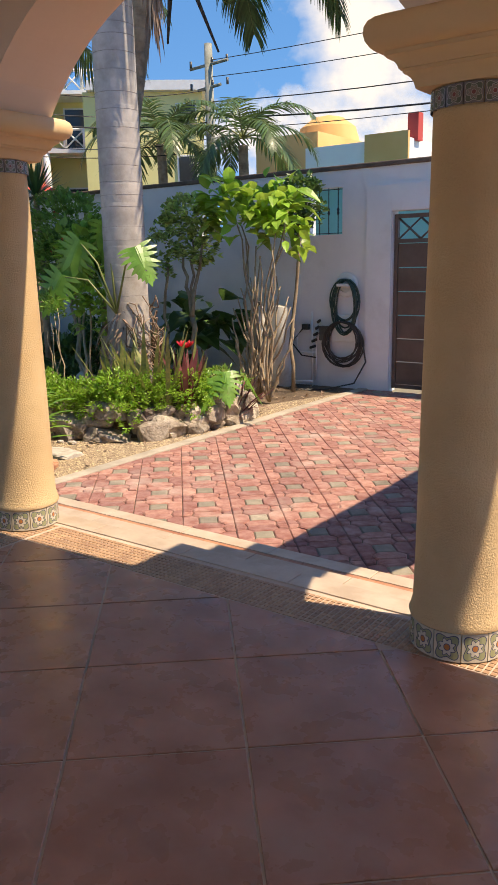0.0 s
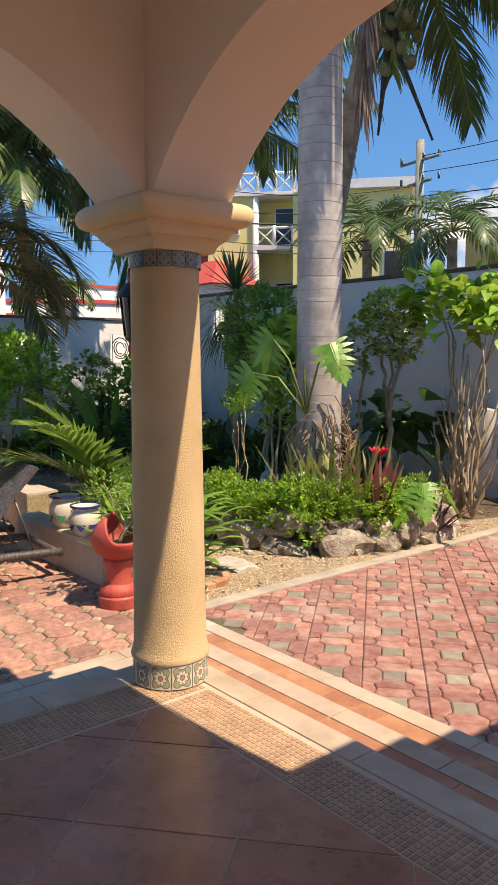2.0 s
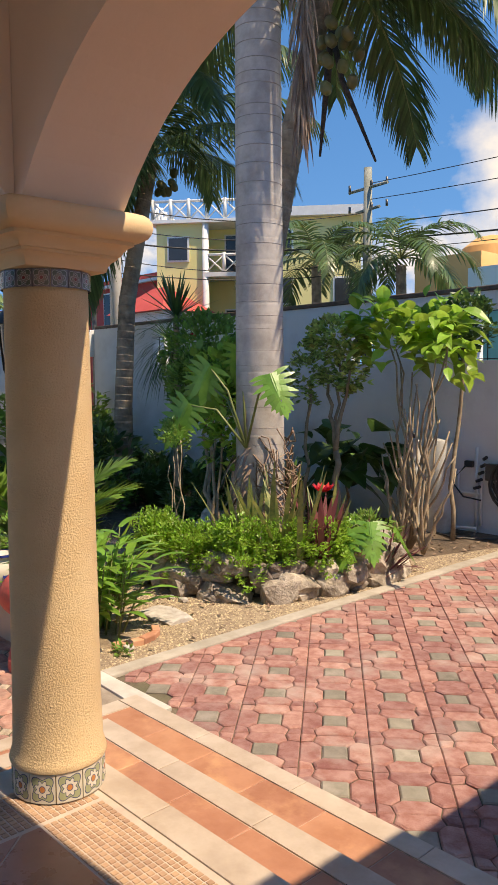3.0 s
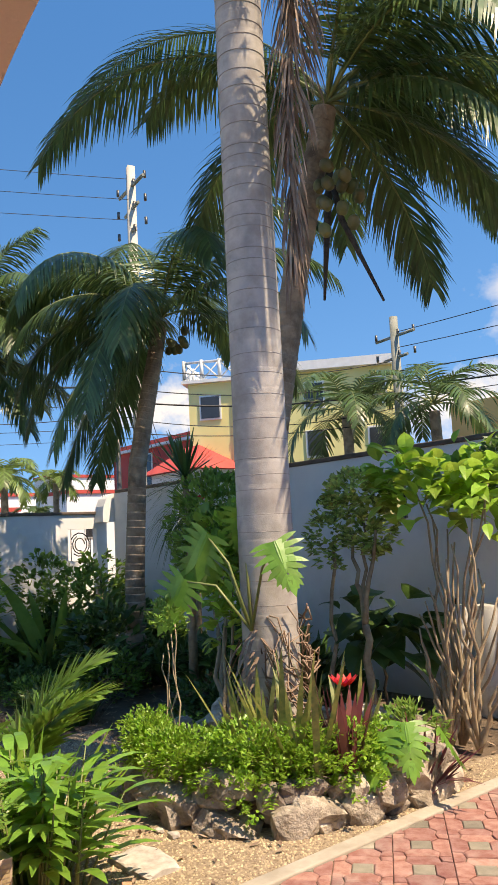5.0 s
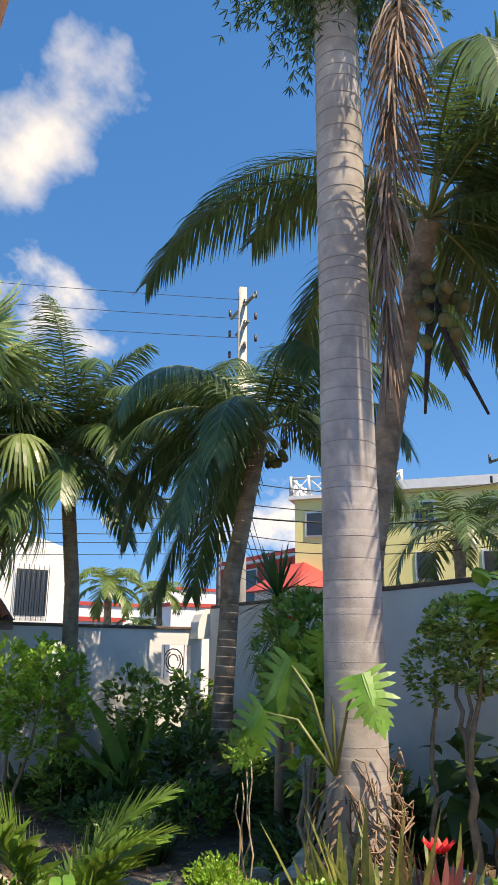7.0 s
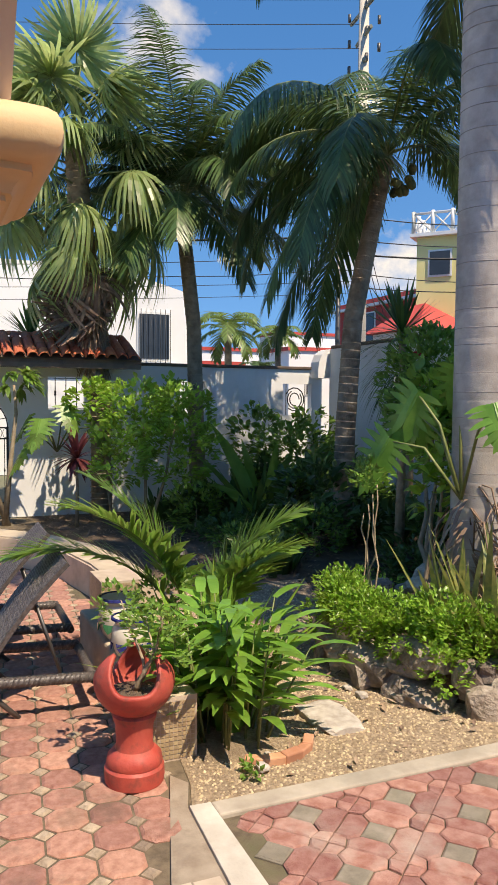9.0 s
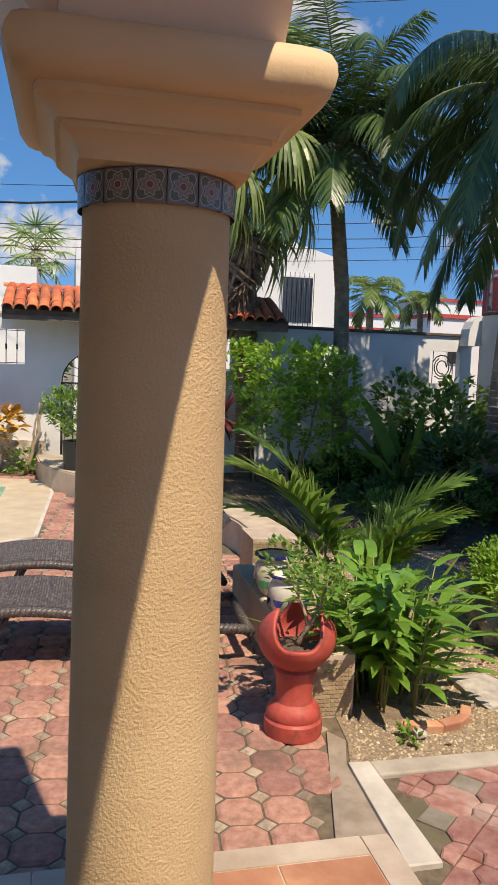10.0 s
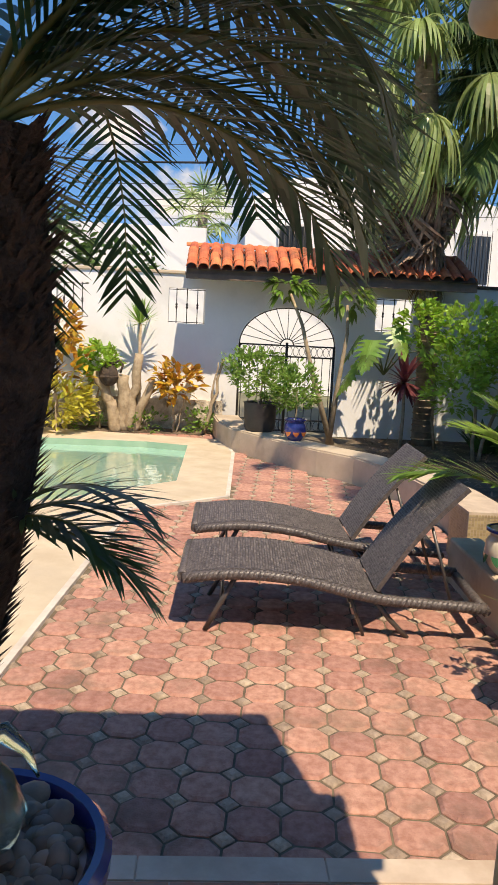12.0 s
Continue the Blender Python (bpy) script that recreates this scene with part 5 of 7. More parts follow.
# ---- patio things ----
def lounger(at, turn):
    """A wicker sun lounger with raised back: feet end at y = 0, length along y."""
    ob = thing("sun_lounger", "dark brown woven wicker sun lounger with raised back", "lounger", "sun loungers", at, turn)
    W = 0.34

    def surf(y):
        return 0.34 + 0.045 * math.sin((y + 0.05) * 3.6) - 0.07 * max(0.0, y - 0.75)

    def slab(name, line, half, thick, parent, mat_=M_wicker):
        bm = bmesh.new()
        rings = []
        for k, (y, z) in enumerate(line):
            a, b = line[max(k - 1, 0)], line[min(k + 1, len(line) - 1)]
            t = Vector((0, b[0] - a[0], b[1] - a[1])).normalized()
            n = Vector((0, -t.z, t.y)) * thick / 2
            c = Vector((0, y, z))
            rings.append([bm.verts.new(c + Vector((-half, 0, 0)) + n), bm.verts.new(c + Vector((half, 0, 0)) + n), bm.verts.new(c + Vector((half, 0, 0)) - n), bm.verts.new(c + Vector((-half, 0, 0)) - n)])
        for a, b in zip(rings, rings[1:]):
            for i in range(4):
                bm.faces.new((a[i], a[(i + 1) % 4], b[(i + 1) % 4], b[i]))
        bm.faces.new(rings[0][::-1])
        bm.faces.new(rings[-1])
        return part(name, bm, mat_, parent)

    def weave(line, half, parent, thick):
        """Strands that pass over and under along a curved seat."""
        L = Leaves(1)
        pts = [Vector((0, y, z)) for y, z in line]
        lens = [0.0]
        for a, b in zip(pts, pts[1:]):
            lens.append(lens[-1] + (b - a).length)

        def at_(s):
            k = max(i for i in range(len(lens)) if lens[i] <= s + 1e-9)
            k = min(k, len(pts) - 2)
            d = (pts[k + 1] - pts[k]).normalized()
            return pts[k] + d * (s - lens[k]), d, Vector((0, -d.z, d.y))
        nx, ny = 40, int(lens[-1] / 0.0165)
        for j in range(ny):
            for i in range(nx):
                if (i + j) % 2:
                    continue
                p, d, n = at_(lens[-1] * (j + 0.5) / ny)
                x = -half + 2 * half * (i + 0.5) / nx
                c = p + Vector((x, 0, 0)) + n * (thick / 2 + 0.001)
                k = len(L.v)
                hx, hy, up = half / nx * 1.7, 0.0072, n * 0.0045
                L.v += [c + Vector((-hx, 0, 0)) - d * hy, c + Vector((hx, 0, 0)) - d * hy, c + Vector((hx, 0, 0)) + d * hy, c + Vector((-hx, 0, 0)) + d * hy, c + up - d * hy * 0.7, c + up + d * hy * 0.7]
                L.f += [(k, k + 4, k + 5, k + 3), (k + 4, k + 1, k + 2, k + 5), (k, k + 1, k + 4), (k + 3, k + 5, k + 2)]
        tagged(part("weave", L.mesh("weave"), M_weave, parent), kind="stuff")

    seat = [(1.12 * k / 16, surf(1.12 * k / 16)) for k in range(17)]
    s = slab("seat", seat, W - 0.02, 0.022, ob)
    weave(seat, W - 0.03, s, 0.022)
    a = radians(52)
    back = [(1.14 + 0.80 * math.cos(a) * k / 8 - 0.02 * math.sin(3.14 * k / 8), surf(1.12) + 0.01 + 0.80 * math.sin(a) * k / 8 + 0.02 * math.sin(3.14 * k / 8)) for k in range(9)]
    b = slab("backrest", back, W - 0.045, 0.028, ob)
    weave(back, W - 0.055, b, 0.028)
    for sx in (-1, 1):
        rail = [(sx * (W - 0.005), 1.78 * k / 20, surf(1.78 * k / 20) - 0.02 if k < 14 else surf(1.78 * 14 / 20) - 0.02 - 0.004 * (k - 14)) for k in range(21)]
        rl = part("side_rail", tube(rail, 0.032, 8), M_wicker, ob)
        L = Leaves(2)
        for k in range(20):
            p, q = Vector(rail[k]), Vector(rail[k + 1])
            for m in range(6):
                c = p.lerp(q, (m + 0.5) / 6)
                for h in range(5):
                    an = 6.283 * (h + 0.5 * (m % 2)) / 5
                    n = Vector((math.cos(an), 0, math.sin(an)))
                    t = n.cross(Vector((0, 1, 0)))
                    L.leaf(c + n * 0.031 - t * 0.016, t + Vector((0, 0.5, 0)), n, 0.034, 0.013, -0.3)
        tagged(part("rail_wrap", L.mesh("rail_wrap"), M_weave, rl), kind="stuff")
        part("leg", tube([(sx * (W - 0.06), 0.32, surf(0.3) - 0.03), (sx * (W - 0.05), 0.14, 0.0)], 0.016, 8), M_tube, ob)
        part("leg", tube([(sx * (W - 0.06), 1.12, surf(1.12) - 0.03), (sx * (W - 0.05), 1.22, 0.12), (sx * (W - 0.05), 1.34, 0.0)], 0.016, 8), M_tube, ob)
        part("leg", tube([(sx * (W - 0.07), 0.98, surf(1.0) - 0.03), (sx * (W - 0.06), 1.08, 0.0)], 0.010, 8), M_tube, ob)
        part("prop", tube([(sx * (W - 0.09), 1.14 + 0.5 * math.cos(a), surf(1.12) + 0.5 * math.sin(a)), (sx * (W - 0.09), 1.60, surf(1.3) - 0.06)], 0.010, 8), M_tube, ob)
    part("foot_rail", tube([(-W, 0.0, surf(0) - 0.012), (W, 0.0, surf(0) - 0.012)], 0.032, 8), M_wicker, ob)
    part("head_rail", tube([(-W, 1.78, surf(1.25) - 0.06), (W, 1.78, surf(1.25) - 0.06)], 0.030, 8), M_wicker, ob)
    part("cross_bar", tube([(-W + 0.05, 0.23, 0.16), (W - 0.05, 0.23, 0.16)], 0.010, 6), M_tube, ob)
    return ob


first = lounger((-6.56, 2.00, PZ), -2.0)
copy_thing(first, pose(-7.62, 2.04, PZ, 0, 0, -1.0))

# red pedestal planter
rp = thing("pedestal_planter", "red painted clay pedestal planter with a notched bowl", "planter", at=(-5.24, 3.78, PZ))
part("pedestal", lathe([(0.148, 0), (0.152, 0.03), (0.15, 0.075), (0.138, 0.088), (0.142, 0.10), (0.135, 0.135), (0.112, 0.16), (0.098, 0.17), (0.092, 0.20), (0.096, 0.29), (0.108, 0.32), (0.112, 0.34), (0.10, 0.355)], 36), M_redpot, rp)
bm, segs = bmesh.new(), 60


def horn(k):
    """How far up the ball the rim reaches: three horns between round scoops."""
    w = abs(math.cos(1.5 * (6.2832 * k / segs - radians(166))))
    return radians(-8 + 64 * w ** 5.5)


rings = []
for inner in (0, 1):
    for j in range(11):
        q = (10 - j if inner else j) / 10
        ring = []
        for k in range(segs):
            low = radians(-62)
            p = low + (horn(k) - low) * q
            rad = (0.203 - 0.024 * inner) * math.cos(p)
            a = 6.2832 * k / segs
            ring.append(bm.verts.new((rad * math.cos(a), rad * math.sin(a), 0.515 + (0.185 - 0.02 * inner) * math.sin(p))))
        rings.append(ring)
for a, b in zip(rings, rings[1:]):
    for k in range(segs):
        bm.faces.new((a[k], a[(k + 1) % segs], b[(k + 1) % segs], b[k])).smooth = True
bm.faces.new(rings[-1][::-1])
part("bowl", bm, M_redpot, rp, "notched red clay bowl with worn dark patches")
part("soil", lathe([(0.165, 0.42), (0.16, 0.445), (0.01, 0.46)], 24), M_soil, rp)
shrub("bonsai", "small gnarled leafy tree growing in the red bowl", [(-5.14, 3.86, 0.36, 0.14, 0.14, 0.12), (-5.34, 3.72, 0.42, 0.12, 0.1, 0.1), (-5.2, 3.95, 0.22, 0.12, 0.12, 0.08), (-5.4, 3.85, 0.3, 0.1, 0.1, 0.1)], 420, 0.045, M_mid,
      [((-5.24, 3.78, 0.005), (-5.16, 3.86, 0.2), 0.018, 0.011), ((-5.16, 3.86, 0.2), (-5.12, 3.9, 0.4), 0.010, 0.004), ((-5.2, 3.82, 0.12), (-5.36, 3.74, 0.44), 0.009, 0.003), ((-5.16, 3.86, 0.2), (-5.38, 3.88, 0.33), 0.007, 0.003)], 151, category="small tree")

# low walls and benches
low = setting("low_wall", rounded(boxes((-7.35, -5.38, 3.90, 4.14, GZ, -0.13)), 0.02), M_bench, "low rendered garden wall with tiled end", "wall")
bench = bmesh.new()
line = [(-14.25, 2.15), (-13.5, 2.22), (-12.74, 2.41), (-11.79, 2.98), (-11.14, 3.42), (-10.72, 3.80), (-9.9, 4.15), (-9.0, 4.3), (-8.1, 4.34)]
f0, f1 = [], []
for k, p in enumerate(line):
    a, b = Vector((*line[max(k - 1, 0)], 0)), Vector((*line[min(k + 1, len(line) - 1)], 0))
    t = (b - a).normalized()
    f0.append(p)
    f1.append((p[0] - t.y * 0.42, p[1] + t.x * 0.42))
outl = f0 + f1[::-1]
n = len(outl)
lo = [bench.verts.new((x, y, GZ)) for x, y in outl]
up = [bench.verts.new((x, y, -0.14)) for x, y in outl]
for k in range(n):
    bench.faces.new((lo[k], lo[(k + 1) % n], up[(k + 1) % n], up[k]))
for k in range(len(line) - 1):
    bench.faces.new((up[k], up[k + 1], up[n - 2 - k], up[n - 1 - k]))
bmesh.ops.bevel(bench, geom=[e for e in bench.edges if all(abs(v.co.z + 0.14) < 1e-5 for v in e.verts)], offset=0.02, segments=2, affect="EDGES")
setting("curved_bench", bench, M_bench, "curved rendered bench wall beside the patio", "wall")


def mosaic_block(x0, x1, y0, y1, z1, name, label):
    ob = setting(name, boxes((x0, x1, y0, y1, GZ, z1)), M_cream, label, "block")
    v, f = [], []
    c = 0.024
    for axis, fix, a0, a1 in (("x", x1, y0, y1), ("y", y0, x0, x1)):
        na, nz = int((a1 - a0) / c), int((z1 - PZ) / c)
        for i in range(na):
            for j in range(nz):
                a, z, k = a0 + (i + 0.08) * c, PZ + (j + 0.08) * c, len(v)
                for da, dz in ((0, 0), (0.84 * c, 0), (0.84 * c, 0.84 * c), (0, 0.84 * c)):
                    v.append((fix + 0.004, a + da, z + dz) if axis == "x" else (a + da, fix - 0.004, z + dz))
                f.append((k, k + 1, k + 2, k + 3))
    tagged(put("mosaic", pydata("mosaic", v, f), M_mosaicgold, ob), "small beige mosaic tiles", kind="stuff")


M_mosaicgold = mat("beige_mosaic", (0.36, 0.26, 0.15), (0.46, 0.35, 0.21), 9.0, 0.4, 0.1, 90.0, island=0.18)
mosaic_block(-5.62, -5.376, 3.86, 4.16, -0.115, "tiled_block", "beige mosaic tiled block at the wall end")
mosaic_block(-8.05, -7.60, 4.12, 4.45, 0.0, "tiled_pedestal", "beige mosaic tiled pedestal beside the patio")


def talavera_pot(at, scale, label, body, band):
    ob = thing("talavera_pot", label, "pot", "glazed talavera pots", at)
    s = scale
    part("body", lathe([(0.09 * s, 0), (0.13 * s, 0.05 * s), (0.155 * s, 0.13 * s), (0.145 * s, 0.21 * s), (0.12 * s, 0.25 * s), (0.14 * s, 0.29 * s), (0.13 * s, 0.29 * s), (0.10 * s, 0.24 * s), (0.02, 0.23 * s)], 32), body, ob)
    part("rim", lathe([(0.138 * s, 0.275 * s), (0.152 * s, 0.282 * s), (0.152 * s, 0.298 * s), (0.135 * s, 0.30 * s)], 32, cap=False), M_talavera_blue, ob)
    for k in range(8):
        a = 6.2832 * k / 8
        L = Leaves(k)
        L.leaf(Vector((0.158 * s * math.cos(a), 0.158 * s * math.sin(a), 0.06 * s)), Vector((0, 0, 1)), Vector((math.cos(a), math.sin(a), 0)), 0.15 * s, 0.09 * s, -0.12)
        part("painted_leaf", L.mesh("painted_leaf"), band, ob)
    return ob


M_greenglaze = mat("green_glaze", (0.03, 0.16, 0.07), (0.06, 0.26, 0.12), 6.0, 0.15, 0.0, coat=0.5)
M_orangeglaze = mat("orange_glaze", (0.55, 0.12, 0.04), (0.62, 0.22, 0.06), 9.0, 0.2, 0.0, coat=0.5)
talavera_pot((-6.55, 4.02, -0.13), 0.95, "green and white glazed pot on the low wall", M_talavera_white, M_greenglaze)
talavera_pot((-6.15, 4.0, -0.13), 0.85, "blue and white glazed pot on the low wall", M_talavera_white, M_talavera_blue)

# potted date palm on the terrace
def smooth_rock(seed, sx, sy, sz):
    """A water-worn pebble with a smooth rounded surface."""
    bm = bmesh.new()
    bmesh.ops.create_icosphere(bm, subdivisions=2, radius=0.5)
    off = Vector((seed * 3.7, seed * 1.3, seed * 2.1))
    for v in bm.verts:
        v.co *= 1 + 0.35 * noise.noise(v.co * 1.6 + off)
        v.co = Vector((v.co.x * sx, v.co.y * sy, v.co.z * sz))
    for f in bm.faces:
        f.smooth = True
    return bm


tp = thing("potted_date_palm", "dwarf date palm in a blue and white glazed pot of pebbles", "potted palm", at=(-3.08, 1.742, 0))
part("pot", lathe([(0.145, 0), (0.15, 0.03), (0.19, 0.25), (0.212, 0.44), (0.225, 0.455), (0.23, 0.48), (0.218, 0.486), (0.206, 0.48), (0.202, 0.45), (0.02, 0.45)], 40), M_talavera_white, tp, "cream glazed pot painted with cobalt leaves")
part("rim", lathe([(0.222, 0.448), (0.236, 0.455), (0.238, 0.482), (0.226, 0.495), (0.211, 0.491), (0.197, 0.470), (0.196, 0.452)], 40, cap=False), M_talavera_blue, tp, "cobalt blue rim")
for k in range(22):
    a, z = k * 2.39996, 0.03 + 0.36 * ((k * 0.37) % 1)
    rr = 0.148 + 0.064 * z / 0.44
    L = Leaves(k)
    for i in range(5):
        w = i * 1.2566 + k
        rad = Vector((math.cos(a), math.sin(a), 0))
        tan = Vector((-math.sin(a), math.cos(a), 0))
        L.leaf(rad * (rr + 0.007) + Vector((0, 0, z + 0.02)), tan * math.cos(w) + Vector((0, 0, math.sin(w))), rad, 0.05, 0.022, -0.05)
    part("painted_leaf", L.mesh("painted_leaf"), M_talavera_blue if k % 3 else M_orangeglaze, tp)
r = random.Random(31)
for k in range(190):
    a, rad = k * 2.39996, 0.176 * math.sqrt((k + 0.5) / 190)
    q = r.uniform(0.036, 0.066)
    ob = part("pebble", smooth_rock(600 + k, q, q * r.uniform(0.65, 0.9), q * 0.62), M_darkpebble, tp)
    ob.location = (rad * math.cos(a), rad * math.sin(a), 0.464 + r.uniform(0, 0.026))
    ob.rotation_euler = (r.uniform(-0.6, 0.6), r.uniform(-0.6, 0.6), r.random() * 6)
TP = [(-0.01, -0.10, 0.41), (0.03, -0.055, 0.70), (0.075, 0.025, 1.0), (0.12, 0.078, 1.30), (0.14, 0.078, 1.58)]
part("trunk", tube(TP, [0.06, 0.070, 0.080, 0.085, 0.07], 12), M_fibre, tp, "dark brown fibrous trunk")
L = Leaves(33)
for k in range(1800):
    t = L.r.uniform(0.8, 3.95)
    p = Vector(TP[int(t)]).lerp(Vector(TP[int(t) + 1]), t - int(t))
    a = L.r.uniform(0, 6.283)
    o = Vector((math.cos(a), math.sin(a), 0))
    L.blade(p + o * 0.072, o + Vector((0, 0, 1.2)), Vector((0, 0, 1)), L.r.uniform(0.025, 0.055), 0.012, 0.2, 2)
part("trunk_fibre", L.mesh("trunk_fibre"), M_fibre, tp)
palm_crown(tp, (0.14, 0.078, 1.58), [(110, 68, 0.78, 150), (102, 52, 0.66, 130), (96, 36, 0.60, 110), (82, 66, 0.68, 150), (125, 62, 0.85, 140), (148, 52, 0.85, 120), (172, 52, 1.0, 150), (205, 44, 1.0, 140), (228, 55, 1.0, 140), (250, 45, 1.0, 130), (275, 55, 1.0, 130), (112, 28, 0.62, 100), (132, 75, 0.9, 130), (190, 10, 0.7, 100)], M_phoenix, 15, 0.21, 44, 0.0095, 0.30, lift=0.15, stalk_r=0.007)

palm_crown(tp, (0.08, 0.08, 1.06), [(84, 50, 0.24, 95), (104, 30, 0.24, 85), (92, 2, 0.24, 60), (72, 24, 0.20, 80)], M_phoenix, 16, 0.15, 18, 0.008, 0.16, lift=0.15, stalk_r=0.005)

# blown glass bird standing among the pebbles
M_birdglass = mat("clear_glass", (0.62, 0.80, 0.64), (0.76, 0.86, 0.74), 14.0, 0.10, 0.2)
M_birdglass.node_tree.nodes["Principled BSDF"].inputs["Transmission Weight"].default_value = 0.96
bird = tube([(0, 0, 0.0), (0.0, 0.0, 0.03), (0.0, 0.005, 0.08), (0.0, 0.0, 0.13), (0.0, -0.02, 0.17), (0.0, -0.015, 0.205), (0.0, 0.02, 0.215), (0.0, 0.055, 0.185), (0.0, 0.075, 0.14)],
            [0.02, 0.042, 0.052, 0.036, 0.019, 0.017, 0.018, 0.009, 0.003], 14)
for f in bird.faces:
    f.smooth = True
ornament = put("glass_ornament", bird, M_birdglass)
ornament.location = (-3.085, 1.785, 0.478)
tagged(ornament, "clear green-tinted blown glass bird ornament among pebbles in the pot", "ornament")

# wall lantern on the corner column
la = thing("wall_lantern", "black iron wall lantern on the column", "lantern", at=(-3.33, 2.80, 1.30))
part("bracket", tube([(0.13, 0, 0.02), (0.05, 0, -0.02), (0.0, 0, 0.04), (-0.01, 0, 0.10)], 0.010, 6), M_iron, la)
part("base_cap", lathe([(0.02, 0.10), (0.045, 0.12), (0.05, 0.135)], 12), M_iron, la)
part("glass", lathe([(0.045, 0.136), (0.055, 0.22), (0.06, 0.30)], 12), M_glass, la, "dark lantern glass")
for k in range(6):
    a = 1.0472 * k
    part("bar", tube([(0.048 * math.cos(a), 0.048 * math.sin(a), 0.135), (0.064 * math.cos(a), 0.064 * math.sin(a), 0.30)], 0.004, 4), M_iron, la)
part("roof", lathe([(0.08, 0.30), (0.075, 0.315), (0.04, 0.36), (0.025, 0.37), (0.03, 0.385), (0.012, 0.41), (0.004, 0.43)], 16), M_iron, la)


# ---- gates, bars and fittings on the garden walls ----
def bar(parent, a, b, r=0.008, name="bar"):
    return part(name, tube([a, b], r, 6), M_iron, parent)


def barred(name, axis, at, a0, a1, z0, z1, n, label):
    """Upright iron bars with a knot in the middle, set in a wall opening."""
    ob = thing(name, label, "window", "barred wall openings", (0, 0, 0), kind="structure")
    for k in range(n):
        a = a0 + (a1 - a0) * (k + 0.75) / (n + 0.5)
        p = (lambda z: (a, at, z)) if axis == "x" else (lambda z: (at, a, z))
        bar(ob, p(z0), p(z1))
        c = p((z0 + z1) / 2)
        kn = part("knot", lathe([(0.008, -0.05), (0.02, -0.02), (0.012, 0), (0.02, 0.02), (0.008, 0.05)], 8), M_iron, ob)
        kn.location = c
    for z in (z0 + 0.02, z1 - 0.02):
        bar(ob, (a0, at, z) if axis == "x" else (at, a0, z), (a1, at, z) if axis == "x" else (at, a1, z), 0.006)
    return ob


for k, h in enumerate(SW_HOLES[:3]):
    barred("window_%d" % (k + 1), "x", YW + 0.08, *h, 3, "wall opening with black wrought iron bars")
for k, h in enumerate(WW_HOLES[1:]):
    barred("window_%d" % (k + 4), "y", XW - 0.08, *h, 3, "wall opening with black wrought iron bars")
orn = thing("window_8", "wall opening with a curled iron ornament", "window", kind="structure")
for k in range(3):
    part("scroll", tube([(XW - 0.08, 9.33 + (0.10 + 0.05 * k) * math.cos(t * 0.5 + k * 2), 1.50 + (0.12 + 0.05 * k) * math.sin(t * 0.5 + k * 2)) for t in range(11)], 0.012, 6), M_iron, orn)
for y in (9.15, 9.55):
    bar(orn, (XW - 0.08, y, 1.2), (XW - 0.08, y, 1.79))

gate = thing("door_1", "closed brown sheet steel gate with a lattice top", "gate", at=(-4.43, YW + 0.06, GZ + 0.05), kind="structure")
part("frame", boxes((0, 0.05, -0.02, 0.03, 0, 2.26), (0.96, 1.01, -0.02, 0.03, 0, 2.26), (0.05, 0.96, -0.02, 0.03, 0, 0.05), (0.05, 0.96, -0.02, 0.03, 1.90, 1.95), (0.05, 0.96, -0.02, 0.03, 2.21, 2.26)), M_gate, gate)
for k in range(6):
    part("panel", rounded(boxes((0.052, 0.958, -0.004, 0.012, 0.055 + 0.308 * k, 0.055 + 0.308 * (k + 1) - 0.012)), 0.003, 1), M_gate, gate)
for k in range(3):
    x0, x1 = 0.05 + 0.303 * k, 0.05 + 0.303 * (k + 1)
    part("lattice_bar", tube([(x0, 0.005, 1.95), (x1, 0.005, 2.21)], 0.014, 4), M_gate, gate)
    part("lattice_bar", tube([(x0, 0.005, 2.21), (x1, 0.005, 1.95)], 0.014, 4), M_gate, gate)

ig = thing("door_2", "arched wrought iron double gate with sunburst top", "gate", at=(XW - 0.08, 0, 0), kind="structure")
for y in (GY0 + 0.02, GY1 - 0.02):
    bar(ig, (0, y, GZ + 0.02), (0, y, zs), 0.02, "post")
bar(ig, (0, cy, GZ + 0.02), (0, cy, zs + 0.05), 0.024, "post")
for z in (GZ + 0.06, GZ + 0.24, zs - 0.18, zs):
    bar(ig, (0, GY0, z), (0, GY1, z), 0.013, "rail")
for k in range(12):
    y = GY0 + (GY1 - GY0) * (k + 0.5) / 12
    bar(ig, (0, y, GZ + 0.06), (0, y, zs - 0.18), 0.007)
    if k % 2:
        kn = part("knot", lathe([(0.006, -0.04), (0.016, 0), (0.006, 0.04)], 6), M_iron, ig)
        kn.location = (0, y, 0.3)
for z in (GZ + 0.15, zs - 0.09):
    for k in range(16):
        y = GY0 + (GY1 - GY0) * (k + 0.5) / 16
        part("ring", tube([(0, y + 0.044 * math.cos(a * 0.5236), z + 0.075 * math.sin(a * 0.5236)) for a in range(13)], 0.005, 4), M_iron, ig)
for k in range(1, 12):
    a = math.pi * k / 12
    bar(ig, (0, cy - 0.11 * math.cos(a), zs + 0.11 * math.sin(a)), (0, cy - hw * math.cos(a), zs + rise * math.sin(a)), 0.006, "ray")
part("arch_bar", tube([(0, cy - hw * 0.98 * math.cos(math.pi * k / 24), zs + rise * 0.98 * math.sin(math.pi * k / 24)) for k in range(25)], 0.010, 6), M_iron, ig)
part("arch_bar", tube([(0, cy - 0.11 * math.cos(math.pi * k / 10), zs + 0.11 * math.sin(math.pi * k / 10)) for k in range(11)], 0.010, 6), M_iron, ig)
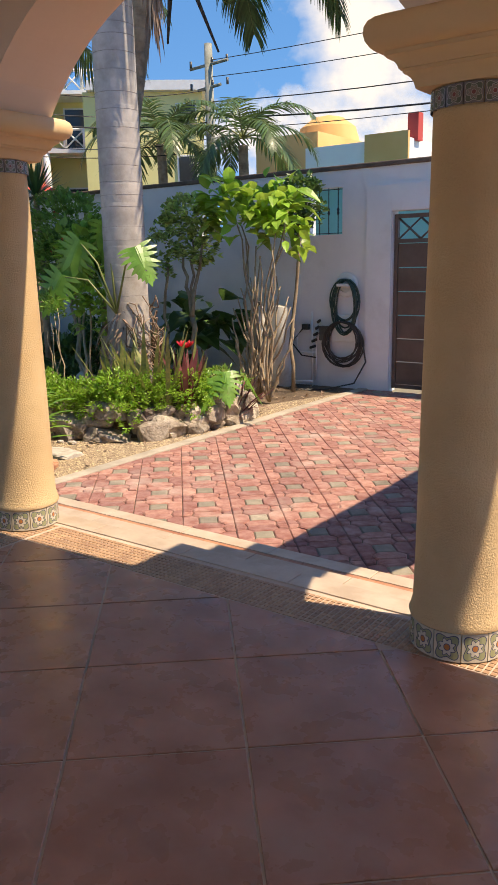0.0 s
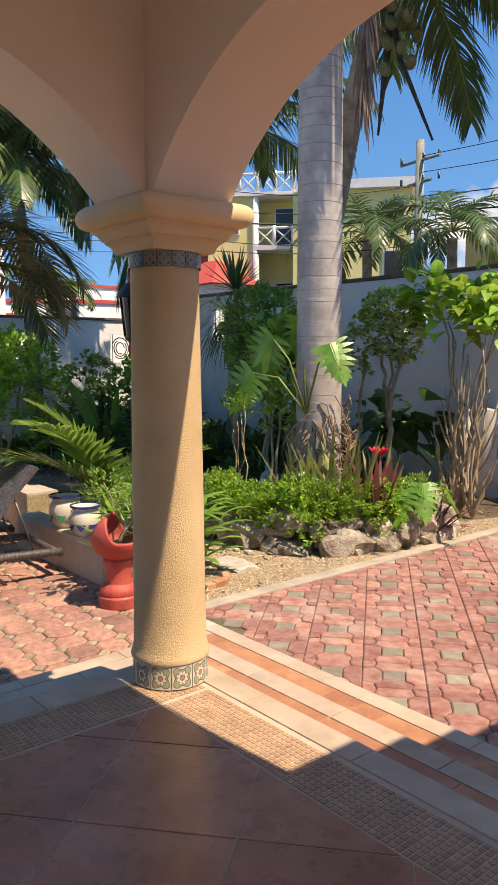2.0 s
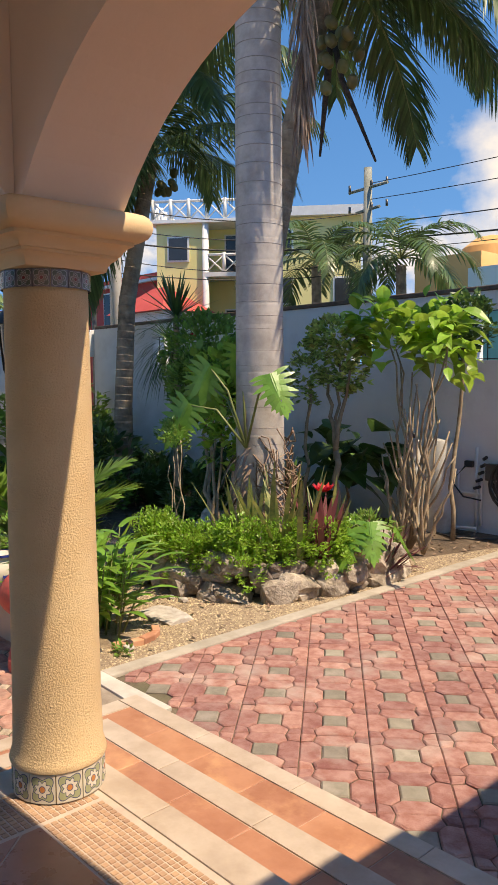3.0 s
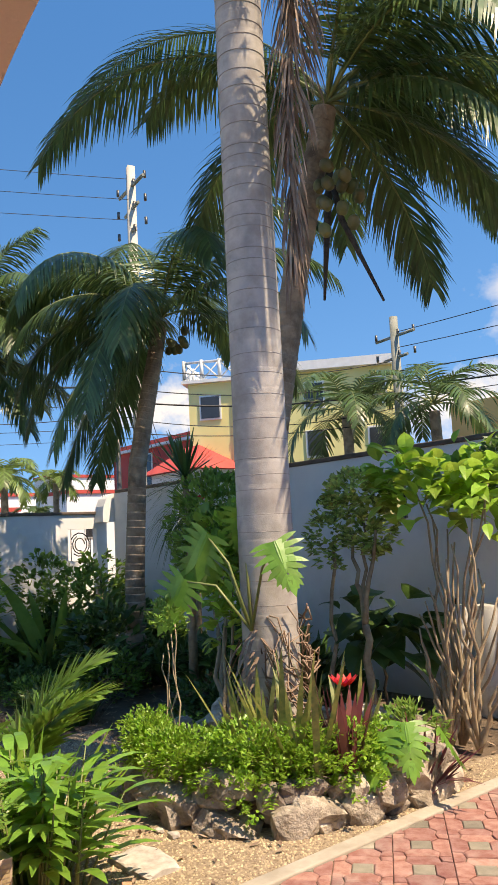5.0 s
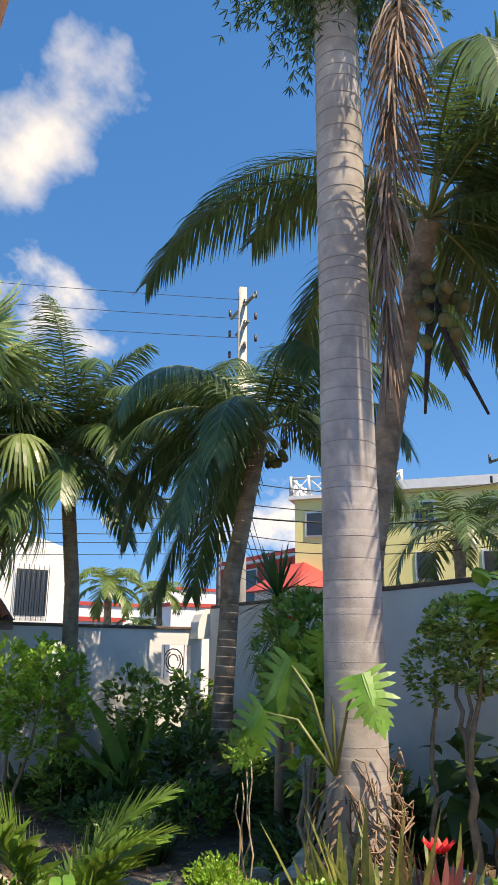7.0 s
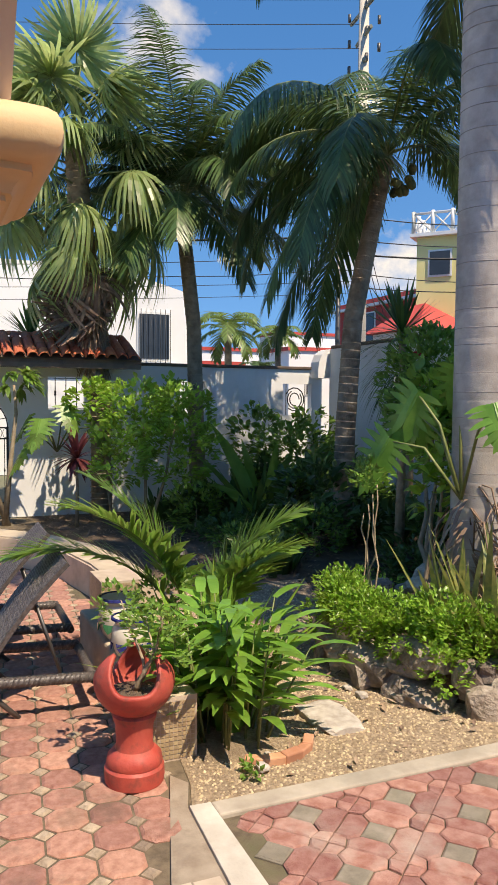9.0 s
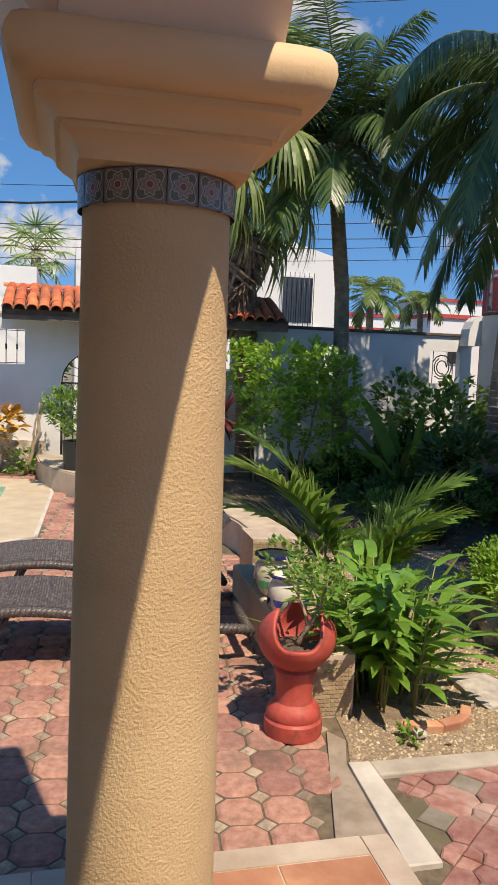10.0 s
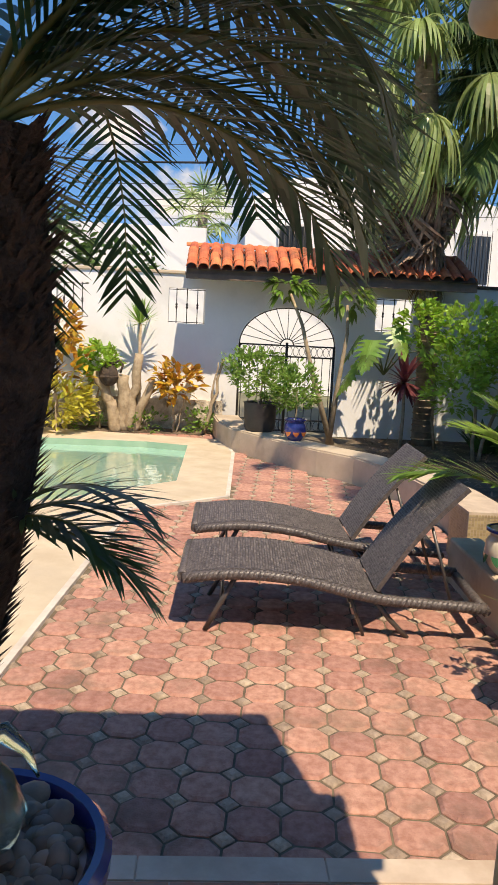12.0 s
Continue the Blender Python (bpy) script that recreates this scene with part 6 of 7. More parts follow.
for s in (-1, 1):
    part("scroll", tube([(0, cy + s * 0.4 + s * 0.07 * math.sin(t * 0.7) * (1 - t / 14), 0.2 + 0.35 * t / 10) for t in range(11)], 0.006, 5), M_iron, ig)

# clay roof over the iron gate
roof = setting("gate_roof", boxes((-14.55, -13.78, 1.66, 6.1, 2.04, 2.10)), M_coping, "small clay tiled roof over the iron gate", "roof")
part("beam", boxes((-13.86, -13.76, 1.66, 6.1, 1.96, 2.038)), M_coping, roof, "dark wooden eaves beam")
bm = bmesh.new()
v = [bm.verts.new(p) for p in ((-13.70, 1.66, 2.101), (-13.70, 6.1, 2.101), (-14.62, 6.1, 2.48), (-14.62, 1.66, 2.48), (-14.62, 6.1, 2.101), (-14.62, 1.66, 2.101))]
for f in ((0, 1, 2, 3), (0, 3, 5), (1, 4, 2), (3, 2, 4, 5), (0, 5, 4, 1)):
    bm.faces.new([v[i] for i in f])
part("roof_deck", bm, M_coping, roof)
slope = math.atan2(0.38, 0.92)


def barrel(bm=None, length=0.30, r0=0.085, r1=0.07):
    bm = bmesh.new()
    A, B, C, D = [], [], [], []
    for k in range(7):
        a = math.pi * k / 6
        A.append(bm.verts.new((0, -r0 * math.cos(a), r0 * math.sin(a) * 0.8)))
        B.append(bm.verts.new((-length, -r1 * math.cos(a), r1 * math.sin(a) * 0.8 + 0.012)))
        C.append(bm.verts.new((0, -(r0 - 0.013) * math.cos(a), (r0 - 0.013) * math.sin(a) * 0.8)))
        D.append(bm.verts.new((-length, -(r1 - 0.013) * math.cos(a), (r1 - 0.013) * math.sin(a) * 0.8 + 0.012)))
    for k in range(6):
        for p, q in ((A, B), (D, C), (C, A)):
            bm.faces.new((p[k], p[k + 1], q[k + 1], q[k]))
    return mesh_from("roof_tile", bm)


tile_me = barrel()
tile_me.materials.append(M_rooftile)
r = random.Random(77)
for j in range(4):
    for i in range(25):
        ob = new("roof_tile", tile_me)
        ob.parent = roof
        s = 0.245 * j
        ob.matrix_basis = pose(-13.66 - s * math.cos(slope) + r.uniform(-0.012, 0.012), 1.74 + 0.176 * i + r.uniform(-0.006, 0.006), 2.125 + s * math.sin(slope), r.uniform(-3, 3), math.degrees(slope) + r.uniform(-1.5, 1.5), r.uniform(-2, 2))
for i in range(15):
    ob = new("ridge_tile", tile_me)
    ob.parent = roof
    ob.matrix_basis = pose(-14.62, 1.92 + 0.29 * i, 2.50, 0, 0, 90)

# water heater, tank, meter and hose on the street wall
tk = thing("water_tank", "tall beige cylindrical tank against the wall", "tank", at=(-6.02, 9.62, GZ))
part("body", lathe([(0.165, 0), (0.17, 0.02), (0.17, 1.08), (0.15, 1.13), (0.05, 1.15)], 32), M_tank, tk)
gc = thing("gas_cylinder", "slim beige gas cylinder beside the tank", "gas cylinder", at=(-6.22, 9.36, GZ))
part("body", lathe([(0.09, 0), (0.10, 0.03), (0.10, 1.05), (0.085, 1.12), (0.03, 1.155)], 24), M_tank, gc)
part("valve", lathe([(0.025, 1.155), (0.028, 1.20), (0.018, 1.215)], 12), M_iron, gc)
mt = thing("pipework", "white pipes with black valves and a grey meter box", "pipes", at=(-5.62, YW - 0.06, GZ))
for pts in ([(0, 0, 0.0), (0, 0, 1.05)], [(0.06, 0, 0.1), (0.06, 0, 0.85)], [(-0.25, 0, 0.75), (-0.25, 0, 0.48), (0.06, 0, 0.48)], [(-0.4, -0.1, 0.05), (0.12, -0.2, 0.1)]):
    part("pipe", tube(pts, 0.017, 8), M_pvc, mt)
part("valve", rounded(boxes((-0.15, -0.04, -0.04, 0.02, 0.80, 0.88)), 0.01), M_iron, mt)
for k in range(5):
    part("valve", tube([(0.02 + 0.03 * k - 0.03, -0.03, 0.55 + 0.09 * k), (0.08 + 0.02 * k, -0.05, 0.58 + 0.09 * k)], 0.02, 8), M_iron, mt)
part("meter_box", rounded(boxes((0.14, 0.27, -0.05, 0.04, 0.66, 0.86)), 0.008), M_tube, mt, "grey meter box")
part("flex_pipe", tube([(-0.12, -0.05, 0.82), (-0.28, -0.10, 0.62), (-0.1, -0.12, 0.45), (0.1, -0.06, 0.42)], 0.011, 6), M_cable, mt)


def coil(name, label, at, rx, rz, turns, material, seed, parent=None, sag=0.25):
    ob = thing(name, label, "hose", "garden hoses", at)
    r = random.Random(seed)
    for k in range(turns):
        ax, az, o = rx * r.uniform(0.75, 1.05), rz * r.uniform(0.75, 1.05), r.uniform(-0.03, 0.03)
        part("loop", tube([(o + ax * math.sin(t * 0.3142), -0.02 - 0.012 * (k % 4), -az + az * math.cos(t * 0.3142)) for t in range(21)], 0.011, 6), material, ob)
    return ob


hh = thing("hose_holder", "round cream hose holder on the wall", "hose holder", at=(-5.10, YW - 0.005, 0.95))
part("dish", lathe([(0.17, 0), (0.15, 0.035), (0.10, 0.05), (0.095, 0.03), (0.01, 0.02)], 28), M_pvc, hh).matrix_basis = pose(0, 0, 0, 90, 0, 0)
part("hook", rounded(boxes((-0.09, 0.09, -0.14, -0.02, -0.02, 0.02)), 0.01), M_pvc, hh)
for s in (-1, 1):
    part("slot", rounded(boxes((s * 0.055 - 0.035, s * 0.055 + 0.035, -0.056, -0.040, 0.045, 0.075)), 0.005, 1), M_cable, hh)
coil("green_hose", "green garden hose looped on the holder", (-5.08, YW - 0.05, 1.02), 0.20, 0.36, 8, M_hose, 1)
h2 = thing("hose_holder", "lower cream hose bracket on the wall", "hose holder", at=(-5.12, YW - 0.005, 0.35))
part("dish", rounded(boxes((-0.2, 0.2, -0.06, 0, -0.17, 0.2)), 0.02), M_pvc, h2)
coil("brown_hose", "dark hose coiled on the lower bracket", (-5.10, YW - 0.07, 0.46), 0.30, 0.30, 9, M_hosedark, 2)
lh = thing("trailing_hose", "dark hose trailing down to the ground", "hose", "garden hoses", (-5.1, YW - 0.1, GZ))
part("tube", tube([(0.28, 0, 0.75), (0.36, -0.02, 0.4), (0.2, -0.05, 0.1), (-0.1, -0.25, 0.03), (-0.5, -0.5, 0.02), (-0.9, -0.3, 0.02), (-0.75, -0.05, 0.1)], 0.012, 6), M_hosedark, lh)

# plants and pots by the iron gate
bp = thing("planter_pot", "round black planter with a leafy shrub on the bench", "planter", at=(-12.62, 2.80, -0.14))
part("pot", lathe([(0.19, 0), (0.215, 0.05), (0.23, 0.38), (0.24, 0.40), (0.215, 0.40), (0.20, 0.34), (0.02, 0.33)], 32), M_blackpot, bp)
shrub("potted_shrub", "bushy green shrub growing in the black planter", [(-12.62, 2.80, 0.62, 0.42, 0.42, 0.32), (-12.5, 3.05, 0.5, 0.32, 0.3, 0.3), (-12.75, 2.6, 0.75, 0.3, 0.3, 0.22)], 1900, 0.075, M_mid, [((-12.62, 2.80, 0.2), (-12.62, 2.8, 0.6), 0.02, 0.01), ((-12.6, 2.85, 0.2), (-12.5, 3.05, 0.5), 0.012, 0.006)], 161)
talavera_pot((-11.85, 3.22, -0.14), 0.95, "blue glazed pot painted with red flowers on the bench", M_talavera_blue, M_orangeglaze)
shrub("pot_plant", "leafy plant in the blue glazed pot", [(-11.85, 3.22, 0.55, 0.28, 0.28, 0.32)], 800, 0.075, M_mid, [((-11.85, 3.22, 0.07), (-11.85, 3.22, 0.5), 0.012, 0.006)], 162)
pt = thing("papaya_tree", "thin leaning tree with umbrella leaf heads by the gate", "tree", at=(-13.7, 4.0, GZ))
for k, (x, y, z) in enumerate(((-0.1, -0.75, 2.28), (0.05, 0.10, 2.15))):
    part("stem", tube([(0, -0.05 * k, 0), (x * 0.35, y * 0.45, z * 0.45), (x * 0.8, y * 0.8 + 0.05, z * 0.8), (x, y, z)], [0.05, 0.038, 0.028, 0.02], 8), M_bark, pt)
    L = Leaves(170 + k)
    for i in range(22):
        a, e = L.r.uniform(0, 6.283), L.r.uniform(-0.2, 0.7)
        d = Vector((math.cos(a) * math.cos(e), math.sin(a) * math.cos(e), math.sin(e)))
        q = Vector((x, y, z)) + d * 0.28
        for m in range(6):
            L.leaf(q, d + ball_dir(L.r) * 0.9, Vector((0, 0, 1)), 0.22, 0.07, 0.15, 0.4)
    part("crown", L.mesh("crown"), M_mid, pt)
shrub("croton", "yellow and orange leaved croton at the white wall", [(-14.15, 1.56, 0.42, 0.25, 0.27, 0.22), (-14.1, 1.48, 0.25, 0.18, 0.18, 0.12)], 230, 0.17, M_croton, [((-14.15, 1.52, GZ), (-14.15, 1.52, 0.35), 0.02, 0.012), ((-14.15, 1.56, GZ), (-14.12, 1.7, 0.2), 0.012, 0.008)], 163, 0.5)
shrub("croton", "tall orange leaved croton beside the pool bed", [(-13.95, -0.35, 1.15, 0.3, 0.3, 0.35), (-13.9, -0.1, 0.6, 0.25, 0.25, 0.3)], 260, 0.2, M_croton, [((-13.95, -0.3, GZ), (-13.95, -0.32, 1.0), 0.02, 0.012)], 164, 0.4)
shrub("yellow_bush", "yellow-green leafy bush at the pool bed", [(-13.75, -0.25, 0.05, 0.45, 0.5, 0.36)], 800, 0.14, M_yellow, [((-13.75, -0.25, GZ), (-13.75, -0.25, 0.0), 0.015, 0.01)], 165, 0.4)
shrub("round_bush", "green rounded bush before the white wall", [(-14.2, 0.3, 0.62, 0.28, 0.30, 0.28)], 700, 0.09, M_bright, [((-14.2, 0.35, GZ), (-14.2, 0.3, 0.5), 0.02, 0.012)], 166, 0.8)
st = thing("tree_stump", "cut grey trunks of an old branching tree", "tree stump", at=(-14.15, 0.72, GZ))
for a, b, r0 in (((0, 0, 0), (0.05, -0.42, 0.95), 0.075), ((0, 0.03, 0), (0.02, 0.0, 0.9), 0.09), ((0, 0.08, 0), (0.0, 0.24, 1.25), 0.07), ((0.03, 0.15, 0), (0.05, 0.48, 0.85), 0.06), ((0.05, -0.1, 0), (0.08, -0.18, 0.5), 0.08)):
    part("trunk", stems([(a, b, r0 * 1.3, r0)], int(b[1] * 100) + 50, 10), M_bark, st)
ur = thing("clay_urn", "dark ribbed clay urn with a loop handle on the stump", "urn", at=(-14.05, 0.50, 0.27))
part("body", lathe([(0.06, 0.0), (0.12, 0.05), (0.155, 0.14), (0.145, 0.16), (0.15, 0.19), (0.12, 0.27), (0.07, 0.32), (0.085, 0.36), (0.065, 0.36)], 28), M_fibre, ur)
part("handle", tube([(0, 0.07, 0.33), (0, 0.16, 0.40), (0, 0.22, 0.34), (0, 0.18, 0.2)], 0.018, 8), M_fibre, ur)
shrub("bed_plants", "low green ground plants along the pool bed", [(-14.2, 1.1, -0.3, 0.2, 0.3, 0.15), (-14.2, 1.95, -0.25, 0.25, 0.2, 0.2), (-14.2, 0.1, -0.3, 0.2, 0.3, 0.15)], 600, 0.08, M_mid, [((-14.2, 1.1, GZ), (-14.2, 1.1, -0.3), 0.006, 0.004)], 167)
shrub("cactus_stem", "pale leaning cactus-like stem by the gate", [(-14.15, 2.3, 0.75, 0.05, 0.12, 0.1)], 60, 0.06, M_mid, [((-14.15, 2.0, GZ), (-14.15, 2.28, 0.75), 0.035, 0.02), ((-14.15, 2.1, 0.0), (-14.15, 2.2, 0.7), 0.02, 0.012)], 168)
lp = thing("path_light", "small black mushroom path light", "path light", at=(-8.6, 5.1, GZ))
part("post", tube([(0, 0, 0), (0, 0, 0.45)], 0.012, 8), M_iron, lp)
part("cap", lathe([(0.03, 0.42), (0.08, 0.45), (0.07, 0.47), (0.01, 0.52)], 16), M_iron, lp)


# ---- beyond the walls ----
def house(name, label, x0, x1, y0, y1, z1, material, group=""):
    ob = thing(name, label, "building", group, ((x0 + x1) / 2, (y0 + y1) / 2, GZ))
    cx, cy_ = (x0 + x1) / 2, (y0 + y1) / 2
    part("wall", boxes((x0 - cx, x1 - cx, y0 - cy_, y1 - cy_, 0, z1 - GZ)), material, ob)
    return ob, cx, cy_


def win(parent, cx, cy_, axis, face, a, z, w, h, out, glass=True):
    """A framed window on a facade: a along it, z its sill."""
    d = 0.05 * out
    if axis == "x":
        f = part("window", boxes((a - cx, a + w - cx, face - cy_ + min(0, d), face - cy_ + max(0, d), z - GZ, z + h - GZ)), M_pvc, parent)
        part("pane", boxes((a + 0.06 - cx, a + w - 0.06 - cx, face - cy_ + min(d, 1.4 * d), face - cy_ + max(d, 1.4 * d), z + 0.06 - GZ, z + h - 0.06 - GZ)), M_glass, f)
    else:
        f = part("window", boxes((face - cx + min(0, d), face - cx + max(0, d), a - cy_, a + w - cy_, z - GZ, z + h - GZ)), M_pvc, parent)
        part("pane", boxes((face - cx + min(d, 1.4 * d), face - cx + max(d, 1.4 * d), a + 0.06 - cy_, a + w - 0.06 - cy_, z + 0.06 - GZ, z + h - 0.06 - GZ)), M_glass, f)
    return f


def railing(parent, a, b, z, h):
    """A white balustrade of crossed bars between posts."""
    a, b = Vector(a), Vector(b)
    n = max(1, round((b - a).length / 0.7))
    rail = part("railing", tube([a + Vector((0, 0, z + h)), b + Vector((0, 0, z + h))], 0.05, 4), M_pvc, parent)
    for k in range(n + 1):
        p = a.lerp(b, k / n)
        part("baluster", tube([p + Vector((0, 0, z)), p + Vector((0, 0, z + h + 0.08))], 0.07, 4), M_pvc, rail)
        if k < n:
            q = a.lerp(b, (k + 1) / n)
            for u, w in ((0, h), (h, 0)):
                part("baluster", tube([p + Vector((0, 0, z + u)), q + Vector((0, 0, z + w))], 0.03, 4), M_pvc, rail)


yb, cx, cy_ = house("apartment_building", "yellow three storey building with white balconies", -24.2, -20.4, 21.0, 28.0, 7.05, M_yellowbld)
part("bay", boxes((-24.2 - cx, -22.5 - cx, 19.75 - cy_, 20.995 - cy_, 0, 7.05 - GZ)), M_yellowbld, yb)
for z in (2.55, 5.3):
    part("balcony", boxes((-22.49 - cx, -20.3 - cx, 19.6 - cy_, 20.995 - cy_, z - 0.16 - GZ, z - GZ)), M_pvc, yb)
    railing(yb, (-22.4 - cx, 19.68 - cy_, 0), (-20.35 - cx, 19.68 - cy_, 0), z - GZ, 0.62)
part("cornice", boxes((-24.4 - cx, -20.25 - cx, 19.55 - cy_, 28.0 - cy_, 7.052 - GZ, 7.17 - GZ)), M_pvc, yb)
railing(yb, (-24.3 - cx, 19.65 - cy_, 0), (-20.35 - cx, 19.65 - cy_, 0), 7.17 - GZ, 0.66)
railing(yb, (-24.3 - cx, 19.65 - cy_, 0), (-24.3 - cx, 23.0 - cy_, 0), 7.17 - GZ, 0.66)
for x in (-22.4, -20.42):
    part("column", tube([(x - cx, 19.72 - cy_, 0), (x - cx, 19.72 - cy_, 7.05 - GZ)], 0.12, 10), M_pvc, yb)
for z in (2.6, 5.35):
    win(yb, cx, cy_, "x", 21.0, -21.9, z, 1.1, 1.5, -1)
for z in (3.4, 5.7):
    win(yb, cx, cy_, "x", 19.75, -23.8, z, 0.8, 0.9, -1)
y2, cx, cy_ = house("apartment_building", "tall pale yellow building with a white parapet", -20.39, -16.5, 20.4, 28.0, 6.75, M_yellowbld)
part("parapet", boxes((-20.24 - cx, -16.3 - cx, 20.1 - cy_, 20.5 - cy_, 6.752 - GZ, 7.05 - GZ), (-16.6 - cx, -16.3 - cx, 20.5 - cy_, 28.1 - cy_, 6.752 - GZ, 7.05 - GZ)), M_pvc, y2)
for x in (-19.4, -17.4):
    for z in (3.9, 5.5):
        win(y2, cx, cy_, "x", 20.4, x, z, 0.7, 0.9, -1)
yb.matrix_basis = pose(-25.4, 23.3, GZ, 0, 0, 40)
y2.matrix_basis = pose(-20.9, 23.3, GZ, 0, 0, 40)
rb, cx, cy_ = house("red_house", "dark red flat roofed house across the street", -33.0, -25.2, 20.5, 27.0, 5.85, M_redbld)
part("cornice", boxes((-33.1 - cx, -25.1 - cx, 20.3 - cy_, 20.498 - cy_, 5.50 - GZ, 5.62 - GZ)), M_pvc, rb)
win(rb, cx, cy_, "x", 20.5, -30.6, 3.8, 1.0, 1.5, -1)
win(rb, cx, cy_, "x", 20.5, -27.4, 4.1, 1.5, 0.9, -1)
pr = thing("tiled_porch", "porch with a bright red tiled hip roof", "porch", at=(-23.6, 18.4, GZ))
bm = bmesh.new()
v = [bm.verts.new(p) for p in ((-1.7, -1.2, 4.3), (1.7, -1.2, 4.3), (1.7, 1.2, 4.3), (-1.7, 1.2, 4.3), (-0.4, 0, 5.25), (0.4, 0, 5.25))]
for f in ((0, 1, 5, 4), (1, 2, 5), (2, 3, 4, 5), (3, 0, 4), (3, 2, 1, 0)):
    bm.faces.new([v[i] for i in f])
part("roof", bm, M_redbld, pr)
part("wall", boxes((-1.4, 1.4, -0.9, 0.9, 0, 4.29)), M_whitebld, pr)
ob_, cx, cy_ = house("orange_house", "orange rendered house with a flat roof", -14.4, -12.2, 21.0, 26.0, 4.95, M_orangebld)
part("dome", lathe([(1.05, 5.42), (0.9, 5.9), (0.5, 6.2), (0.05, 6.3)], 20), M_orangebld, ob_)
wb, cx, cy_ = house("white_house", "long white house with an orange end bay", -12.0, -8.9, 20.0, 26.0, 4.35, M_whitebld)
part("bay", boxes((-10.1 - cx, -8.85 - cx, 19.9 - cy_, 20.0 - cy_, 0, 4.5 - GZ)), M_orangebld, wb)
part("chimney", boxes((-9.1 - cx, -8.8 - cx, 20.4 - cy_, 20.7 - cy_, 4.3 - GZ, 5.0 - GZ)), M_redbld, wb)
tw = setting("turquoise_wall", boxes((-13.6, -4.0, 18.5, 18.7, GZ, 3.1)), M_turq, "turquoise painted wall across the street", "wall")
wh, cx, cy_ = house("white_house", "white rendered house with grilled windows", -30.0, -22.0, 2.8, 9.9, 4.35, M_whitebld)
bm = bmesh.new()
v = [bm.verts.new((x - cx, y - cy_, z - GZ)) for x in (-22.0, -30.0) for y, z in ((2.8, 4.351), (9.9, 4.351), (7.6, 5.0), (4.0, 5.0))]
for f in ((0, 1, 2, 3), (4, 7, 6, 5), (1, 5, 6, 2), (2, 6, 7, 3), (3, 7, 4, 0)):
    bm.faces.new([v[i] for i in f])
part("gable", bm, M_whitebld, wh)
for a, w in ((8.19, 0.95), (5.9, 0.85), (3.6, 0.85)):
    f = win(wh, cx, cy_, "y", -22.0, a, 2.53, w, 1.33, 1)
    for k in range(7):
        part("grille_bar", tube([(-21.80 - cx, a + w * (k + 0.5) / 7 - cy_, 2.45 - GZ), (-21.80 - cx, a + w * (k + 0.5) / 7 - cy_, 3.92 - GZ)], 0.012, 4), M_iron, f)
    part("sill", boxes((-22.0 - cx, -21.75 - cx, a - 0.1 - cy_, a + w + 0.1 - cy_, 2.40 - GZ, 2.46 - GZ)), M_pvc, f)
w3, cx, cy_ = house("white_house", "low white house beyond the garden wall", -30.0, -23.0, -9.0, 1.8, 3.75, M_whitebld)
for k, (x, y, w, h) in enumerate(((-42, 21, 5, 4.2), (-47, 17.5, 4, 4.4), (-40, 13.5, 4, 3.2), (-52, 25, 6, 6.0))):
    q, cx, cy_ = house("distant_house", "small distant white house with a red rim", x, x + 3, y, y + w, h, M_whitebld, "distant houses")
    part("rim", boxes((x - 0.1 - cx, x + 3.1 - cx, y - 0.1 - cy_, y + w + 0.1 - cy_, h - GZ, h + 0.2 - GZ)), M_redbld, q)
    win(q, cx, cy_, "y", x + 3, y + 1.0, 1.8, 0.9, 1.0, 1)

for name, label, x, y, z1, r0, m in (("utility_pole", "weathered grey wooden utility pole", -13.4, 17.5, 6.8, 0.13, M_pole), ("utility_pole", "tall square concrete utility pole", -15.95, 11.5, 10.2, 0.15, M_concpole), ("lamp_pole", "thin grey steel pole", -16.9, 11.5, 5.3, 0.06, M_tube)):
    po = thing(name, label, "pole", at=(x, y, GZ))
    part("shaft", tube([(0, 0, 0), (0, 0, z1 * 0.5), (0, 0, z1 - GZ)], [r0 * 1.15, r0, r0 * 0.8], 10 if m is not M_concpole else 4), m, po)
    if z1 > 6:
        for k in range(3):
            z = z1 - GZ - 0.5 - 0.55 * k
            arm = part("cross_arm", tube([(-0.7 + 0.25 * k, 0.1, z), (0.7 - 0.25 * k, -0.1, z)], 0.045, 4), M_pole, po)
            for s in (-1, 0.2, 1):
                part("insulator", tube([(s * 0.6, 0, z), (s * 0.6, 0, z + 0.16)], 0.035, 6), M_tube, arm)


def cable(a, b, sag, r=0.012, kink=0.0):
    a, b = Vector(a), Vector(b)
    rr = random.Random(int(a.x * 7 + b.z * 13))
    pts = [a.lerp(b, k / 16) + Vector((0, 0, -sag * 4 * (k / 16) * (1 - k / 16) + rr.uniform(-kink, kink))) for k in range(17)]
    return tagged(put("overhead_cable", tube(pts, r, 5), M_cable), "thin black overhead cable above the street", "cable", "overhead cables")


